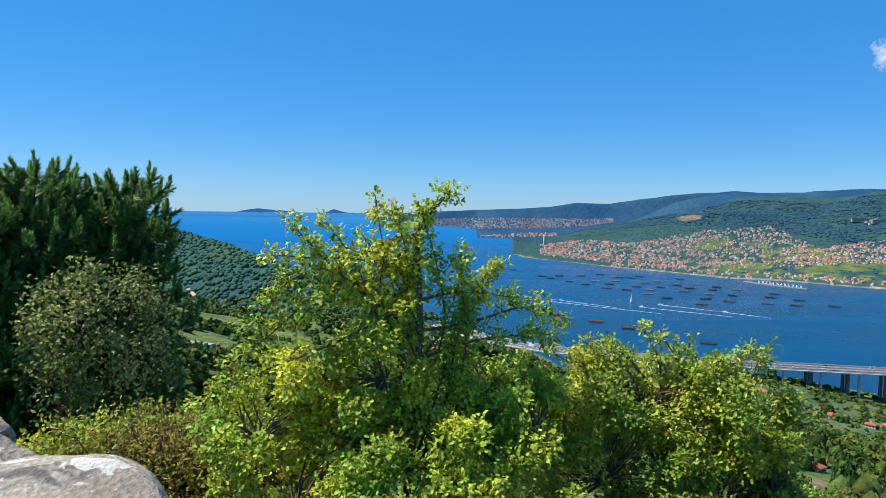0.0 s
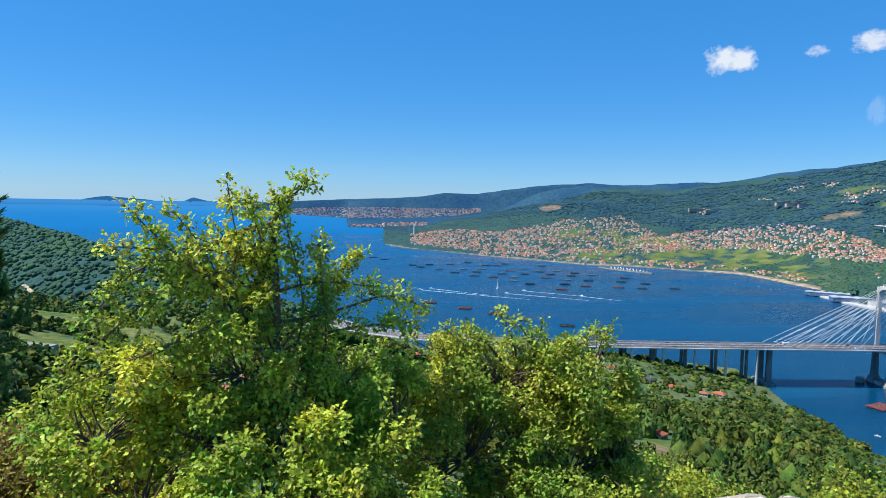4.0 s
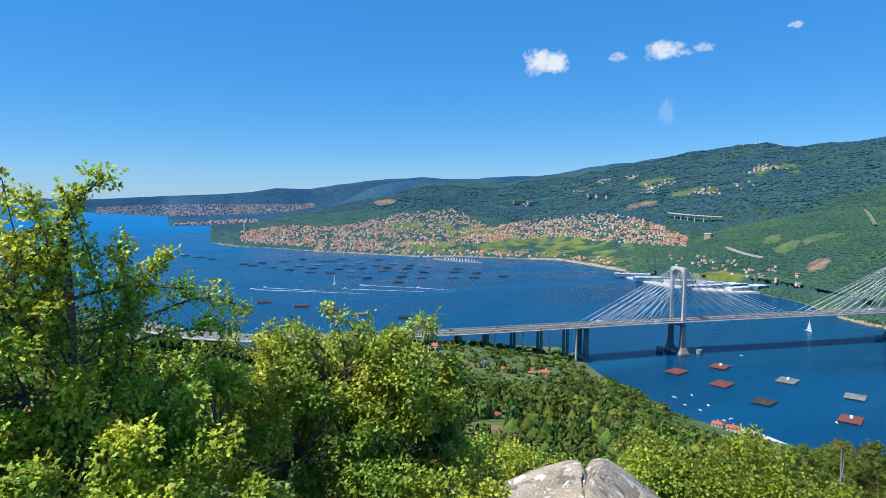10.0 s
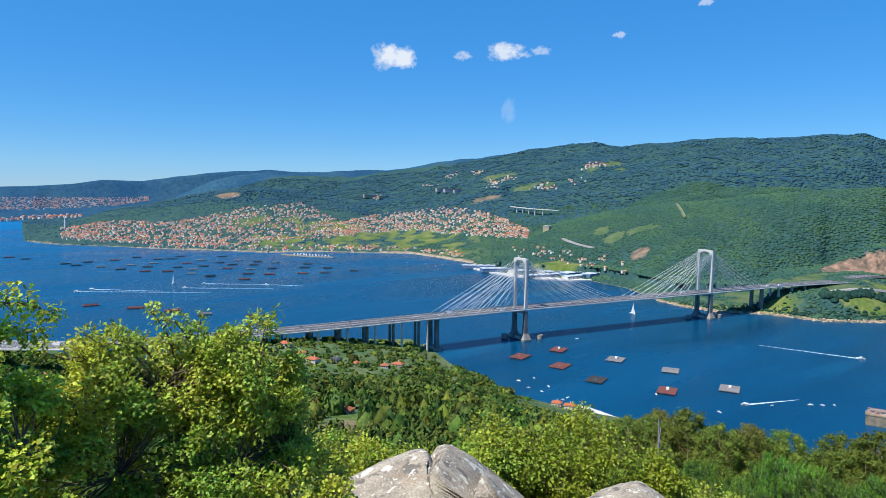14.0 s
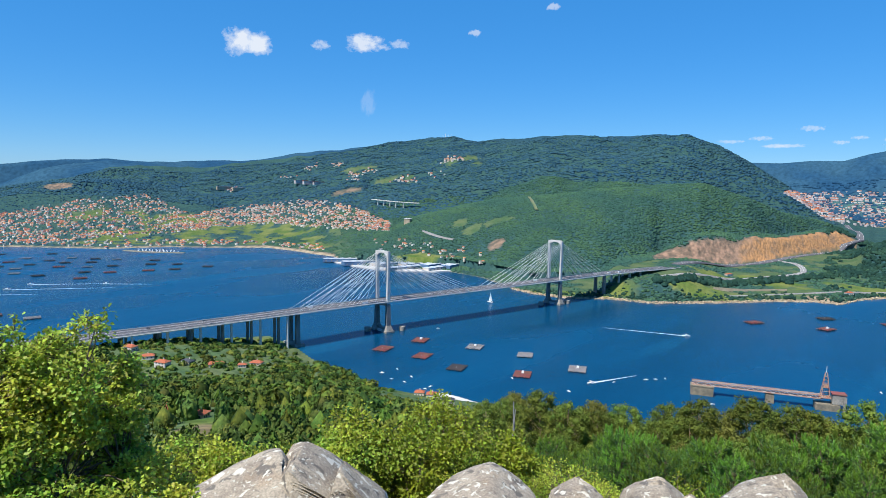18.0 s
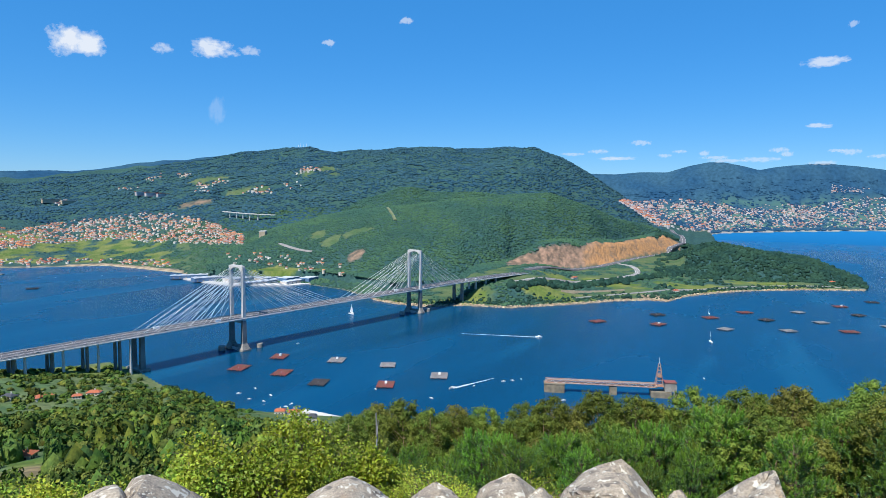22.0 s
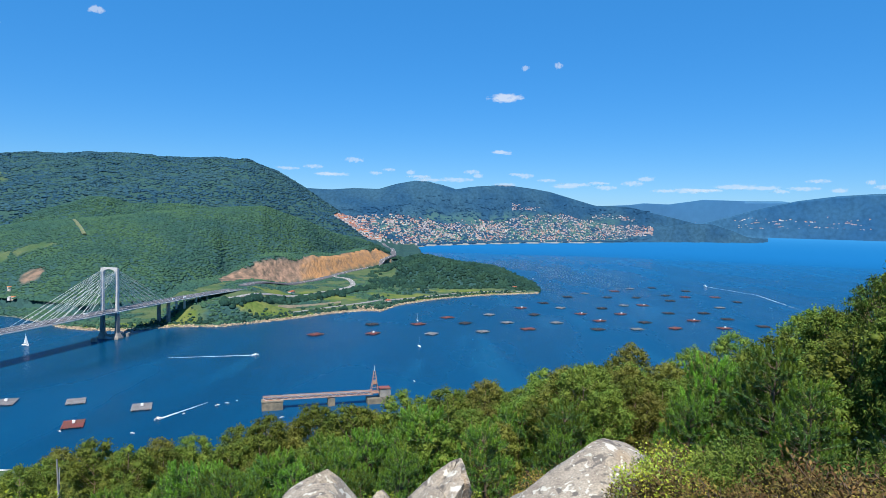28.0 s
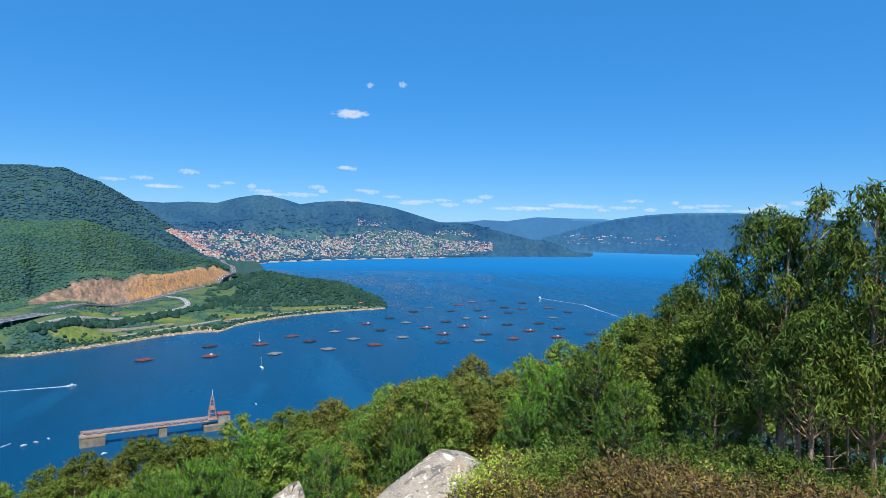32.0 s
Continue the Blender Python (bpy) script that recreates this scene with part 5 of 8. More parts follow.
def build_near_oaks():
    A = 6.2
    tips = [spot_at(a, e, d) for a, e, d in ((0.6, 1.7, 6.2), (-0.3, 1.2, 6.3), (-5.6, 1.1, 6.2), (-4.3, -0.2, 6.0), (-12.6, -0.9, 6.0), (-9.6, -1.1, 6.3), (-14.2, -3.8, 6.1), (1.6, -3.0, 6.2), (5.2, -4.6, 6.4), (3.4, -6.0, 6.5),
             (-6.8, -2.0, 6.5), (-2.4, -1.6, 6.4), (-10.6, -5.0, 6.2), (-0.6, -5.0, 6.6), (6.2, -7.2, 6.6), (-15.5, -9.5, 6.2), (-12.0, -9.5, 6.1), (-8.0, -7.5, 6.0), (-3.4, -8.5, 5.9), (1.6, -9.5, 6.2),
             (-4.8, -4.2, 6.0), (-2.0, 0.4, 6.2), (9.5, -10.0, 6.6), (10.4, -9.0, 6.9), (-18, -13.5, 6.3), (-20, -15.5, 6.2))]
    limb_tree("young_oak", foot(-3.2, 6.4), spot_at(-2.2, -2.0, 6.3), tips, 5, 0.05, M_oakleaf, M_bark, "slender young oak with bright yellow-green leaves and open tips", per=15, spacing=0.09, reach=0.2, length=0.054, width=0.036, up=0.8, spread_r=0.05, tuft=0.17,
              clumps=[(spot_at(a, e, d), rad, k) for a, e, d, rad, k in ((-10, -13.5, 6.3, (0.5, 0.5, 0.3), 150), (-4.5, -13, 6.2, (0.55, 0.5, 0.35), 200), (3.5, -14.5, 6.3, (0.5, 0.5, 0.32), 170), (-15, -17.5, 6.1, (0.5, 0.5, 0.3), 170), (-7.5, -18, 6.0, (0.6, 0.6, 0.35), 260),
                                                                        (0.5, -18.5, 6.0, (0.6, 0.6, 0.35), 260), (8, -18, 6.3, (0.5, 0.55, 0.4), 230), (-12, -22.5, 5.8, (0.6, 0.6, 0.32), 260), (-3, -23.5, 5.6, (0.75, 0.6, 0.36), 340), (6.5, -23.5, 5.7, (0.7, 0.6, 0.4), 330),
                                                                        (-8, -28, 5.4, (0.8, 0.6, 0.35), 300), (3, -29, 5.4, (0.9, 0.6, 0.4), 330), (12, -27, 5.8, (0.7, 0.6, 0.4), 280))], fork=0.2)
    tips = [spot_at(a, e, d) for a, e, d in ((16.5, -9.3, 7.4), (12, -10.6, 7.2), (20.2, -10.4, 7.4), (25.6, -10.6, 7.3), (22.5, -11.0, 7.2), (27.6, -13.2, 7.4), (9.2, -11.6, 7.2), (14.2, -10.8, 7.5), (28.6, -15.5, 7.5), (18.3, -10.2, 7.1), (26.8, -17.5, 7.2))]
    limb_tree("oak_tree", foot(18, 7.8), spot_at(18.5, -16, 7.7), tips, 8, 0.09, M_darkleaf, M_bark, "dense dark green oak with a rounded leafy crown", per=14, spacing=0.11, reach=0.3, length=0.05, width=0.034, up=0.8, spread_r=0.05, tuft=0.19,
              clumps=[(spot_at(a, e, d), rad, k) for a, e, d, rad, k in ((17, -14.6, 7.5, (0.85, 0.8, 0.42), 620), (11, -15.5, 7.2, (0.6, 0.7, 0.45), 420), (23.5, -15, 7.5, (0.65, 0.7, 0.45), 460), (14, -20, 7.1, (0.9, 0.8, 0.5), 640),
                                                                        (22.5, -20.5, 7.2, (0.85, 0.8, 0.5), 640), (26.5, -20, 7.4, (0.42, 0.5, 0.45), 260), (18, -25.5, 6.9, (1.1, 0.8, 0.5), 720), (27, -26, 7.0, (0.7, 0.7, 0.5), 400), (30, -28, 7.0, (0.7, 0.7, 0.5), 300))], fork=0.5)
    # yellow-green oaks beyond the rocks
    for k, (a, e, d, w, seed) in enumerate(((46.5, -19.6, 14.5, 1.0, 21), (52.6, -18.6, 15.5, 1.05, 22), (49.5, -21.0, 13.5, 0.9, 23), (43.0, -21.5, 13.0, 0.7, 24), (57.0, -21.5, 14.5, 0.9, 25), (36.0, -22.0, 15.0, 0.9, 26), (31.5, -21.0, 14.0, 0.9, 27))):
        top = spot_at(a, e, d)
        b = foot(a, d)
        h = top[2] - b[2]
        r = np.random.RandomState(seed)
        tips = [top + np.array((r.uniform(-w, w), r.uniform(-w, w), -abs(r.randn()) * 0.35)) for _ in range(9)]
        limb_tree("oak_sapling", b, b + np.array((0, 0, h * 0.75)), tips, seed, 0.06, M_yellowleaf if k in (0, 1, 2, 4) else M_darkleaf, M_bark, "bushy young oak with yellow-green sunlit leaves behind the rocks" if k in (0, 1, 2, 4) else "bushy dark green oak scrub behind the rocks",
                  per=12, spacing=0.2, reach=0.5, length=0.085, width=0.06, tuft=0.27, clumps=[((b + top) / 2 + np.array((0, 0, h * 0.12)), (w * 0.95, w * 0.95, h * 0.36), 420), ((b * 0.7 + top * 0.3), (w * 1.1, w * 1.1, h * 0.3), 260)], spread_r=0.12, lobes=False)
    # holm oak under the pine
    b = foot(-27.4, 9.3)
    r = np.random.RandomState(31)
    ob = empty("holm_oak", tuple(b), label="dark holm oak bush with paler sunlit leaf clumps", category="tree")
    C = [spot_at(*from_start(a, e, 8.8)) + np.array((0, q, 0)) for a, e, q in ((-29.3, -6.0, 0), (-26.4, -6.6, 0.2), (-31.4, -7.2, 0), (-28.0, -8.2, -0.3), (-25.0, -8.6, 0.1), (-32.6, -9.4, 0), (-30.2, -9.6, -0.4), (-26.6, -10.6, -0.4), (-24.7, -11.4, 0.1), (-29.0, -11.8, -0.5), (-32.0, -12.2, -0.1), (-25.8, -13.4, -0.3), (-28.4, -14.2, -0.4), (-30.8, -14.4, -0.2), (-33.4, -12.4, 0.2), (-23.9, -13.6, 0.1))]
    twigs = [(bend(b, c, r, 7, 0.06, 0.05), 0.035, 0.006) for c in C]
    inv = Matrix.Translation(-Vector(b))
    for nm, me in (*(("limb", tubes_mesh("limb", [t], M_bark)) for t in twigs), ("crown", clump_leaves(C, r.uniform(0.24, 0.42, len(C)), 330, 0.062, 0.036, M_holm, 32, 0.1, 0.8, 0.3, 0.12))):
        me.transform(inv)
        part(nm, me, None, ob)


def pine(name, base, height, seed, mat, label, shoot=0.26, needles=60, needle=0.10, nw=0.010, levels=7, radius=1.1, per_level=6, side=3, taper=0.65):
    """A pine: trunk, whorls of rising branches with inner sprays coloured darker for shade, and upright candle shoots
    bristling with needles.
    """
    r = np.random.RandomState(seed)
    base = np.asarray(base, dtype=float)
    trunk = bend(base, base + np.array((r.randn() * 0.04 * height, r.randn() * 0.04 * height, height - shoot * 0.9)), r, 9, 0.02)
    lines = [(trunk, height * 0.018, 0.012)]
    S, D, K = [trunk[-1]], [np.array((0, 0, 1.0))], [1.25]
    IS, ID = [], []
    for lv in range(levels):
        f = 0.12 + 0.86 * (lv + r.rand() * 0.4) / levels
        p = base + (trunk[-1] - base) * f
        reach = radius * (1.06 - f) ** taper * 1.15 + 0.12
        for k in range(per_level):
            a = (k + r.rand() * 0.8) * 6.283 / per_level + lv * 1.3
            L = reach * r.uniform(0.75, 1.08)
            e = p + np.array((math.cos(a) * L, math.sin(a) * L, L * (0.15 + 0.9 * f * r.uniform(0.5, 1.2))))
            lines.append((bend(p, e, r, 6, 0.04, -0.06), 0.012 + 0.008 * (1 - f), 0.005))
            S.append(e)
            D.append(unit(np.array((math.cos(a) * 0.22, math.sin(a) * 0.22, 1.0)) + r.randn(3) * 0.08))
            K.append(r.uniform(0.8, 1.2))
            for t in (0.45, 0.65, 0.85, 0.95):
                IS.append(p + (e - p) * t)
                ID.append(unit(e - p))
            for q in range(side):
                t = r.uniform(0.45, 0.95)
                c = p + (e - p) * t
                out = np.array((-math.sin(a), math.cos(a), 0)) * r.choice((-1, 1)) * r.uniform(0.5, 1.0) + np.array((math.cos(a), math.sin(a), 0.6)) * 0.5
                tip = c + out * (0.16 + L * 0.24)
                lines.append((np.stack((c, tip)), 0.006, 0.004))
                S.append(tip)
                D.append(unit(out * 0.2 + np.array((0, 0, 1.0)) + r.randn(3) * 0.08))
                K.append(r.uniform(0.6, 1.0))
                IS.append((c + tip) / 2)
                ID.append(unit(out))

    def bristles(S, D, K, per, length, stem, width, open_way):
        n = len(S) * per
        s, d, k = np.repeat(np.array(S), per, 0), np.repeat(np.array(D), per, 0), np.repeat(np.array(K), per)[:, None]
        t = r.rand(n)[:, None] ** 0.9
        root = s + d * (t - 0.2) * stem * k
        w = unit(np.cross(d, r.randn(n, 3)))
        way = unit(w * open_way * (1.1 - 0.75 * t) + d * (0.6 + 0.5 * t))
        ln = length * r.uniform(0.75, 1.2, n)[:, None] * (1.1 - 0.35 * t)
        b = unit(np.cross(way, d + r.randn(n, 3) * 0.2)) * width * 0.5
        V = np.stack((root - b, root + b, root + way * ln), 1).reshape(-1, 3)
        return V, np.arange(n * 3).reshape(-1, 3)
    ob = empty(name, tuple(base), label=label, category="pine tree")
    inv = Matrix.Translation(-Vector(base))
    V, F = bristles(S, D, K, needles, needle, shoot, nw, 1.0)
    # inner sprays take the darker green that stands in for shade
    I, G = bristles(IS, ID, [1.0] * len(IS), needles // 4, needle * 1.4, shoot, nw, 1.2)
    for nm, me in (("trunk", tubes_mesh("trunk", lines, M_bark)), ("foliage", mesh_of("foliage", V, F, (mat,))), ("inner_foliage", mesh_of("inner_foliage", I, G, (M_needle_shade,)))):
        me.transform(inv)
        part(nm, me, None, ob)
    return ob


def clump_leaves(centres, radii, per, length, width, mat, seed, droop=0.3, facing=0.9, inside=0.55, core_r=0.5):
    """Rounded clumps of leaves round a rough core; the leaves face outward and up, so that every clump has a lit and a dark side."""
    r = np.random.RandomState(seed)
    centres, radii = np.asarray(centres, dtype=float), np.asarray(radii, dtype=float)
    n = len(centres) * per
    v = unit(r.randn(n, 3) + np.array((0, 0, 0.25)))
    k = np.repeat(np.arange(len(centres)), per)
    lump = 1 + 0.16 * np.sin(v @ np.array((4.1, 2.3, 3.0)) + k * 1.7) + 0.12 * np.sin(v @ np.array((-3.0, 5.2, 4.4)) + k * 2.9)
    base = centres[k] + v * (radii[k] * lump * r.uniform(inside, 1.05, n))[:, None] * np.array((1, 1, 0.85))
    a = unit(v * 0.15 + r.randn(n, 3) * 0.7 + np.array((0, 0, -droop)))
    nrm = unit(v * facing + r.randn(n, 3) * 0.42 + np.array((0, 0, 0.35)))
    b = unit(np.cross(nrm, a))
    nn = np.cross(a, b)
    L, W = (length * r.uniform(0.65, 1.3, n))[:, None], (width * r.uniform(0.75, 1.25, n))[:, None]
    fold = nn * W * 0.22
    V = np.stack((base, base + a * L * 0.45 + b * W * 0.5 + fold, base + a * L, base + a * L * 0.45 - b * W * 0.5 + fold), 1).reshape(-1, 3)
    q = np.arange(n)[:, None] * 4
    F = np.concatenate((q + np.array((0, 1, 2)), q + np.array((0, 2, 3))))
    shapes, cf = lump_shapes(1, 4, seed)
    core = np.concatenate([shapes[i % 4] * radii[i] * core_r + centres[i] for i in range(len(centres))])
    nc = len(shapes[0])
    CF = (cf[None] + (np.arange(len(centres)) * nc)[:, None, None] + len(V)).reshape(-1, 3)
    return mesh_of("crown", np.concatenate((V, core)), np.concatenate((F, CF)), (mat,))


def eucalyptus(name, base, height, seed, label, crown=4.0, radius=1.6, clumps=30, clump=0.5, per=90, length=0.2, width=0.07, droop=0.4, trunks=1, trunk_r=0.09, leaf=None, low=0, pointed=0.35, core_r=0.5, category="eucalyptus tree"):
    """A gum: one or two bare trunks, rising limbs, and rounded clumps of leaves over the top crown metres; low adds bare twiggy side limbs."""
    r = np.random.RandomState(seed)
    base = np.asarray(base, dtype=float)
    lines, C, R = [], [], []
    for q in range(trunks):
        b0 = base + np.array((q * 0.5, q * 0.25, 0))
        top = b0 + np.array((r.randn() * 0.03 * height, r.randn() * 0.03 * height, height * (1 - 0.08 * q)))
        trunk = bend(b0, top - np.array((0, 0, clump * 0.6)), r, 14, 0.012)
        lines.append((trunk, trunk_r, 0.02))
        m = clumps // trunks
        for i in range(m):
            g = (i + 0.5) / m
            wide = math.sin(math.pi * min(g ** 0.8 * 0.80 + 0.12, 1.0)) ** 0.55 * (1 - pointed * g)
            a = i * 2.4 + r.rand() * 0.9
            ring = radius * wide * r.uniform(0.62, 1.05)
            z = top[2] - crown + (crown - clump * 0.8) * g
            p = trunk[min(int((z - ring * 0.7 - b0[2]) / height * 13), 12)] if z > b0[2] + ring else trunk[3]
            c = np.array((top[0] + math.cos(a) * ring, top[1] + math.sin(a) * ring, z))
            lines.append((bend(p, c, r, 6, 0.06, -0.04), 0.012 + 0.25 * trunk_r * (1 - g), 0.006))
            C.append(c)
            R.append(clump * r.uniform(0.65, 1.2) * (1 - 0.3 * g))
        C.append(top - np.array((0, 0, clump * 0.6)))
        R.append(clump * 0.62)
        for i in range(low):
            z = b0[2] + height * r.uniform(0.12, 0.7)
            a, L = r.rand() * 6.28, r.uniform(0.5, 1.3)
            p = trunk[int((z - b0[2]) / height * 13)]
            lines.append((bend(p, p + np.array((math.cos(a) * L, math.sin(a) * L, L * r.uniform(-0.1, 0.7))), r, 6, 0.08), 0.014, 0.004))
            for _ in range(3):
                e = p + np.array((math.cos(a) * L, math.sin(a) * L, L * 0.3)) * r.uniform(0.5, 1) + r.randn(3) * 0.12
                lines.append((bend(e, e + r.randn(3) * 0.35, r, 4, 0.1), 0.006, 0.003))
    ob = empty(name, tuple(base), label=label, category=category)
    inv = Matrix.Translation(-Vector(base))
    for nm, me in (("trunk", tubes_mesh("trunk", lines, M_bark_red)), ("crown", clump_leaves(C, R, per, length, width, leaf or M_gumleaf, seed + 1, droop, core_r=core_r))):
        me.transform(inv)
        part(nm, me, None, ob)
    return ob


def shrub(name, base, rad, height, seed, mat, label, clusters=150, per=9, length=0.05, width=0.03, category="bush"):
    b = np.asarray(base, dtype=float)
    return limb_tree(name, b, b + np.array((0, 0, height * 0.6)), [b + np.array((math.cos(k) * rad * 0.6, math.sin(k) * rad * 0.6, height * (0.8 + 0.25 * ((k * 7) % 3) / 2))) for k in range(6)], seed, 0.018, mat, M_bark, label,
                     per=per, spacing=0.16, reach=0.3 * rad, length=length, width=width, clumps=[(b + np.array((0, 0, height * 0.45)), (rad, rad, height * 0.5), clusters)], lobes=False, category=category, spread_r=0.06)


def stand(ob, az, d, scale=1.0, turn=0.0, lower=0.1):
    p = foot(az, d, lower)
    return Matrix.Translation(Vector(p)) @ Matrix.Rotation(turn, 4, "Z") @ Matrix.Scale(scale, 4)


def build_near_growth():
    r = np.random.RandomState(77)
    # the dark pine group beside the left-hand rocks
    for k, (a, d, e) in enumerate(((-31.6, 10.2, 3.0), (-28.7, 10.7, 2.5), (-30.2, 11.0, 1.9), (-34.4, 10.6, 1.3), (-37.5, 10.0, 0.6), (-26.6, 11.0, -1.2), (-40.5, 10.5, 1.6))):
        a, e, d = from_start(a, e, d)
        b = foot(a, d)
        pine("maritime_pine", b, spot_at(a, e, d)[2] - b[2], 100 + k, M_needle_mid, "dark green maritime pine with upright shoots beside the rocks", radius=(0.45 if k == 5 else 0.95), levels=11, per_level=7, side=3, needles=130, needle=0.10, nw=0.028, shoot=0.34)
    # younger pines down the slope
    kinds = []
    for k in range(4):
        b = foot(70 + k * 6, 27)
        kinds.append(pine("young_pine", b, 4.6, 130 + k, M_needle, "bushy bright green young pine on the slope below the rocks", radius=1.3, levels=10, per_level=6, side=3, needles=60, needle=0.125, nw=0.034, shoot=0.36))
        tagged(kinds[-1], group="young pines on the slope")
    TOPS = ((56, -22.4), (61, -21.6), (65, -20.8), (68.5, -20.3), (73, -19.5), (77, -19.3), (81, -19.3), (84, -18.2), (87, -16.3), (91, -15.8), (97, -15.0), (104, -14.2), (112, -13.2), (120, -11.5))
    for k in range(88):
        az, d = 56 + 62 * (k + r.rand()) / 88, r.uniform(18.5, 36)
        if d < 21 and az > 92:
            d += 5
        if az > 90 and k % 5 < 3:
            continue
        want = np.interp(az, [q[0] for q in TOPS], [q[1] for q in TOPS]) - (abs(r.randn()) * 1.6 if k % 3 else r.uniform(-0.2, 0.3)) - max(0, 28 - d) * 0.22
        b = foot(az, d)
        high = ZC + d * math.tan(radians(want)) - b[2]
        sc = np.clip(high / 4.6, 0.6, 1.4) * (1.0 if k % 4 else 0.8)
        ob = copy_thing(kinds[k % 4], Matrix.Identity(4))
        ob.matrix_basis = stand(ob, az, d, sc, r.rand() * 6.28, max(0.1, sc * 4.6 - high))
    # eucalyptus belt behind the pines: the crowns that stand out above it, then the lower rest
    kinds = []
    for k in range(6):
        b = foot(75 + k * 8, 56)
        kinds.append(eucalyptus("eucalyptus", b, 12.0, 150 + k, "olive-green eucalyptus with a full rounded crown", crown=4.6 + 0.3 * (k % 3), radius=2.2 + 0.2 * (k % 2), clumps=40, clump=0.8, per=125, length=0.19, width=0.11, droop=0.2, pointed=(0.0, 0.25, 0.1)[k % 3], leaf=(M_gumleaf, M_gumolive, M_gumleaf)[k % 3]))
        tagged(kinds[-1], group="eucalyptus belt on the slope")
    HEADS = ((56.6, -18.6), (59.2, -17.8), (61.3, -17.5), (63.6, -18.4), (67.0, -18.1), (69.1, -18.0), (72.6, -17.5), (76.2, -17.5), (79.1, -15.8), (81.9, -16.4), (84.2, -16.6), (86.8, -15.2), (90.6, -14.7), (94.0, -14.0), (97.6, -12.7), (99.6, -11.1), (101.7, -10.3), (104.1, -11.0), (106.1, -10.4), (108.4, -10.6), (111.2, -9.3), (114.6, -9.5), (117.4, -9.2), (119.4, -8.0))
    for k in range(150):
        if k < len(HEADS):
            az, want = HEADS[k]
            d = r.uniform(50, 66) if az < 96 else r.uniform(38, 48)
        else:
            az = 53.5 + 68 * (k - 24 + r.rand()) / 126
            d = r.uniform(40, 84) if az < 96 else r.uniform(34, 62)
            want = np.interp(az, [q[0] for q in HEADS], [q[1] for q in HEADS]) - 0.55 - abs(r.randn()) * 1.5 - max(0, 52 - d) * 0.06
        b = foot(az, d)
        high = ZC + d * math.tan(radians(want)) - b[2]
        sc = np.clip(high / 12.0, 0.72, 1.15) * (d / 58 if d < 50 else 1.0)
        ob = copy_thing(kinds[k % 6], Matrix.Identity(4))
        ob.matrix_basis = stand(ob, az, d, sc, r.rand() * 6.28, max(0.1, sc * 12.0 - high))
    for k in range(46):  # smaller gums nearer by, among the pines
        az, d = 88 + 31 * (k + r.rand()) / 46, r.uniform(25, 37)
        want = np.interp(az, [q[0] for q in HEADS], [q[1] for q in HEADS]) - 1.2 - abs(r.randn()) * 2.2
        b = foot(az, d)
        sc = d / 58 * r.uniform(0.85, 1.15)
        ob = copy_thing(kinds[(k * 5) % 6], Matrix.Identity(4))
        ob.matrix_basis = stand(ob, az, d, sc, r.rand() * 6.28, max(0.1, sc * 12.0 - (ZC + d * math.tan(radians(want)) - b[2])))
    # tall gums close on the right-hand slope
    for k, (a, d, e, tr, cr) in enumerate(((132.9, 19.5, 4.8, 2, 5.6), (137.9, 18.5, 5.2, 1, 5.6), (130.2, 20.5, 3.4, 1, 4.4), (135.3, 21.5, 1.5, 1, 4.6), (141.4, 19.0, 4.4, 1, 5.5), (126.7, 25.0, -0.2, 1, 4.0), (123.7, 28.0, -3.0, 1, 4.2), (121.5, 31.0, -5.8, 1, 3.8), (128.6, 22.5, -3.4, 1, 3.6), (133.6, 17.8, -4.0, 1, 2.6), (125.4, 23.5, -7.0, 1, 3.0))):
        b = foot(a, d)
        eucalyptus("tall_eucalyptus", b, spot_at(a, e, d)[2] - b[2], 170 + k, "tall slender eucalyptus with reddish bare trunk and drooping leaves", crown=cr, radius=1.65 if cr > 4 else 1.3, clumps=56 if cr > 4 else 34, clump=0.52, per=150, length=0.18, width=0.042, droop=1.0, trunks=tr, trunk_r=0.075, leaf=M_tallgum, low=14, pointed=0.4, core_r=0.2)
    for k, (a, d, e) in enumerate(((116.0, 30.0, -9.6), (118.2, 33.0, -8.4), (120.0, 29.0, -9.8), (122.6, 26.0, -7.6), (124.8, 31.0, -4.4), (126.0, 24.0, -5.6), (128.0, 28.0, -2.2), (131.5, 24.0, -4.6), (136.5, 24.0, -4.0), (139.5, 23.0, -2.0), (134.0, 25.0, -1.6), (117.0, 26.0, -12.2), (121.4, 24.0, -11.6))):
        b = foot(a, d)
        sc = d / 40.0
        ob = copy_thing(bpy.data.objects["eucalyptus" if k % 2 else "eucalyptus.002"], Matrix.Identity(4))
        ob.matrix_basis = stand(ob, a, d, sc, k * 1.1, max(0.1, sc * 12.0 - (spot_at(a, e, d)[2] - b[2])))
    for k in range(30):  # the wood behind the trunks
        a, d = 120 + 23 * (k + r.rand()) / 30, r.uniform(28, 48)
        b = foot(a, d)
        sc = d / 46.0
        ob = copy_thing(bpy.data.objects[("eucalyptus", "eucalyptus.002", "eucalyptus.003")[k % 3]], Matrix.Identity(4))
        ob.matrix_basis = stand(ob, a, d, sc, k * 1.7, max(0.1, sc * 12.0 - (spot_at(a, r.uniform(-9.5, -5.0), d)[2] - b[2])))
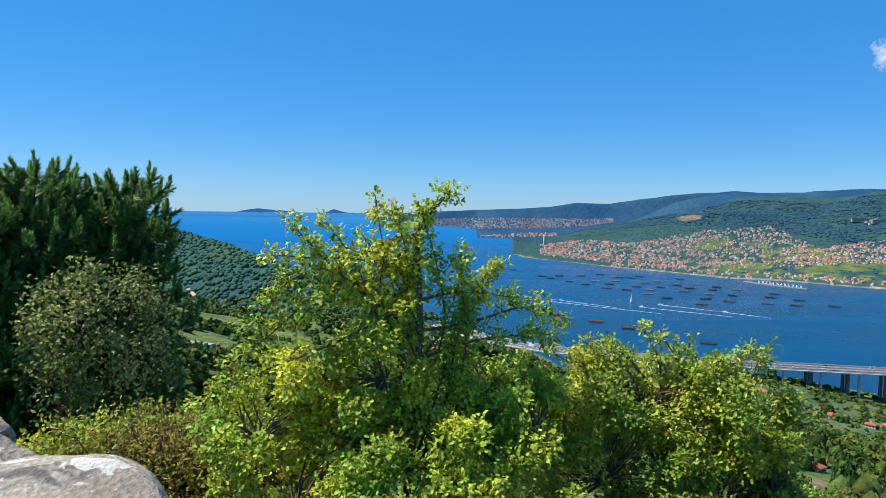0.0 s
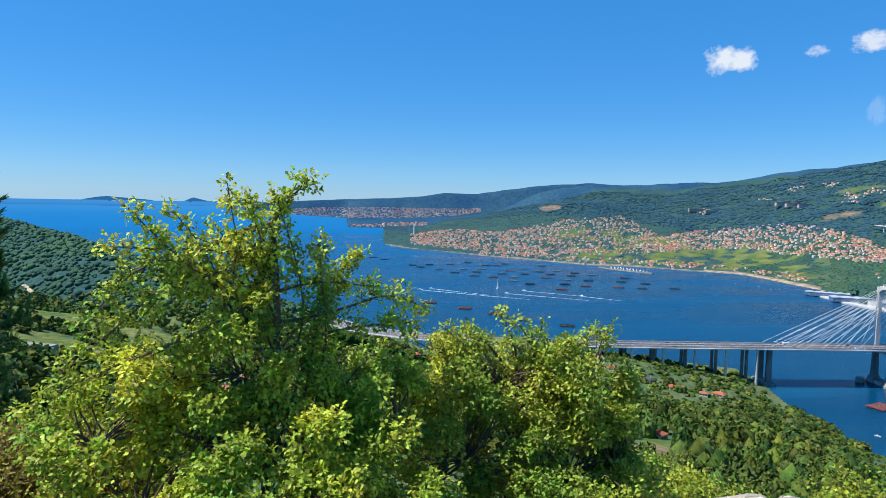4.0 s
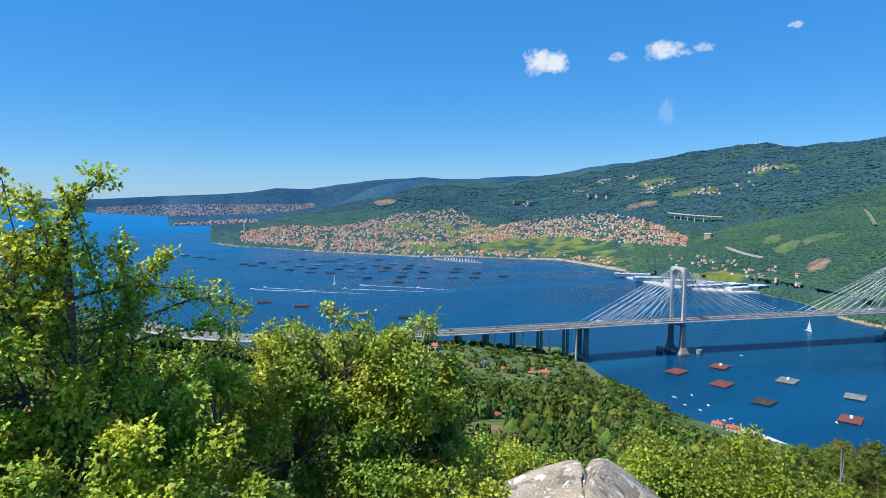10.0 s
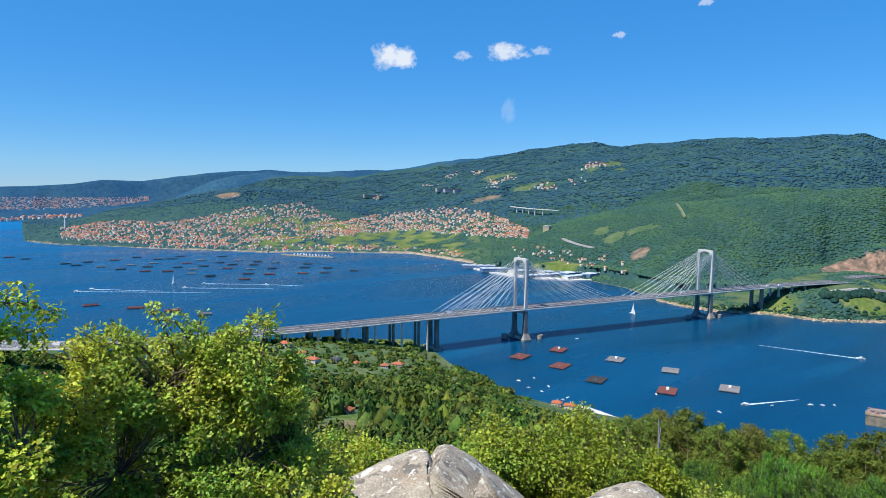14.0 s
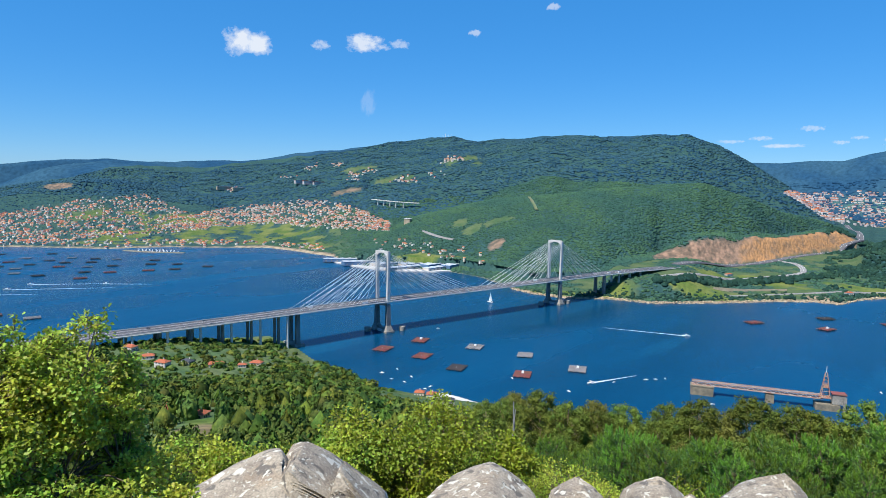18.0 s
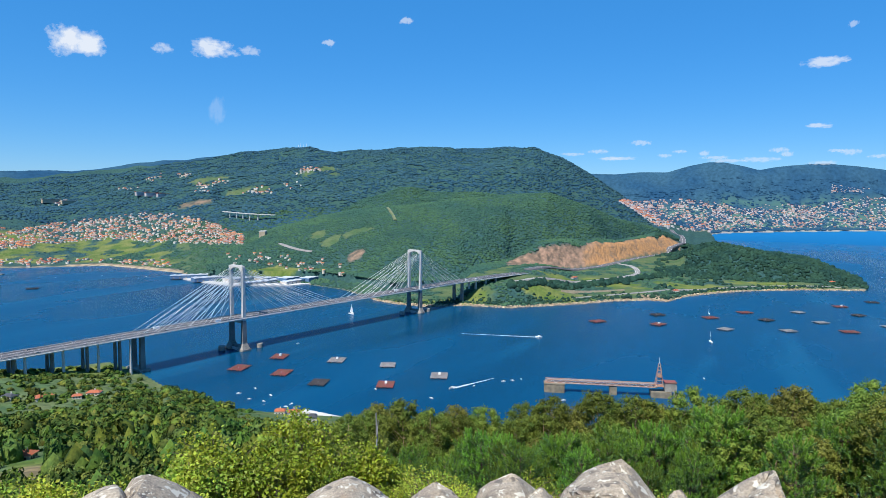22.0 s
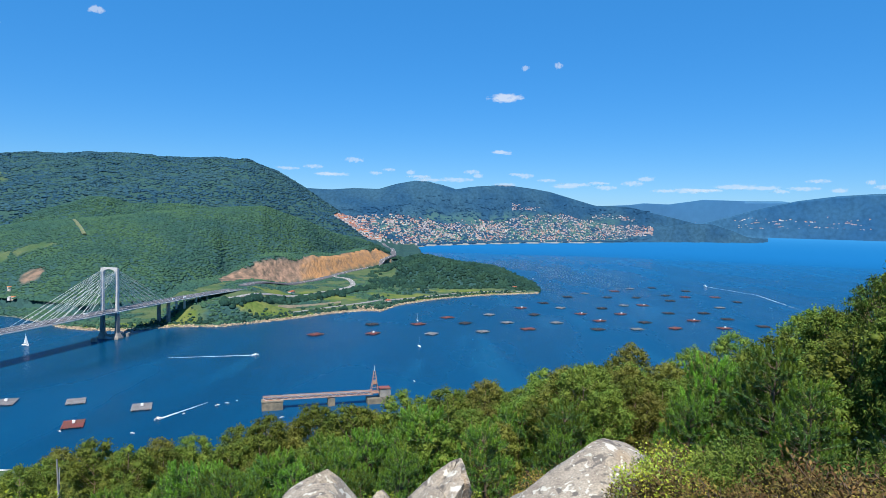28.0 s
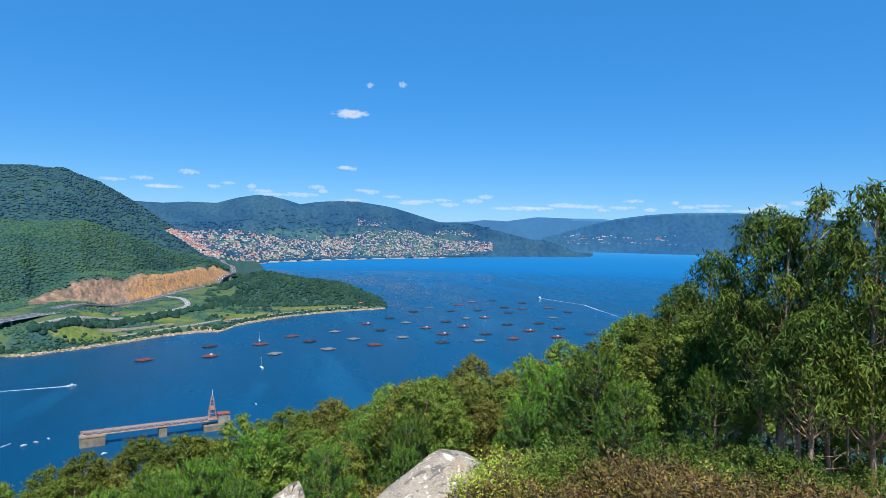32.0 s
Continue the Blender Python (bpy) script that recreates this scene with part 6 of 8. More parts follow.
    # a few conifers and dry saplings between them
    for k, (a, d, e) in enumerate(((117.2, 24.0, -9.6), (119.8, 21.0, -12.0), (127.0, 20.0, -10.5), (113.5, 26.0, -11.0))):
        ob = copy_thing(bpy.data.objects["young_pine"], Matrix.Identity(4))
        b = foot(a, d)
        sc = (spot_at(a, e, d)[2] - b[2]) / 4.6
        ob.matrix_basis = stand(ob, a, d, max(sc, 0.7), k * 1.3, 0.1)
    # undergrowth at their feet
    scrub = [shrub("gum_scrub", foot(126 + 4 * k, 22), 1.1, 1.9, 230 + k, (M_tallgum, M_gumleaf, M_tallgum)[k], "dense dark green scrub under the tall gums", 330, 8, 0.13, 0.055) for k in range(3)]
    for o in scrub:
        tagged(o, group="scrub under the gums")
    for k in range(34):
        az, d = r.uniform(112, 141), r.uniform(22, 31)
        ob = copy_thing(scrub[k % 3], Matrix.Identity(4))
        ob.matrix_basis = stand(ob, az, d, r.uniform(0.6, 1.15), r.rand() * 6.28)
    # heath and bramble between the rocks
    heath = [shrub("heath_bush", foot(-22 + 3 * k, 7.2), 0.5, 0.55, 200 + k, M_heath, "dry yellow-brown heath bush", 220, 8, 0.035, 0.016) for k in range(3)]
    green = [shrub("bramble_bush", foot(60 + 3 * k, 12.4), 0.55, 0.6, 210 + k, (M_yellowleaf, M_darkleaf, M_oakleaf)[k], "low green bramble bush among the rocks", 260, 9, 0.04, 0.026) for k in range(3)]
    for o in heath:
        tagged(o, group="heath bushes")
    for o in green:
        tagged(o, group="bramble bushes")
    dry = [shrub("dry_bracken", foot(118 + 4 * k, 13), 0.5, 0.6, 220 + k, M_bracken, "dry brown bracken and bramble", 200, 8, 0.06, 0.022) for k in range(2)]
    for o in dry:
        tagged(o, group="dry bracken")
    for k, (az, d, size) in enumerate(((107.4, 9.6, 0.9), (109.0, 9.8, 1.2), (110.6, 9.6, 1.1), (94.0, 10.2, 0.8), (109.6, 10.6, 1.4))):  # growth against the big boulder
        ob = copy_thing((dry[0], green[1], dry[1])[k % 3], Matrix.Identity(4))
        ob.matrix_basis = stand(ob, az, d, size, k * 1.3, 0.05)
    for k in range(150):
        if k >= 40 and k < 100 and k % 2:  # dark scrub at the foot of the gums
            ob = copy_thing(scrub[k % 3], Matrix.Identity(4))
            ob.matrix_basis = stand(ob, r.uniform(112, 141), r.uniform(9.5, 14), r.uniform(0.3, 0.55), r.rand() * 6.28)
            continue
        if k < 40:
            az, d, src = r.uniform(-27.5, -10), r.uniform(6.6, 9.4), heath[k % 3] if k % 3 else green[k % 2 * 2]
        elif k < 100:
            az = r.uniform(104, 140)
            d, src = r.uniform(8.2, 15 if az < 114 else 10.5), (dry[k % 2], dry[(k + 1) % 2], heath[k % 3])[k % 3]
        else:
            az, d, src = r.uniform(28, 108), r.uniform(12.4, 17), green[k % 3] if k % 4 else heath[k % 3]
        ob = copy_thing(src, Matrix.Identity(4))
        ob.matrix_basis = stand(ob, az, d, r.uniform(1.0, 1.7) if k < 40 else r.uniform(0.8, 1.5), r.rand() * 6.28, 0.1)


def boulder(name, az, d, top_el, w_az, depth, seed, label, tilt=0.0, flat=0.0, bottom=0.5, soft=False, ends=(0.7, 0.0, 0.7), curve=1.15):
    """A weathered granite boulder: a box of facets, worn, cracked and pitted. ends: how high it is at its left end, where across it the summit lies, how high at its right end."""
    r = np.random.RandomState(seed)
    w = d * radians(w_az) / 2 * 1.3
    top = ZC + (d + 0.35 * depth) * math.tan(radians(top_el))
    base = foot(az, d, bottom)
    h = top - base[2]
    bm = bmesh.new()
    bmesh.ops.create_icosphere(bm, subdivisions=5, radius=1.0)
    P = np.array([v.co[:] for v in bm.verts])
    P = np.sign(P) * np.abs(P) ** np.array((0.42, 0.6, 0.42))
    planes = [(unit(np.array(n)), o) for n, o in [((r.randn() * 0.2 + tilt, -0.35 + r.randn() * 0.15, 1), 0.9 - flat)] + [(r.randn(3) * np.array((1, 1, 0.55)), r.uniform(0.72, 1.05)) for _ in range(8 if soft else 18)]]
    for n, o in planes:
        over = P @ n - o
        P = P - np.where(over > 0, over * 0.995, 0)[:, None] * n
    X = P * 1.0
    f = np.array([noise.fractal(Vector(p * 1.7 + seed), 1.0, 2.0, 5) for p in P])
    g = np.array([noise.noise(Vector(p * 9.0 + seed * 3)) for p in P])
    crack = np.array([abs(noise.noise(Vector((p[0] * 1.1 + seed, p[1] * 1.1, p[2] * 2.4)))) for p in P])
    X *= (1 + f * 0.045 + g * 0.012 - np.where(crack < 0.045, (0.045 - crack) * 3.0, 0))[:, None]
    mn, mx = X.min(0), X.max(0)
    X = (X - (mn + mx) / 2) / ((mx - mn) / 2)
    side = np.where(X[:, 0] < ends[1], (ends[1] - X[:, 0]) / (1 + ends[1]), (X[:, 0] - ends[1]) / (1 - ends[1]))
    lean = 1 - (1 - np.where(X[:, 0] < ends[1], ends[0], ends[2])) * side ** curve
    X[:, 2] = (X[:, 2] + 1) * lean - 1
    X[:, 2] = (X[:, 2] + 1) * 2 / (X[:, 2].max() + 1) - 1
    for v, p in zip(bm.verts, X):
        v.co = (p[0] * w, p[1] * depth / 2, (p[2] + 1) * h / 2)
    ob = part(name, bm, M_granite, None, smooth=True)
    ob.data.set_sharp_from_angle(angle=radians(40 if soft else 24))
    ob.matrix_world = Matrix.Translation(Vector(base)) @ Matrix.Rotation(-radians(az), 4, "Z")
    return tagged(ob, label, "rock", group="granite boulders")


def build_dead_trunk():
    b = foot(59.0, 44)
    top = spot_at(59.0, -18.6, 44)
    r = np.random.RandomState(3)
    ob = empty("dead_tree", tuple(b), label="bare pale dead tree trunk standing on the slope", category="tree")
    me = tubes_mesh("trunk", [(bend(b, top, r, 8, 0.01), 0.12, 0.05), (bend(b + (top - b) * 0.7, top + np.array((0.8, 0.3, -0.8)), r, 4, 0.05), 0.05, 0.02)], M_greywood)
    me.transform(Matrix.Translation(-Vector(b)))
    part("trunk", me, None, ob)


def build_rocks():
    grey = "rough grey granite boulder with pale lichen patches"
    for a, d, e, w, dep, seed, tilt, soft, ends in ((33.6, 10.0, -21.3, 10.0, 2.0, 1, 0.0, True, (0.35, 0.8, 0.8)), (41.2, 10.2, -20.8, 7.6, 1.9, 2, 0.1, False, (0.8, -0.35, 0.45)), (45.6, 9.6, -22.3, 6.0, 1.4, 4, 0.2, False, (0.9, -0.6, 0.3)),
                                                   (54.4, 10.2, -22.8, 11.6, 1.9, 3, 0.0, True, (0.3, 0.35, 0.55)), (65.0, 10.6, -23.1, 5.6, 1.2, 6, 0.2, False, (0.7, -0.1, 0.5)), (70.9, 10.8, -22.6, 6.0, 1.4, 7, -0.1, True, (0.6, 0.1, 0.6)), (61.9, 9.7, -25.2, 4.6, 1.0, 5, 0.1, True, (0.6, 0.2, 0.7)),
                                                   (80.0, 10.2, -20.8, 7.6, 1.7, 8, 0.15, False, (0.7, 0.1, 0.45)), (85.0, 10.4, -22.3, 3.0, 0.9, 9, 0.0, False, (0.7, 0.0, 0.7)), (88.3, 10.0, -19.9, 7.4, 1.2, 10, 0.0, True, (0.15, 0.82, 0.9)), (73.2, 10.3, -23.4, 4.4, 1.1, 15, 0.0, False, (0.5, 0.2, 0.6)),
                                                   (102.2, 10.6, -17.1, 11.4, 2.4, 12, 0.0, True, (0.3, 0.25, 0.8)), (93.2, 9.8, -24.0, 3.6, 1.0, 13, 0.0, False, (0.6, 0.0, 0.6)), (29.5, 9.7, -24.6, 5.0, 1.2, 14, -0.2, False, (0.5, 0.2, 0.7))):
        boulder("granite_boulder", a, d, e, w, dep, seed, grey, tilt, 0.0, soft=soft, ends=ends)
    for a, d, e, w, dep, seed, ends in ((-30.0, 4.0, -17.0, 16.5, 1.6, 31, (0.97, 0.3, 0.85)), (-34.6, 5.3, -16.0, 11.0, 0.8, 32, (1.0, -0.4, 0.85)), (-35.0, 6.2, -14.7, 9.0, 0.8, 33, (1.0, -0.4, 0.85)), (-37.0, 7.0, -13.2, 8.0, 1.0, 35, (1.0, -0.4, 0.9))):
        boulder("granite_boulder", a, d, e, w, dep, seed, "smooth weathered grey granite slab with a dark underside", 0.0, 0.2, soft=True, ends=ends, curve=3.0)


build_rocks()
build_dead_trunk()
build_near_oaks()
build_near_growth()

# ---- towns, rafts, boats and works round the bay ----
SWEEP = np.concatenate((np.arange(20, 1000, 4.0), np.arange(1000, 4200, 8.0), np.arange(4200, 12000, 30.0), np.arange(12000, 28000, 100.0)))


def hit_land(az, el, start=0.0):
    """Where the sight line at az, el first meets the land, farther than start metres."""
    d = SWEEP[SWEEP > start]
    h = terrain(np.full(len(d), float(az)), d)[0]
    over = np.nonzero((h >= ZC + d * math.tan(radians(el))) & (h > 0.5))[0]
    if len(over) == 0:
        return None
    i = over[0]
    return d[i], h[i]


def house_batch(name, places, sizes, label, far=False, seed=1, roofs=0.72):
    """Many small gabled houses joined into one mesh; places are (x, y, z)."""
    r = np.random.RandomState(seed)
    n = len(places)
    P = np.asarray(places, dtype=float)
    w, l, h = sizes[:, 0] / 2, sizes[:, 1] / 2, sizes[:, 2]
    turn = r.choice((0.2, 1.77, 0.5, 2.1, 1.2), n) + r.randn(n) * 0.25
    gable = np.where(r.rand(n) < roofs, w * 0.55, 0.25)
    c, s = np.cos(turn), np.sin(turn)

    def row(x, y, z):
        return np.stack((P[:, 0] + x * c - y * s, P[:, 1] + x * s + y * c, P[:, 2] + z), -1)
    z0 = np.full(n, -5.0)
    body = [row(-w, -l, z0), row(w, -l, z0), row(w, l, z0), row(-w, l, z0), row(-w, -l, h), row(w, -l, h), row(w, l, h), row(-w, l, h), row(0 * w, -l, h + gable * 0.98), row(0 * w, l, h + gable * 0.98)]
    o = 0.5
    roof = [row(-w - o, -l - o, h - o * 0.4), row(w + o, -l - o, h - o * 0.4), row(w + o, l + o, h - o * 0.4), row(-w - o, l + o, h - o * 0.4), row(0 * w, -l - o, h + gable + 0.15), row(0 * w, l + o, h + gable + 0.15)]
    V = squash(np.stack(body + roof, 1)).reshape(-1, 3)
    tri = np.array(((0, 1, 5), (0, 5, 4), (1, 2, 6), (1, 6, 5), (2, 3, 7), (2, 7, 6), (3, 0, 4), (3, 4, 7), (4, 5, 8), (6, 7, 9), (11, 12, 15), (11, 15, 14), (13, 10, 14), (13, 14, 15), (10, 11, 14), (12, 13, 15)))
    F = (tri[None] + (np.arange(n) * 16)[:, None, None]).reshape(-1, 3)
    flat = (gable < 0.3)[:, None]
    idx = np.where(flat, 0, np.array([0] * 10 + [1] * 6)[None]).ravel()
    return tagged(new(name, mesh_of(name, V, F, (M_farwall if far else M_wall, M_tile), index=idx)), label, "houses", kind="stuff")


def sow(n, outline, seed, start=0.0, dens=None):
    """Places on the land seen inside an outline of (azimuth, low elevation, high elevation) stops."""
    r = np.random.RandomState(seed)
    o = np.asarray(outline, dtype=float)
    a = r.uniform(o[0, 0], o[-1, 0], n * 3)
    e = r.uniform(0, 1, n * 3)
    lo, hi = np.interp(a, o[:, 0], o[:, 1]), np.interp(a, o[:, 0], o[:, 2])
    e = lo + (hi - lo) * e
    if dens is not None:
        keep = fbm(a * 10.0, e * 40.0, 9.0, seed) * 2 + dens > r.uniform(-0.5, 0.5, n * 3)
        a, e = a[keep], e[keep]
    a, e = a[:n], e[:n]
    d = SWEEP[::2]
    d = d[(d > start) & (d < (28000 if start > 10000 else 12000 if start > 3000 else 4600))]
    A, D = np.meshgrid(a, d, indexing="ij")
    h = terrain(A, D)[0]
    over = (h >= ZC + D * np.tan(np.radians(e))[:, None]) & (h > 0.5)
    ok, i = over.any(1), over.argmax(1)
    a, d, h = a[ok], d[i[ok]], h[np.nonzero(ok)[0], i[ok]]
    return np.stack((d * np.sin(np.radians(a)), d * np.cos(np.radians(a)), h), -1)


def build_towns():
    r = np.random.RandomState(5)

    def sizes(n, big=1.0):
        return np.stack((r.uniform(5.5, 10, n), r.uniform(6.5, 14, n), r.uniform(4, 8, n)), -1) * big
    # the village across the bay and its shore row
    p = sow(1950, ((8.8, -3.9, -3.0), (12.6, -4.3, -2.55), (16.6, -4.6, -2.7), (19.6, -4.8, -2.15), (22.7, -4.6, -1.45), (27.2, -4.3, -1.05), (29.3, -4.2, -1.9), (31.0, -4.0, -2.9)), 61, 2300, 0.18)
    house_batch("village_houses", p, sizes(len(p), 0.74), "crowded white and cream village houses with orange tile roofs across the bay", seed=2)
    p = sow(1250, ((31.0, -4.0, -2.6), (34.7, -3.6, -1.9), (37.2, -3.4, -1.7), (39.6, -3.7, -1.3), (42.3, -3.8, -1.45), (45.1, -4.0, -2.2), (47.5, -4.0, -3.3)), 62, 2000, 0.08)
    house_batch("hillside_houses", p, sizes(len(p), 0.78), "scattered cream houses with orange tile roofs above green fields", seed=3)
    p = sow(210, ((15, -4.75, -4.5), (20, -5.0, -4.6), (26, -5.3, -4.75), (31, -5.2, -4.8), (37, -5.3, -5.0), (42, -6.0, -5.3)), 63, 1950)
    house_batch("waterfront_houses", p, sizes(len(p), 0.8), "row of white waterfront houses along the beach", seed=4)
    p = sow(48, ((46, -5.6, -4.9), (50, -6.0, -4.8), (55, -6.9, -5.6), (57.5, -7.2, -6.3)), 64, 1650, 0.0)
    house_batch("quarry_houses", p, sizes(len(p), 0.7), "small houses with red roofs behind the harbour sheds", seed=5)
    # hamlets high on the mountain
    spots = []
    for a, e, k in ((40.4, 1.4, 12), (42.7, 1.75, 10), (44.1, 1.0, 14), (45.8, 1.35, 9), (38.6, 0.6, 7), (52.6, 2.45, 16), (53.6, 2.55, 14), (48.4, 0.55, 10), (45.0, 0.7, 8), (49.5, 0.5, 8), (51.7, 1.1, 6), (34.0, -0.45, 10)):
        for _ in range(k):
            g = hit_land(a + r.randn() * 0.45, e + r.randn() * 0.08, 2600)
            if g:
                x, y, _z = polar(a + r.randn() * 0.45, g[0])
                spots.append((x, y, float(ground_at(x, y)[0])))
    house_batch("mountain_hamlets", np.array(spots), sizes(len(spots), 0.95), "pale houses of small hamlets scattered on the mountain", seed=6)
    # far towns
    p = sow(1700, ((-2.2, -1.35, -0.95), (1, -1.6, -0.75), (3.4, -1.7, -0.72), (8, -1.6, -0.7), (12.6, -1.35, -0.7), (15, -0.95, -0.6)), 65, 4200)
    house_batch("far_town_houses", p, sizes(len(p), 1.05), "pale pinkish buildings of a distant town beyond the headland", True, 7, 0.6)
    p = sow(120, ((3.5, -2.5, -2.38), (6.8, -2.4, -2.1), (10.5, -2.2, -1.95)), 66, 4200)
    house_batch("spit_houses", p, sizes(len(p), 1.5), "low buildings on a distant spit of land", True, 8)
    p = sow(3300, ((80.4, -0.6, 0.05), (82, -1.4, 0.0), (84, -2.4, 0.25), (87.4, -2.4, 0.1), (90.2, -2.2, -0.6), (92.8, -2.1, -0.1), (95.2, -1.95, -0.3), (97.3, -1.9, 0.35), (100.7, -1.85, 0.5), (102.5, -1.8, 0.1), (105.2, -1.5, -0.35), (108.3, -1.1, -0.3)), 67, 3300, 0.12)
    house_batch("inlet_town_houses", p, sizes(len(p), 1.3), "pale houses of the town at the head of the inlet", True, 9, 0.55)
    p = sow(90, ((96.2, 0.9, 1.4), (98.6, 0.8, 1.05)), 68, 5500)
    if len(p):
        house_batch("upper_hamlet_houses", p, sizes(len(p), 1.1), "pale houses of a hamlet under the far ridge", True, 10, 0.4)


def build_far_villages():
    r = np.random.RandomState(15)
    for lo, hi, n, start, seed, size in ((102.8, 106.8, 60, 7500, 71, 1.6), (114.6, 124, 150, 13000, 72, 2.4), (106, 113, 60, 20000, 73, 4.0)):
        p = sow(n, ((lo, -0.3 if start > 10000 else 0.2, 0.3 if start > 10000 else 0.55), (hi, -0.3 if start > 10000 else 0.1, 0.4)), seed, start, 0.0)
        if len(p):
            house_batch("far_village_houses", p, np.stack((r.uniform(6, 10, len(p)), r.uniform(7, 14, len(p)), r.uniform(4, 7, len(p))), -1) * size, "pale specks of far village houses under the blue hills", True, seed, 0.4)


def house(az, el, w, l, h, turn, label, roof=None, storeys=1):
    g = hit_land(az, el, 200)
    if g is None:
        return
    x, y, _ = polar(az, g[0])
    ob = empty("house", (x, y, float(ground_at(x, y)[0])), turn, label=label, category="house", group="houses on the near bank")
    part("wall", boxes((-w / 2, w / 2, -l / 2, l / 2, -4, h)), M_wall, ob)
    bm = bmesh.new()
    o, rise = 0.6, w * 0.24
    vs = [bm.verts.new(p) for p in ((-w / 2 - o, -l / 2 - o, h - 0.15), (w / 2 + o, -l / 2 - o, h - 0.15), (w / 2 + o, l / 2 + o, h - 0.15), (-w / 2 - o, l / 2 + o, h - 0.15), (0, -l / 2 + w * 0.3, h + rise), (0, l / 2 - w * 0.3, h + rise))]
    for f in ((0, 1, 4), (1, 2, 5, 4), (2, 3, 5), (3, 0, 4, 5), (3, 2, 1, 0)):
        bm.faces.new([vs[i] for i in f])
    part("roof", bm, roof or M_tile, ob, "terracotta tile roof" if roof is None else "dark slate roof")
    part("chimney", boxes((w * 0.18, w * 0.18 + 0.7, -0.4, 0.5, h, h + rise + 0.9)), M_wall, ob)
    for k in range(storeys):
        for sx in (-1, 1):
            for yy in (-l * 0.28, l * 0.02, l * 0.3):
                x0 = sx * (w / 2 + 0.02)
                part("window", boxes((x0 - 0.06, x0 + 0.06, yy - 0.6, yy + 0.6, 1.0 + 2.9 * k, 2.3 + 2.9 * k)), M_glass, ob)
    for sy in (-1, 1):
        for xx in (-w * 0.25, w * 0.25):
            y0 = sy * (l / 2 + 0.02)
            part("window", boxes((xx - 0.6, xx + 0.6, y0 - 0.06, y0 + 0.06, 1.0, 2.3)), M_glass, ob)
    part("door", boxes((-0.5, 0.5, -l / 2 - 0.08, -l / 2 + 0.02, 0, 2.1)), M_darkwood, ob)


def build_houses():
    white, cream, shed = "white-walled house with a terracotta tile roof", "low cream house with a terracotta tile roof among trees", "long low farm building with an orange tile roof"
    for a, e, w, l, h, t, lb, roof, st in ((28.2, -15.1, 9, 13, 5.6, 20, white, None, 2), (32.4, -15.35, 9, 15, 3.4, 70, cream, None, 1), (35.8, -15.5, 8, 12, 3.2, 30, cream, None, 1), (27.4, -18.8, 8, 17, 3.2, 60, shed, None, 1), (28.7, -18.6, 7, 9, 3.4, 20, cream, None, 1),
                                          (31.7, -13.0, 8, 10, 5.5, 40, white, None, 2), (25.8, -13.5, 9, 13, 4.5, 15, cream, None, 1), (27.1, -14.3, 8, 12, 3.4, 60, shed, None, 1), (30.2, -15.0, 8, 11, 3.2, 10, "low house with a dark slate roof in a garden", M_slate, 1),
                                          (34.6, -15.6, 6, 8, 3.0, 50, cream, None, 1), (48.6, -18.0, 8, 11, 4.2, 35, cream, None, 1), (50.4, -18.5, 8, 10, 4.0, 30, white, None, 1), (51.6, -18.7, 8, 12, 4.6, 35, white, None, 2), (53.0, -19.3, 9, 11, 4.6, 40, "white house with a dark slate roof by the jetty", M_slate, 2),
                                          (52.6, -19.9, 6, 7, 3.0, 10, cream, None, 1), (54.0, -21.4, 7, 9, 3.2, 55, "small house with a weathered red roof beside a yard", None, 1), (-9.7, -16.0, 9, 13, 4.2, 30, white, None, 1), (-6.1, -15.9, 8, 11, 4.0, 60, cream, None, 1),
                                          (-0.5, -12.8, 9, 12, 5.4, 20, white, None, 2), (7.2, -14.4, 8, 12, 4.2, 45, cream, None, 1), (-7.4, -16.6, 7, 9, 3.4, 80, cream, None, 1), (-17.5, -8.9, 12, 20, 4.2, 60, shed, None, 1), (-18.6, -8.0, 9, 13, 4.0, 20, "house with a dark slate roof in the wooded valley", M_slate, 1),
                                          (-2.4, -12.9, 8, 11, 4.5, 70, white, None, 1), (9.5, -14.0, 8, 10, 4.2, 10, white, None, 1), (24.3, -13.2, 9, 12, 4.4, 25, white, None, 1), (76.7, -6.85, 9, 20, 5.0, 70, "white roadside building with a red roof near the slip road", None, 1), (85.2, -7.6, 10, 14, 5.0, 40, "pale boathouse on the shore of the peninsula", None, 1), (96.6, -6.1, 9, 14, 5.0, 10, white, None, 2), (31.0, -19.4, 7, 9, 3.2, 25, cream, None, 1)):
        house(a, e, w, l, h, t, lb, roof, st)


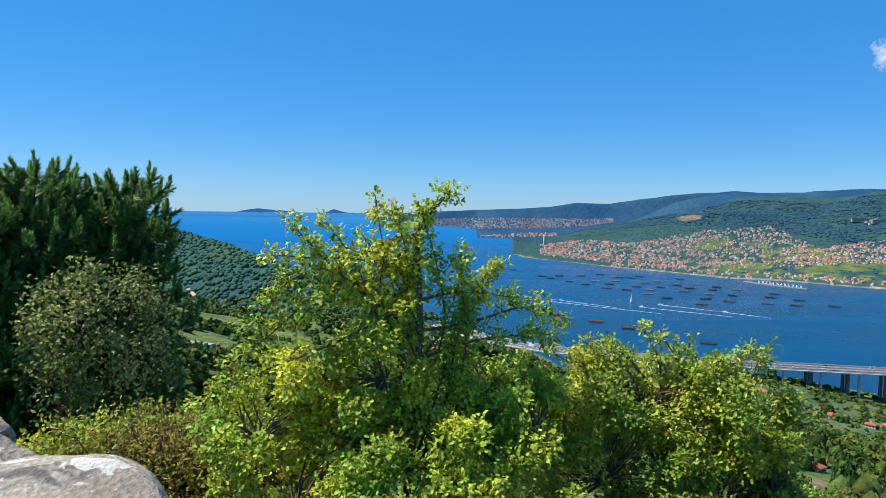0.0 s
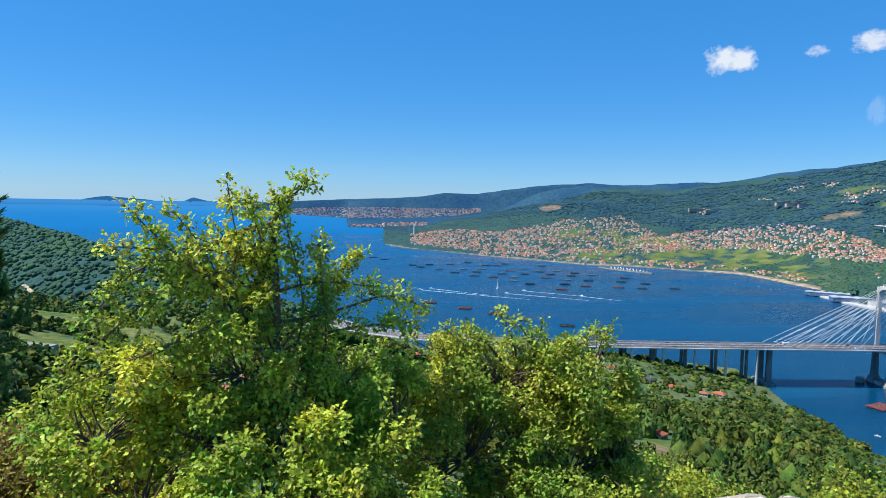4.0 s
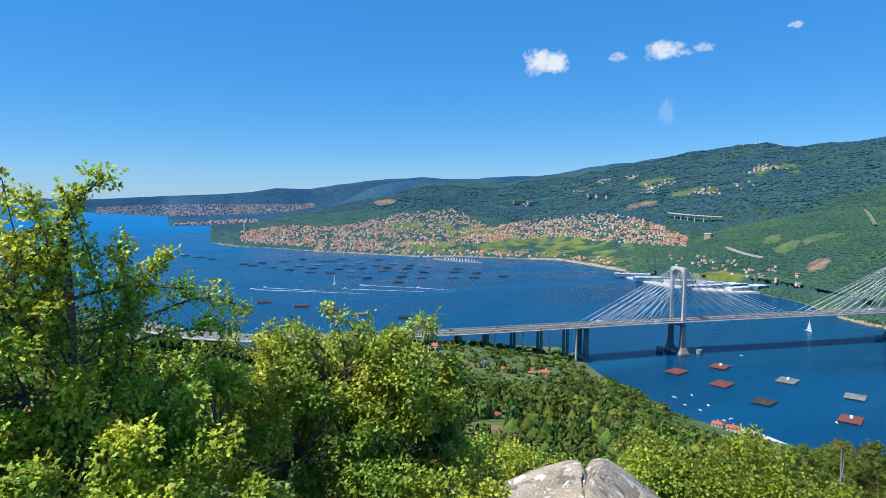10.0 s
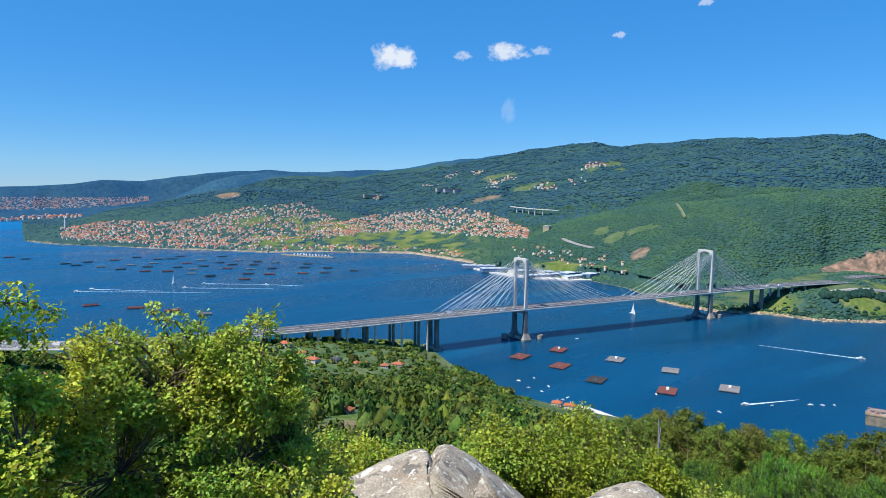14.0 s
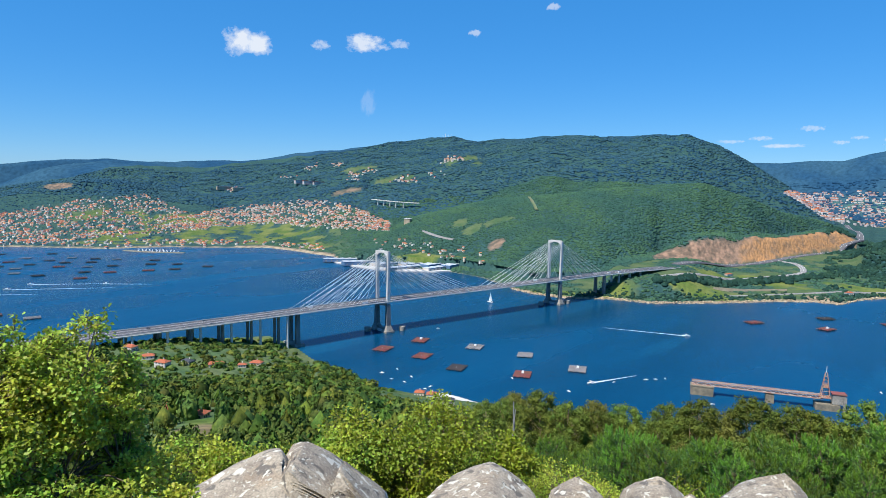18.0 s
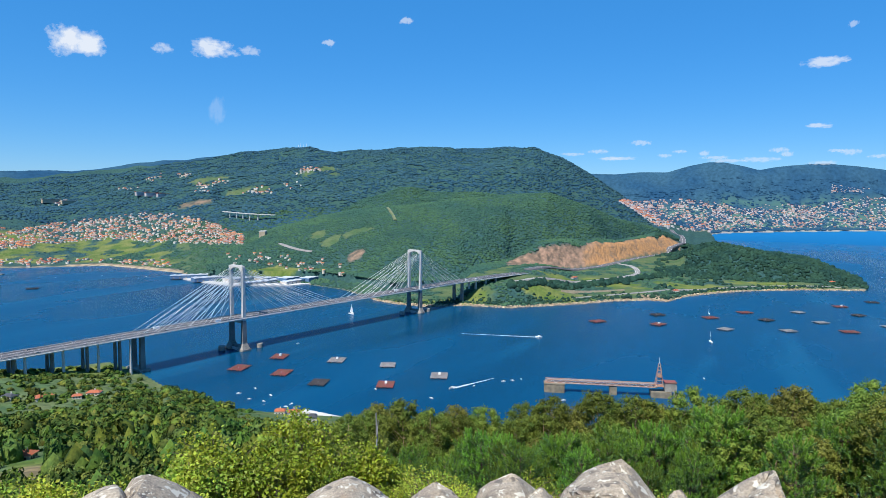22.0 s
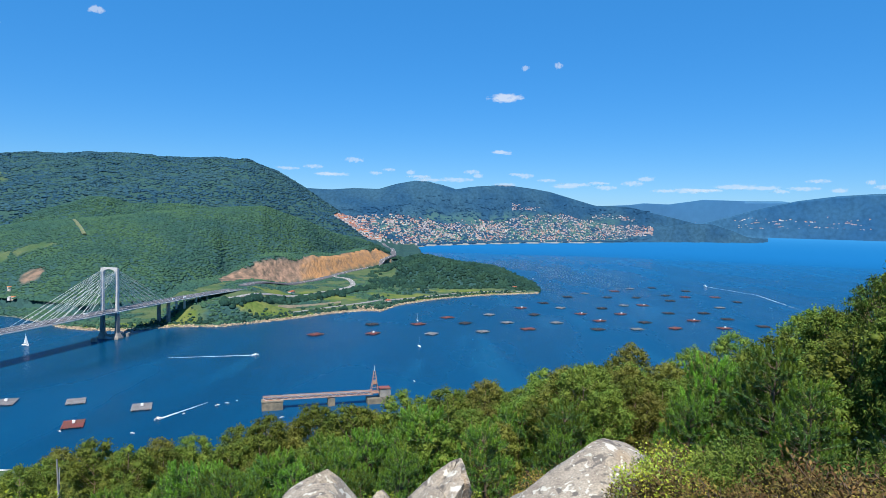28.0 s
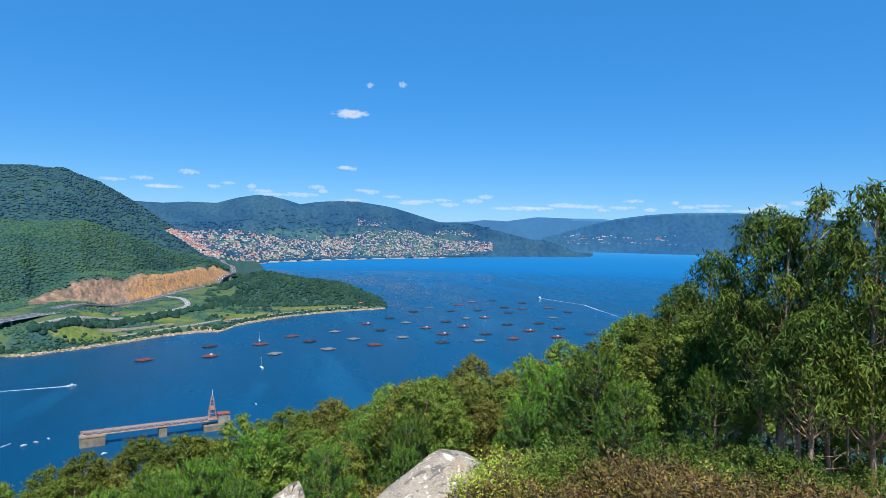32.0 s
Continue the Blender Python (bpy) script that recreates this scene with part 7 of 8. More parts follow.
def make_raft(loc, wood, label, hut=True, w=26.0, l=20.0):
    ob = empty("mussel_raft", loc, label=label, category="mussel raft", group="mussel rafts in the bay")
    for x in (-w * 0.32, 0, w * 0.32):
        for y in (-l * 0.3, l * 0.3):
            part("float", tube(bmesh.new(), (x - 2.2, y, 0.1), (x + 2.2, y, 0.1), 1.15, n=10), M_darkwood, ob)
    for y in (-l * 0.46, -l * 0.18, l * 0.18, l * 0.46):
        part("main_beam", boxes((-w / 2, w / 2, y - 0.35, y + 0.35, 1.0, 1.7)), wood, ob)
    bm = bmesh.new()
    n = 26
    for k in range(n):
        x = -w / 2 + w * (k + 0.5) / n
        box(bm, x - 0.24, x + 0.24, -l / 2, l / 2, 1.702, 1.95)
    for k in range(9):
        y = -l / 2 + l * (k + 0.5) / 9
        box(bm, -w / 2, w / 2, y - 0.16, y + 0.16, 1.955, 2.12)
    part("lattice", bm, wood, ob)
    if hut:
        part("hut", boxes((1.0, 4.2, -1.6, 1.2, 2.13, 4.6)), M_white, ob, "small white deck hut")
    part("winch", boxes((-3.2, -2.2, -0.5, 0.5, 2.13, 3.2)), M_greywood, ob)
    return ob


RAFTS_EAST = ((78.8, 1185), (83.8, 1295), (83.9, 1193), (88.0, 1303), (89.2, 1195), (90.6, 1398), (92.2, 1328), (93.8, 1234), (94.4, 1458), (96.0, 1354), (97.2, 1591), (97.9, 1284), (98.4, 1487), (99.2, 1705), (100.4, 1382), (100.7, 1620),
              (101.3, 1869), (102.5, 1535), (102.8, 1983), (104.0, 1324), (104.1, 1442), (104.7, 1904), (105.9, 1570))
RAFTS_EAST_FAR = ((105.3, 2087), (107.3, 1360), (106.1, 1738), (107.7, 1763), (106.6, 2193), (108.4, 2255), (109.9, 1905), (107.9, 1460), (109.8, 1638), (110.4, 1408), (111.8, 1541), (111.1, 2028), (112.6, 1685), (114.2, 1462), (113.8, 1821),
                  (114.4, 1605), (117.1, 1535), (115.1, 1983), (113.4, 2074), (109.5, 2043), (111.1, 2209), (104.3, 1657), (107.1, 1938))
RAFTS_WEST = ((4.3, 2511), (5.4, 2427), (6.4, 2351), (9.0, 2150), (9.7, 2091), (10.5, 2176), (11.4, 2030), (12.4, 2204), (12.8, 1943), (13.6, 2052), (14.0, 2277), (14.6, 1877), (14.8, 1982), (15.3, 2080), (15.6, 2191), (16.3, 1857), (16.6, 2188),
              (17.1, 1944), (17.3, 2267), (17.8, 2040), (18.1, 1786), (18.2, 1882), (18.9, 2127), (19.1, 1957))
RAFTS_WEST_NEAR = ((19.6, 1722), (20.4, 2038), (20.6, 2224), (21.0, 1881), (21.4, 1972), (21.9, 2091), (22.4, 1640), (22.7, 1747), (22.9, 1854), (23.2, 1959), (23.5, 2041), (24.5, 1725), (24.7, 1857), (25.0, 2011), (27.3, 1732), (27.5, 1866),
                   (27.8, 1957), (29.3, 1740), (29.5, 1846), (31.9, 1779), (10.6, 1358), (13.8, 1296), (16.6, 1242), (19.1, 1190), (23.0, 1149))


def build_rafts():
    r = random.Random(9)
    red = make_raft(polar(47.0, 846), M_rust, "rust-red timber mussel raft floating on the bay", False, 28, 20)
    redhut = make_raft(polar(50.4, 894), M_rust, "rust-red mussel raft with a small white hut", True, 27, 20)
    dark = make_raft(polar(53.8, 757), M_darkwood, "dark tarred timber mussel raft", False)
    grey = make_raft(polar(60.0, 829), M_greywood, "weathered grey timber mussel raft", False, 24, 20)
    greyhut = make_raft(polar(64.7, 777), M_greywood, "weathered grey mussel raft with a small white hut", True, 27, 21)
    kinds = (red, redhut, dark, grey, greyhut)
    turns = (14, 20, 18, 26, 22)
    for o, t in zip(kinds, turns):
        o.matrix_basis = Matrix.Translation(o.matrix_basis.translation) @ Matrix.Rotation(radians(t), 4, "Z")

    def moor(src, az, d, turn):
        m = Matrix.Translation(polar(az, d)) @ Matrix.Rotation(radians(turn), 4, "Z")
        copy_thing(src, m)
    moor(red, 50.6, 809, 16)
    moor(greyhut, 55.4, 861, 20)
    moor(redhut, 59.8, 740, 24)
    for spots in (RAFTS_EAST, RAFTS_EAST_FAR):
        for k, (a, d) in enumerate(spots):
            moor(r.choice((red, redhut, dark, grey, dark, grey, dark)) if k else red, a, d, r.uniform(-35, 5) - a + 60)
    for spots in (RAFTS_WEST, RAFTS_WEST_NEAR):
        for a, d in spots:
            moor(r.choice((dark, dark, grey, red)), a, d, r.uniform(-20, 20) - a)


def hull(L, W, H, mat_name="hull"):
    """A pointed boat hull along +x."""
    bm = bmesh.new()
    rows = []
    for t, f, z in ((-0.5, 0.8, 0), (-0.2, 1.0, 0), (0.15, 0.92, 0.06), (0.36, 0.6, 0.14), (0.5, 0.04, 0.26)):
        rows.append([bm.verts.new(p) for p in ((t * L, -W / 2 * f, H * (1 + z)), (t * L, -W / 2 * f * 0.6, 0), (t * L, 0, -0.3 * H), (t * L, W / 2 * f * 0.6, 0), (t * L, W / 2 * f, H * (1 + z)))])
    for a, b in zip(rows, rows[1:]):
        for k in range(4):
            bm.faces.new((a[k], b[k], b[k + 1], a[k + 1]))
        bm.faces.new((a[4], b[4], b[0], a[0]))
    bm.faces.new(rows[0])
    bm.faces.new(rows[-1][::-1])
    bmesh.ops.recalc_face_normals(bm, faces=bm.faces)
    return bm


def motorboat(az, d, heading, L=9.0, label="small white motorboat on the bay"):
    ob = empty("motorboat", polar(az, d), 90 - heading, label=label, category="boat", group="boats on the bay")
    part("hull", hull(L, L * 0.32, L * 0.12), M_white, ob)
    part("cabin", boxes((-L * 0.12, L * 0.16, -L * 0.1, L * 0.1, L * 0.12, L * 0.27)), M_white, ob)
    part("windscreen", boxes((L * 0.165, L * 0.19, -L * 0.09, L * 0.09, L * 0.17, L * 0.25)), M_glass, ob)
    return ob


def wake(a0, d0, a1, d1, w0, w1, label="white foaming boat wake fading on the water"):
    """A foam trail that widens and breaks up from the boat (a0, d0) back to (a1, d1)."""
    r = np.random.RandomState(int(a0 * 10 + d0))
    p, q = np.array(polar(a0, d0)), np.array(polar(a1, d1))
    n = 60
    v = unit(q - p)
    s = np.array((-v[1], v[0], 0))
    V, F = [], []
    L = np.linalg.norm(q - p)
    for k in range(n):
        t0, t1 = k / n, (k + 1) / n
        for side in (0,):
            c0, c1 = side * (w0 + (w1 - w0) * t0), side * (w0 + (w1 - w0) * t1)
            th = 1.9 * (1.02 - t0) ** 0.8 * r.uniform(0.85, 1.1)
            b = len(V)
            for t, c in ((t0, c0 - th), (t0, c0 + th), (t1, c1 + th), (t1, c1 - th)):
                V.append(p + (q - p) * t + s * c + np.array((0, 0, 0.06)))
            for t, c in ((t0, c0 - th * 0.6), (t0, c0 + th * 0.6), (t1, c1 + th * 0.6), (t1, c1 - th * 0.6)):
                V.append(p + (q - p) * t + s * c + np.array((0, 0, 0.22)))
            F += [(b + 4, b + 5, b + 6, b + 7), (b, b + 1, b + 5, b + 4), (b + 2, b + 3, b + 7, b + 6), (b + 1, b + 2, b + 6, b + 5), (b + 3, b, b + 4, b + 7)]
    tagged(new("boat_wake", mesh_of("boat_wake", V, F, (M_foam,))), label, "wake", kind="stuff")


def sailboat(az, d, heading, L=11.0, sails=True, label="white sailing boat with raised sail"):
    ob = empty("sailing_boat", polar(az, d), 90 - heading, label=label, category="boat", group="boats on the bay")
    part("hull", hull(L, L * 0.3, L * 0.11), M_white, ob)
    part("mast", tube(bmesh.new(), (L * 0.08, 0, 0), (L * 0.08, 0, L * 1.35), 0.14, 0.09, 6), M_white, ob)
    part("boom", tube(bmesh.new(), (L * 0.08, 0, L * 0.2), (-L * 0.38, 0, L * 0.2), 0.1, 0.08, 6), M_white, ob)
    part("cabin", boxes((-L * 0.15, L * 0.12, -L * 0.09, L * 0.09, L * 0.1, L * 0.17)), M_white, ob)
    if sails:
        for pts in (((L * 0.07, 0.05, L * 0.22), (-L * 0.38, 0.9, L * 0.22), (L * 0.07, 0.05, L * 1.32)), ((L * 0.5, 0, L * 0.14), (L * 0.02, 1.1, L * 0.2), (L * 0.09, 0, L * 1.15))):
            bm = bmesh.new()
            a, b, c = (Vector(p) for p in pts)
            rows = []
            for i in range(7):
                t = i / 6
                rows.append([bm.verts.new(a.lerp(c, t).lerp(b.lerp(c, t), j / 5) + Vector((0, math.sin(j / 5 * math.pi) * 0.5 * (1 - t), 0))) for j in range(6)])
            for r0, r1 in zip(rows, rows[1:]):
                for j in range(5):
                    bm.faces.new((r0[j], r0[j + 1], r1[j + 1], r1[j]))
            part("sail", bm, M_sail, ob, smooth=True)


def build_boats():
    sailboat(56.7, 1214, 200, 15, True)
    sailboat(16.7, 1612, 30, 17, True)
    sailboat(87.9, 1352, 80, 12, True)
    sailboat(88.1, 1077, 70, 13, False, "white sailing boat with furled sails at anchor")
    for a0, d0, a1, d1, L, h in ((73.7, 1025, 66.7, 1036, 11, 170), (65.9, 728, 69.8, 776, 10, 250), (9.7, 1557, 19.6, 1445, 14, -70), (10.7, 1582, 15.8, 1496, 12, -70), (17.6, 1529, 24.8, 1474, 14, -65), (19.1, 1587, 24.2, 1538, 12, -70), (24.2, 1535, 27.6, 1498, 12, -65)):
        w = math.hypot(polar(a1, d1)[0] - polar(a0, d0)[0], polar(a1, d1)[1] - polar(a0, d0)[1])
        way = math.degrees(math.atan2(polar(a0, d0)[0] - polar(a1, d1)[0], polar(a0, d0)[1] - polar(a1, d1)[1]))
        motorboat(a0, d0, way, L, "white motorboat speeding across the bay with a wake")
        wake(a0, d0, a1, d1, 0.8, 4.5)
    way = math.degrees(math.atan2(polar(112.6, 2427)[0] - polar(120.4, 1847)[0], polar(112.6, 2427)[1] - polar(120.4, 1847)[1]))
    motorboat(112.6, 2427, way, 22, "large white motor launch leaving a long wake")
    wake(112.6, 2427, 116.5, 2230, 1.5, 6)
    wake(116.5, 2230, 120.4, 1847, 5, 12)
    r = random.Random(4)
    for k in range(16):
        motorboat(96.3 + (k % 8) * 0.2, 2330 + (k // 8) * 45 - (k % 8) * 10, 30 + r.uniform(-20, 20), r.uniform(8, 12), "white boat moored off the tip of the peninsula")
    for a, d in ((46.9, 736), (48.3, 751), (52.0, 975), (70.6, 762), (71.4, 768), (58.9, 725), (87.7, 846), (67.9, 739), (49.6, 720), (51.4, 684), (50.9, 676), (49.0, 700), (47.8, 712), (72.2, 775), (36.6, 1990), (38.3, 1960), (39.2, 1900), (39.8, 1930), (33.4, 2000), (97.5, 2380), (98.2, 2420), (64, 690), (76, 700)):
        motorboat(a, d, r.uniform(0, 360), r.uniform(4, 6), "small white boat moored on the bay")


def build_dock():
    """The disused loading jetty: two stone islands, a long truss gangway and a loading tower."""
    A, B = Vector(polar(75.2, 733)), Vector(polar(84.2, 747))
    u = (B - A).normalized()
    rz = math.degrees(math.atan2(u.y, u.x))
    L = (B - A).length
    ob = empty("loading_jetty", tuple(A), rz, label="disused ore loading jetty with rusty truss gangway and loading tower", category="jetty")
    part("head_island", boxes((-12, 11, -6, 6, -6, 9.5)), M_stone, ob, "square stone pier head")
    part("head_deck", boxes((-12.5, 11.5, -6.4, 6.4, 9.504, 10.6)), M_stone, ob)
    part("tower_island", boxes((L - 10, L + 12, -7, 7, -6, 6.5)), M_stone, ob, "stone island under the loading tower")
    part("middle_pier", boxes((L * 0.56 - 4, L * 0.56 + 4, -4, 4, -6, 8.9)), M_stone, ob)
    for y in (-3.2, 3.2):
        for z in (9.6, 13.2):
            part("chord", boxes((-11, L - 3, y - 0.3, y + 0.3, z + 1.0, z + 1.6)), M_ironred, ob)
        n = 30
        for k in range(n):
            x0, x1 = -11 + (L + 8) * k / n, -11 + (L + 8) * (k + 1) / n
            part("brace", tube(bmesh.new(), (x0, y, 10.9 if k % 2 else 14.5), (x1, y, 14.5 if k % 2 else 10.9), 0.2, n=5), M_white if y < 0 else M_ironred, ob)
    part("walkway", boxes((-11, L - 3, -2.8, 2.8, 10.62, 11.0)), M_ironred, ob, "rusty walkway plates")
    part("conveyor", boxes((-9, L - 6, -1.2, 1.2, 13.4, 14.6)), M_greywood, ob)
    tw = part("loading_tower", boxes((L - 6, L + 4, -4, 4, 12, 13)), M_ironred, ob, "rusty lattice loading tower")
    for sx in (-1, 1):
        for sy in (-1, 1):
            part("tower_post", tube(bmesh.new(), (L - 1 + sx * 4.0, sy * 3.4, 13), (L - 1 + sx * 0.9, sy * 0.8, 38), 0.42, 0.25, 6), M_ironred, tw)
    for k in range(6):
        z, f = 15 + k * 3.8, 1 - k * 0.13
        part("tower_tie", boxes((L - 1 - 4.0 * f, L - 1 + 4.0 * f, -3.4 * f, -3.4 * f + 0.4, z, z + 0.5), (L - 1 - 4.0 * f, L - 1 + 4.0 * f, 3.4 * f - 0.4, 3.4 * f, z, z + 0.5)), M_ironred, tw)
    part("tower_cab", boxes((L - 3, L + 1.2, -1.8, 1.8, 22, 26)), M_ironred, tw)
    part("tower_tip", tube(bmesh.new(), (L - 1, 0, 38), (L - 1, 0, 45), 0.3, 0.12, 6), M_white, tw)
    hs = part("machine_house", boxes((L + 5, L + 17, -5, 5, 7, 17)), M_concrete_mid, ob, "weathered grey machine house")
    part("roof", boxes((L + 4.4, L + 17.6, -5.6, 5.6, 17.004, 18.0)), M_rust, hs, "rusty red roof")
    part("buttress", boxes((L + 14.5, L + 17.5, -6.2, -5.02, -6, 15)), M_concrete_mid, ob)


def shed_row(az, d, w, l, h, turn, label, blue=False):
    x, y, _ = polar(az, d)
    ob = empty("harbour_shed", (x, y, 3.0), turn, label=label, category="shed", group="harbour sheds")
    part("wall", boxes((-l / 2, l / 2, -w / 2, w / 2, -1, h)), M_wall if not blue else M_blue, ob)
    bm = bmesh.new()
    n = max(1, int(l / 22))
    for k in range(n):
        x0, x1 = -l / 2 + l * k / n, -l / 2 + l * (k + 1) / n
        xm = (x0 + x1) / 2
        vs = [bm.verts.new(p) for p in ((x0, -w / 2 - 0.5, h + 0.004), (x1, -w / 2 - 0.5, h + 0.004), (x1, w / 2 + 0.5, h + 0.004), (x0, w / 2 + 0.5, h + 0.004), (xm, -w / 2 - 0.5, h + 1.3), (xm, w / 2 + 0.5, h + 1.3))]
        for f in ((0, 1, 4), (2, 3, 5), (1, 2, 5, 4), (3, 0, 4, 5), (3, 2, 1, 0)):
            bm.faces.new([vs[i] for i in f])
    part("roof", bm, M_shed, ob, "pale metal gabled roof")
    part("stripe", boxes((-l / 2, l / 2, -w / 2 - 0.06, -w / 2 - 0.004, h - 2.2, h - 0.8)), M_blue, ob, "blue band under the eaves")
    for k in range(max(2, int(l / 14))):
        xx = -l / 2 + l * (k + 0.5) / max(2, int(l / 14))
        part("loading_door", boxes((xx - 2, xx + 2, -w / 2 - 0.07, -w / 2 - 0.005, 0, 4.2)), M_greywood, ob)


def build_harbour():
    pts = [Vector(polar(a, d, 2.4)) for a, d in ((41.8, 1885), (43.0, 1800), (44.2, 1738), (46.2, 1668), (49.2, 1636), (51.6, 1628), (53.6, 1660))]
    tagged(part("quay", ribbon(pts, ((-38, 0.6), (0, 0.6), (0, -6), (-38, -6))), M_concrete, None), "long pale concrete harbour quay", "quay", kind="structure")
    for a, d, w, l, h, t, b in ((43.3, 1842, 26, 110, 8, -40, True), (45.2, 1775, 34, 120, 9, -28, True), (47.6, 1745, 40, 110, 9, -16, False), (49.8, 1742, 34, 90, 9, -10, False), (51.6, 1728, 34, 90, 10, -2, True), (53.2, 1716, 30, 70, 10, 4, True), (48.9, 1682, 24, 120, 6, -12, False), (51.6, 1668, 22, 70, 7, -4, False), (46.6, 1850, 26, 90, 8, -20, False)):
        shed_row(a, d, w, l, h, t, "long white and blue harbour shed with pale gabled roof", b)
    # marina mole and its boats
    pts = [Vector(polar(a, d, 1.6)) for a, d in ((25.6, 2268), (26.8, 2215), (28.0, 2180), (30.1, 2142))]
    tagged(part("quay", ribbon(pts, ((-7, 0.8), (7, 0.8), (10, -6), (-10, -6))), M_stone, None), "grey stone marina mole", "quay", kind="structure")
    r = random.Random(8)
    for k in range(36):
        motorboat(26.6 + (k % 12) * 0.27 + r.uniform(-0.05, 0.05), 2305 - (k % 12) * 9 - (k // 12) * 28, 20 + r.uniform(-8, 8), r.uniform(9, 13), "white boat moored in the marina")
    # jetty and ramp below the houses on the near bank
    pts = [Vector(polar(a, d, 1.8)) for a, d in ((52.3, 655), (54.0, 640), (56.0, 622), (57.0, 618), (58.6, 628), (60.0, 612))]
    tagged(part("quay", ribbon(pts, ((-3.5, 0.8), (3.5, 0.8), (3.8, -5), (-3.8, -5))), M_concrete, None), "pale concrete jetty with a kink below the houses", "quay", kind="structure")
    pts = [Vector(polar(a, d, 2.6)) for a, d in ((54.6, 622), (55.6, 612), (56.6, 604))]
    tagged(part("pavement", ribbon(pts, ((-7, 0.8), (7, 0.8), (7, -5), (-7, -5))), M_white, None), "white paved terrace beside the jetty", "pavement", kind="structure")
    # long works on the mountain: red-roofed blocks, pale strips and the road viaduct
    for a, e, w, l, h, t, roof in ((39.7, 0.27, 16, 70, 5, -12, M_tile), (40.5, 0.22, 16, 80, 5, -14, M_tile), (41.2, 0.15, 14, 60, 5, -12, M_tile), (33.3, -0.41, 14, 80, 6, -8, None), (34.5, -0.46, 14, 70, 5, -8, None), (49.1, -3.16, 20, 34, 10, 30, None)):
        g = hit_land(a, e, 1900)
        x, y, _ = polar(a, g[0] - 25)
        c = squash(np.array((x, y, g[1] + 3)))
        ob = empty("hillside_works", tuple(c), t, label="long red-roofed works building on the wooded mountain" if roof else "long pale works building terraced into the mountain", category="building", group="works on the mountain")
        part("wall", boxes((-l / 2, l / 2, -w / 2, w / 2, -12, h)), M_farwall if roof else M_track, ob)
        part("roof", boxes((-l / 2 - 1, l / 2 + 1, -w / 2 - 1, w / 2 + 1, h + 0.004, h + 1.5)), roof or M_concrete, ob)
    p = [squash(np.array((*polar(a, d)[:2], ZC + d * math.tan(radians(e))))) for a, d, e in ((45.9, 2740, -1.12), (48.0, 2630, -1.3), (50.1, 2590, -1.4))]
    pts = curve_points([Vector(q) for q in p], 30)
    v = tagged(part("road_viaduct", ribbon(pts, ((-7, 0), (7, 0), (7, -2.5), (-7, -2.5))), M_concrete, None), "slim white road viaduct crossing a wooded valley", "viaduct")
    for k in range(1, 6):
        c = pts[k * (len(pts) - 1) // 6]
        part("pier", boxes((c.x - 2.2, c.x + 2.2, c.y - 1.6, c.y + 1.6, c.z - 45, c.z - 2.504)), M_concrete, v)
    for k, a in enumerate((52.15, 52.35, 52.6, 52.85)):
        d = 4850
        b = squash(np.array((*polar(a, d)[:2], ZC + d * math.tan(radians(4.2)))))
        ob = part("radio_mast", tube(bmesh.new(), (0, 0, -10), (0, 0, 34 + 7 * (k % 2)), 1.3, 0.7, 5), M_white, None)
        ob.location = b
        tagged(ob, "thin white radio mast on the mountain top", "mast", group="radio masts")
    for k, (a, e) in enumerate(((9.05, -2.75),)):
        g = hit_land(a, -3.0, 2600)
        b = squash(np.array((*polar(a, g[0])[:2], g[1])))
        ob = part("white_chimney", tube(bmesh.new(), (0, 0, -5), (0, 0, 46), 3.0, 2.2, 12), M_white, None)
        ob.location = b
        tagged(ob, "tall white chimney among the trees on the headland", "chimney")


def build_traffic():
    """Cars and vans on the bridge."""
    r = random.Random(12)
    line = curve_points(SPINE, 12)
    for k in range(34):
        i = r.randint(6, len(line) - 3)
        s = r.choice((-14.3, -9.6, -6.0, -2.6, 2.6, 6.0, 9.6, 14.3))
        w = (line[i + 1] - line[i - 1]).normalized()
        p = line[i] + Vector((w.y, -w.x, 0)) * s
        big = r.random() < 0.2
        ob = empty("van" if big else "car", (p.x, p.y, p.z + 0.22), math.degrees(math.atan2(w.y, w.x)), label="white delivery van on the bridge carriageway" if big else "small car driving on the bridge carriageway", category="van" if big else "car", group="bridge traffic")
        paint = M_white if big or r.random() < 0.4 else M_yellowcar
        L, H = (8.0, 3.2) if big else (4.3, 0.85)
        part("body", boxes((-L / 2, L / 2, -0.95, 0.95, 0.35, H)), paint, ob)
        if not big:
            bm = bmesh.new()
            box(bm, -1.3, 1.2, -0.85, 0.85, 0.854, 1.45, taper=(0.7, 0.85))
            part("cabin", bm, M_glass, ob)
        for sx in (-L * 0.32, L * 0.32):
            for sy in (-0.85, 0.85):
                part("wheel", tube(bmesh.new(), (sx, sy - 0.12, 0.34), (sx, sy + 0.12, 0.34), 0.33, n=10), M_darkwood, ob)


def build_shore_wall():
    """The pale retaining wall of the shore road."""
    pts = draped(((75.6, 1462), (76.3, 1474), (78.1, 1502), (80.0, 1536), (81.0, 1556)), 10, 0.4)
    tagged(part("retaining_wall", ribbon(pts, ((-0.6, -4), (0.6, -4), (0.6, 3.4), (-0.6, 3.4))), M_track, None), "pale concrete retaining wall of the shore road", "wall", kind="structure")


build_shore_wall()
build_towns()
build_far_villages()
build_houses()
build_rafts()
build_boats()
build_dock()
build_harbour()
build_traffic()

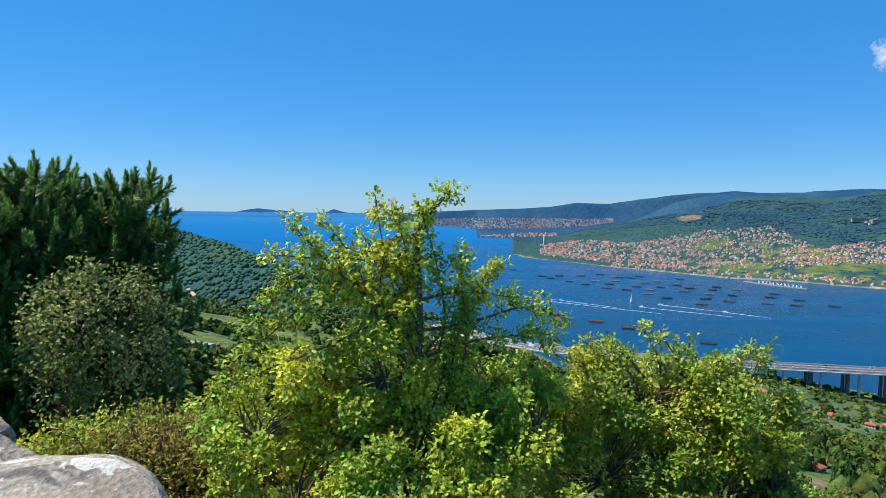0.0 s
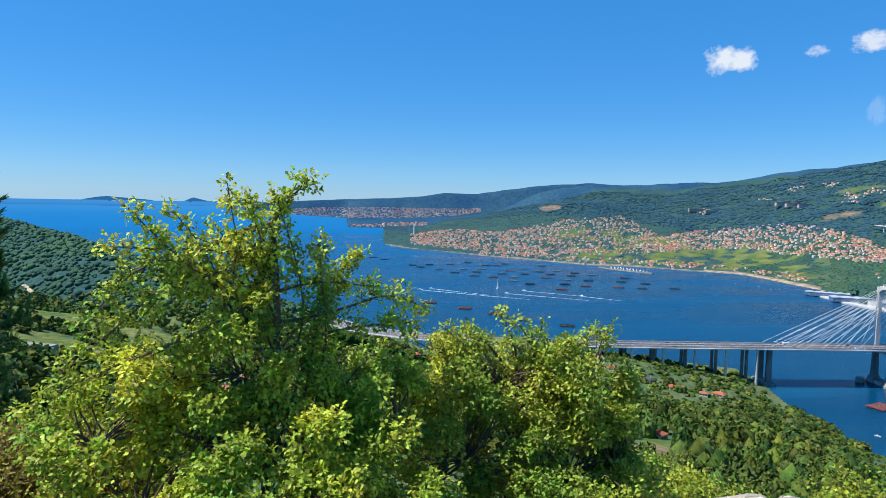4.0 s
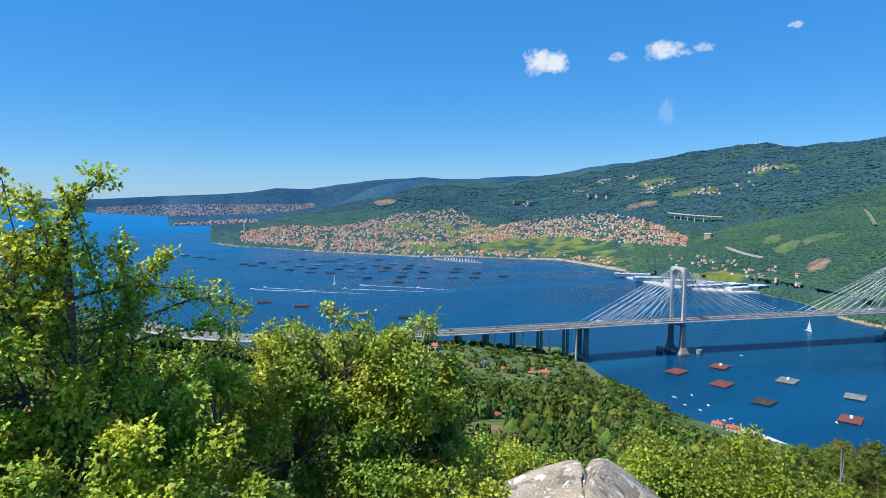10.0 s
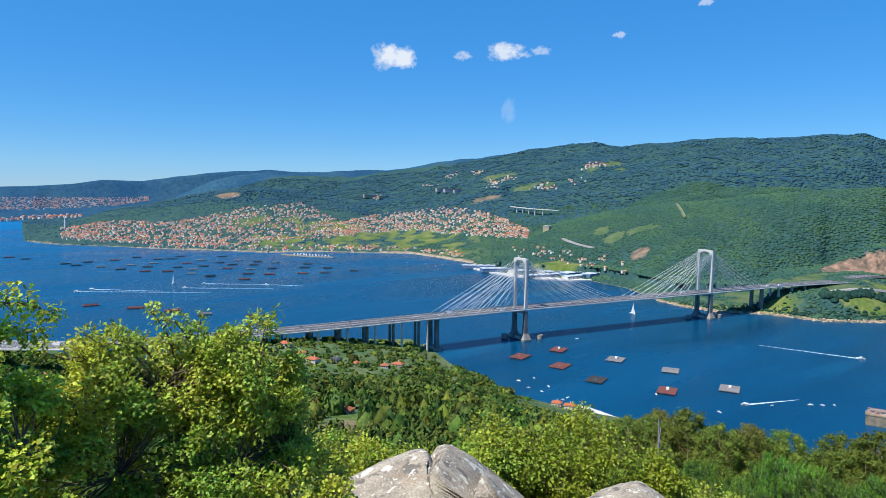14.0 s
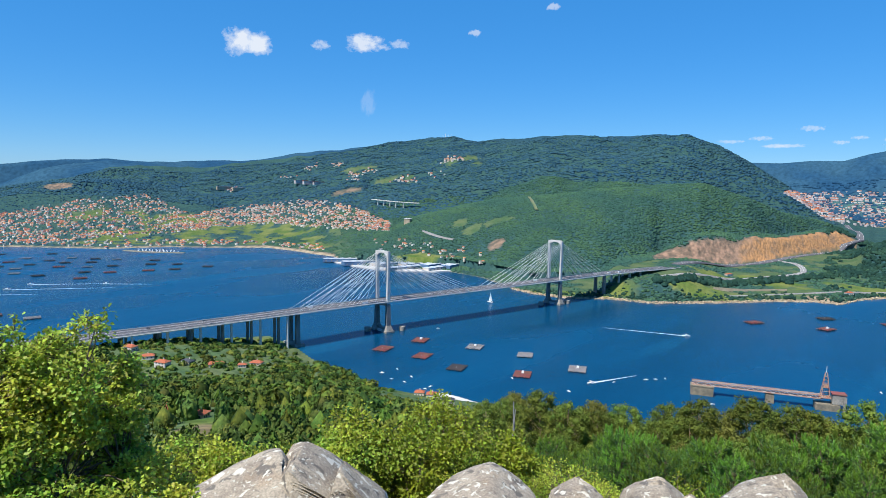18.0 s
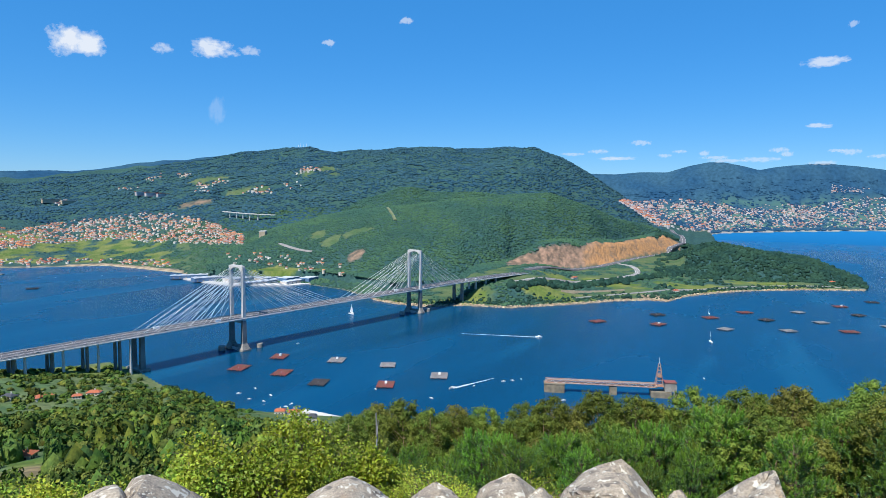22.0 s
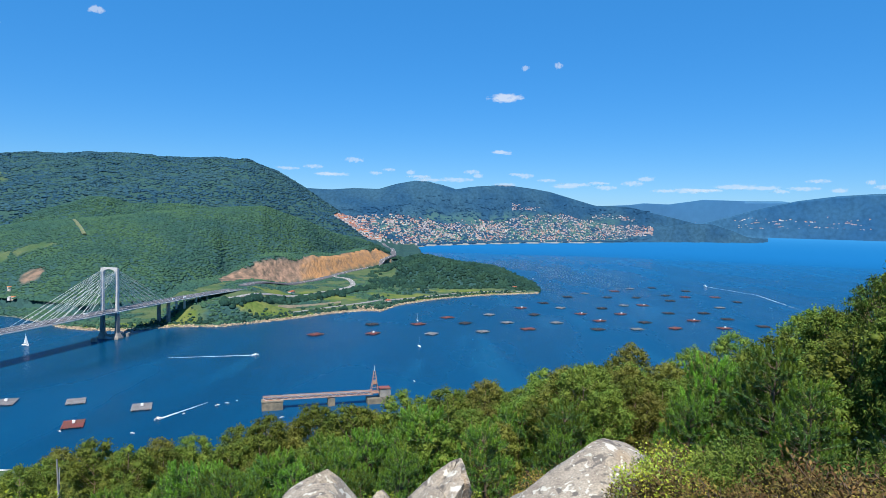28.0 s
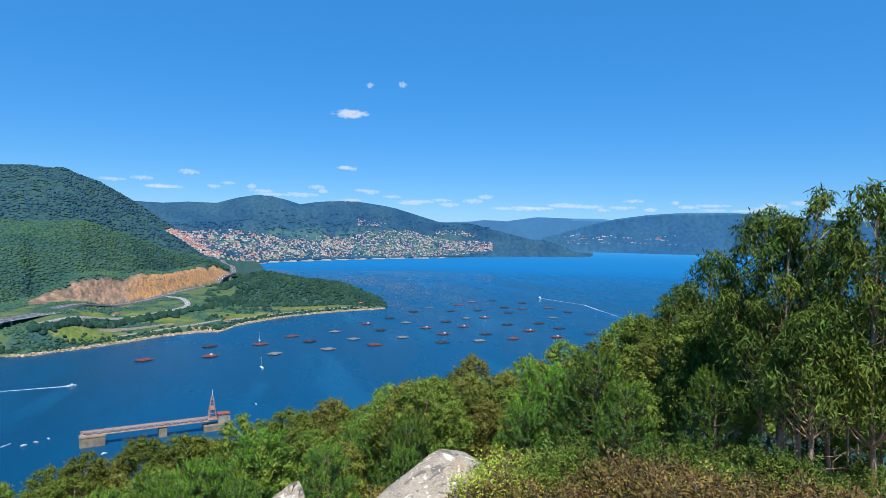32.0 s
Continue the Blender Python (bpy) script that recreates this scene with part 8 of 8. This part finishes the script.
# ---- clouds: a plain far backdrop of the sky ----
def cloud_material(seed, dens, stretch=1.0):
    m = bpy.data.materials.new("cloud_vapour")
    m.use_nodes = True
    nt = m.node_tree
    N, L = nt.nodes, nt.links
    N.remove(N["Principled BSDF"])
    tc = N.new("ShaderNodeTexCoord")
    mp = N.new("ShaderNodeMapping")
    mp.inputs["Location"].default_value = (seed * 3.7, seed * 1.9, 0)
    mp.inputs["Scale"].default_value = (2.2 * stretch, 1.3, 1)
    L.new(tc.outputs["UV"], mp.inputs["Vector"])
    n = N.new("ShaderNodeTexNoise")
    n.inputs["Scale"].default_value, n.inputs["Detail"].default_value, n.inputs["Roughness"].default_value = 2.6, 8, 0.62
    L.new(mp.outputs[0], n.inputs["Vector"])
    sub = N.new("ShaderNodeVectorMath")
    sub.operation = "SUBTRACT"
    sub.inputs[1].default_value = (0.5, 0.5, 0)
    L.new(tc.outputs["UV"], sub.inputs[0])
    ln = N.new("ShaderNodeVectorMath")
    ln.operation = "LENGTH"
    L.new(sub.outputs[0], ln.inputs[0])
    fall = N.new("ShaderNodeMapRange")
    fall.inputs["From Min"].default_value, fall.inputs["From Max"].default_value = 0.5, 0.12
    fall.inputs["To Min"].default_value, fall.inputs["To Max"].default_value = -0.55, 0.16
    L.new(ln.outputs["Value"], fall.inputs["Value"])
    add = N.new("ShaderNodeMath")
    L.new(n.outputs["Fac"], add.inputs[0])
    L.new(fall.outputs[0], add.inputs[1])
    alpha = N.new("ShaderNodeMapRange")
    alpha.inputs["From Min"].default_value, alpha.inputs["From Max"].default_value = 0.42, 0.66
    alpha.inputs["To Max"].default_value = dens
    L.new(add.outputs[0], alpha.inputs["Value"])
    # the clouds' sunlit white is put in as emission
    tr, em, mix = N.new("ShaderNodeBsdfTransparent"), N.new("ShaderNodeEmission"), N.new("ShaderNodeMixShader")
    em.inputs["Color"].default_value, em.inputs["Strength"].default_value = (0.80, 0.86, 0.95, 1), 0.72
    L.new(alpha.outputs[0], mix.inputs[0])
    L.new(tr.outputs[0], mix.inputs[1])
    L.new(em.outputs[0], mix.inputs[2])
    L.new(mix.outputs[0], N["Material Output"].inputs["Surface"])
    return m


def cloud(az, el, w_az, h_el, seed, dens, label, stretch=1.0, mat=None):
    d = 4500.0
    c = Vector((d * math.sin(radians(az)) * math.cos(radians(el)), d * math.cos(radians(az)) * math.cos(radians(el)), ZC + d * math.sin(radians(el))))
    w, h = d * radians(w_az) / 2, d * radians(h_el) / 2
    bm = bmesh.new()
    uv = bm.loops.layers.uv.new("UVMap")
    n = 8
    grid = [[bm.verts.new((w * (2 * i / n - 1), h * (2 * j / n - 1), -0.04 * w * ((2 * i / n - 1) ** 2))) for j in range(n + 1)] for i in range(n + 1)]
    for i in range(n):
        for j in range(n):
            f = bm.faces.new((grid[i][j], grid[i + 1][j], grid[i + 1][j + 1], grid[i][j + 1]))
            for lp, (a, b) in zip(f.loops, ((i, j), (i + 1, j), (i + 1, j + 1), (i, j + 1))):
                lp[uv].uv = (a / n, b / n)
    ob = part("cloud", bm, mat or cloud_material(seed, dens, stretch), None)
    ob.matrix_world = look(c, (0, 0, ZC))
    ob.visible_shadow = False
    tagged(ob, label, "cloud", kind="structure")
    ob["group"] = "clouds"


for az, el, w, h, seed, dens, lb in ((35.3, 11.7, 8.2, 4.6, 1, 0.95, "small bright white cumulus cloud"), (45.2, 12.2, 8.0, 3.2, 2, 0.85, "small white ragged cumulus cloud"), (41.4, 11.9, 3.4, 1.6, 3, 0.5, "faint wisp of white cloud"), (48.2, 12.2, 3.6, 1.6, 4, 0.45, "faint wisp of white cloud"),
                                  (54.8, 13.3, 2.2, 1.2, 5, 0.5, "faint wisp of white cloud"), (61.5, 15.3, 2.6, 1.4, 6, 0.5, "faint wisp of white cloud"), (95.4, 10.7, 6.4, 1.7, 7, 0.7, "small flat white cloud"), (95.1, 6.0, 3.6, 0.9, 8, 0.6, "thin flat white cloud"),
                                  (97.0, 13.2, 1.5, 1.0, 9, 0.4, "faint wisp of white cloud"), (99.9, 13.4, 1.6, 1.2, 10, 0.45, "faint wisp of white cloud"), (45.5, 7.3, 3.0, 4.4, 11, 0.16, "faint streak of high cloud")):
    cloud(az, el, w, h, seed, dens, lb)


def build_low_clouds():
    """A row of small flat puffs over the eastern hills."""
    r = random.Random(21)
    mats = [cloud_material(30 + k, 0.42, 2.2) for k in range(5)]
    for k in range(44):
        az = 76 + 62 * (k + r.random()) / 44
        low = 2.7 + 0.9 * max(0.0, (95 - az) / 20) + (0.35 if az < 104 else 0.0)
        el = low + abs(r.gauss(0, 0.42))
        w = r.uniform(2.0, 6.0) * (1.2 if el < low + 0.5 else 0.7)
        cloud(az, el, w, r.uniform(0.5, 1.0), 0, 0, "small flat white cloud low over the hills", mat=mats[k % 5])


build_low_clouds()
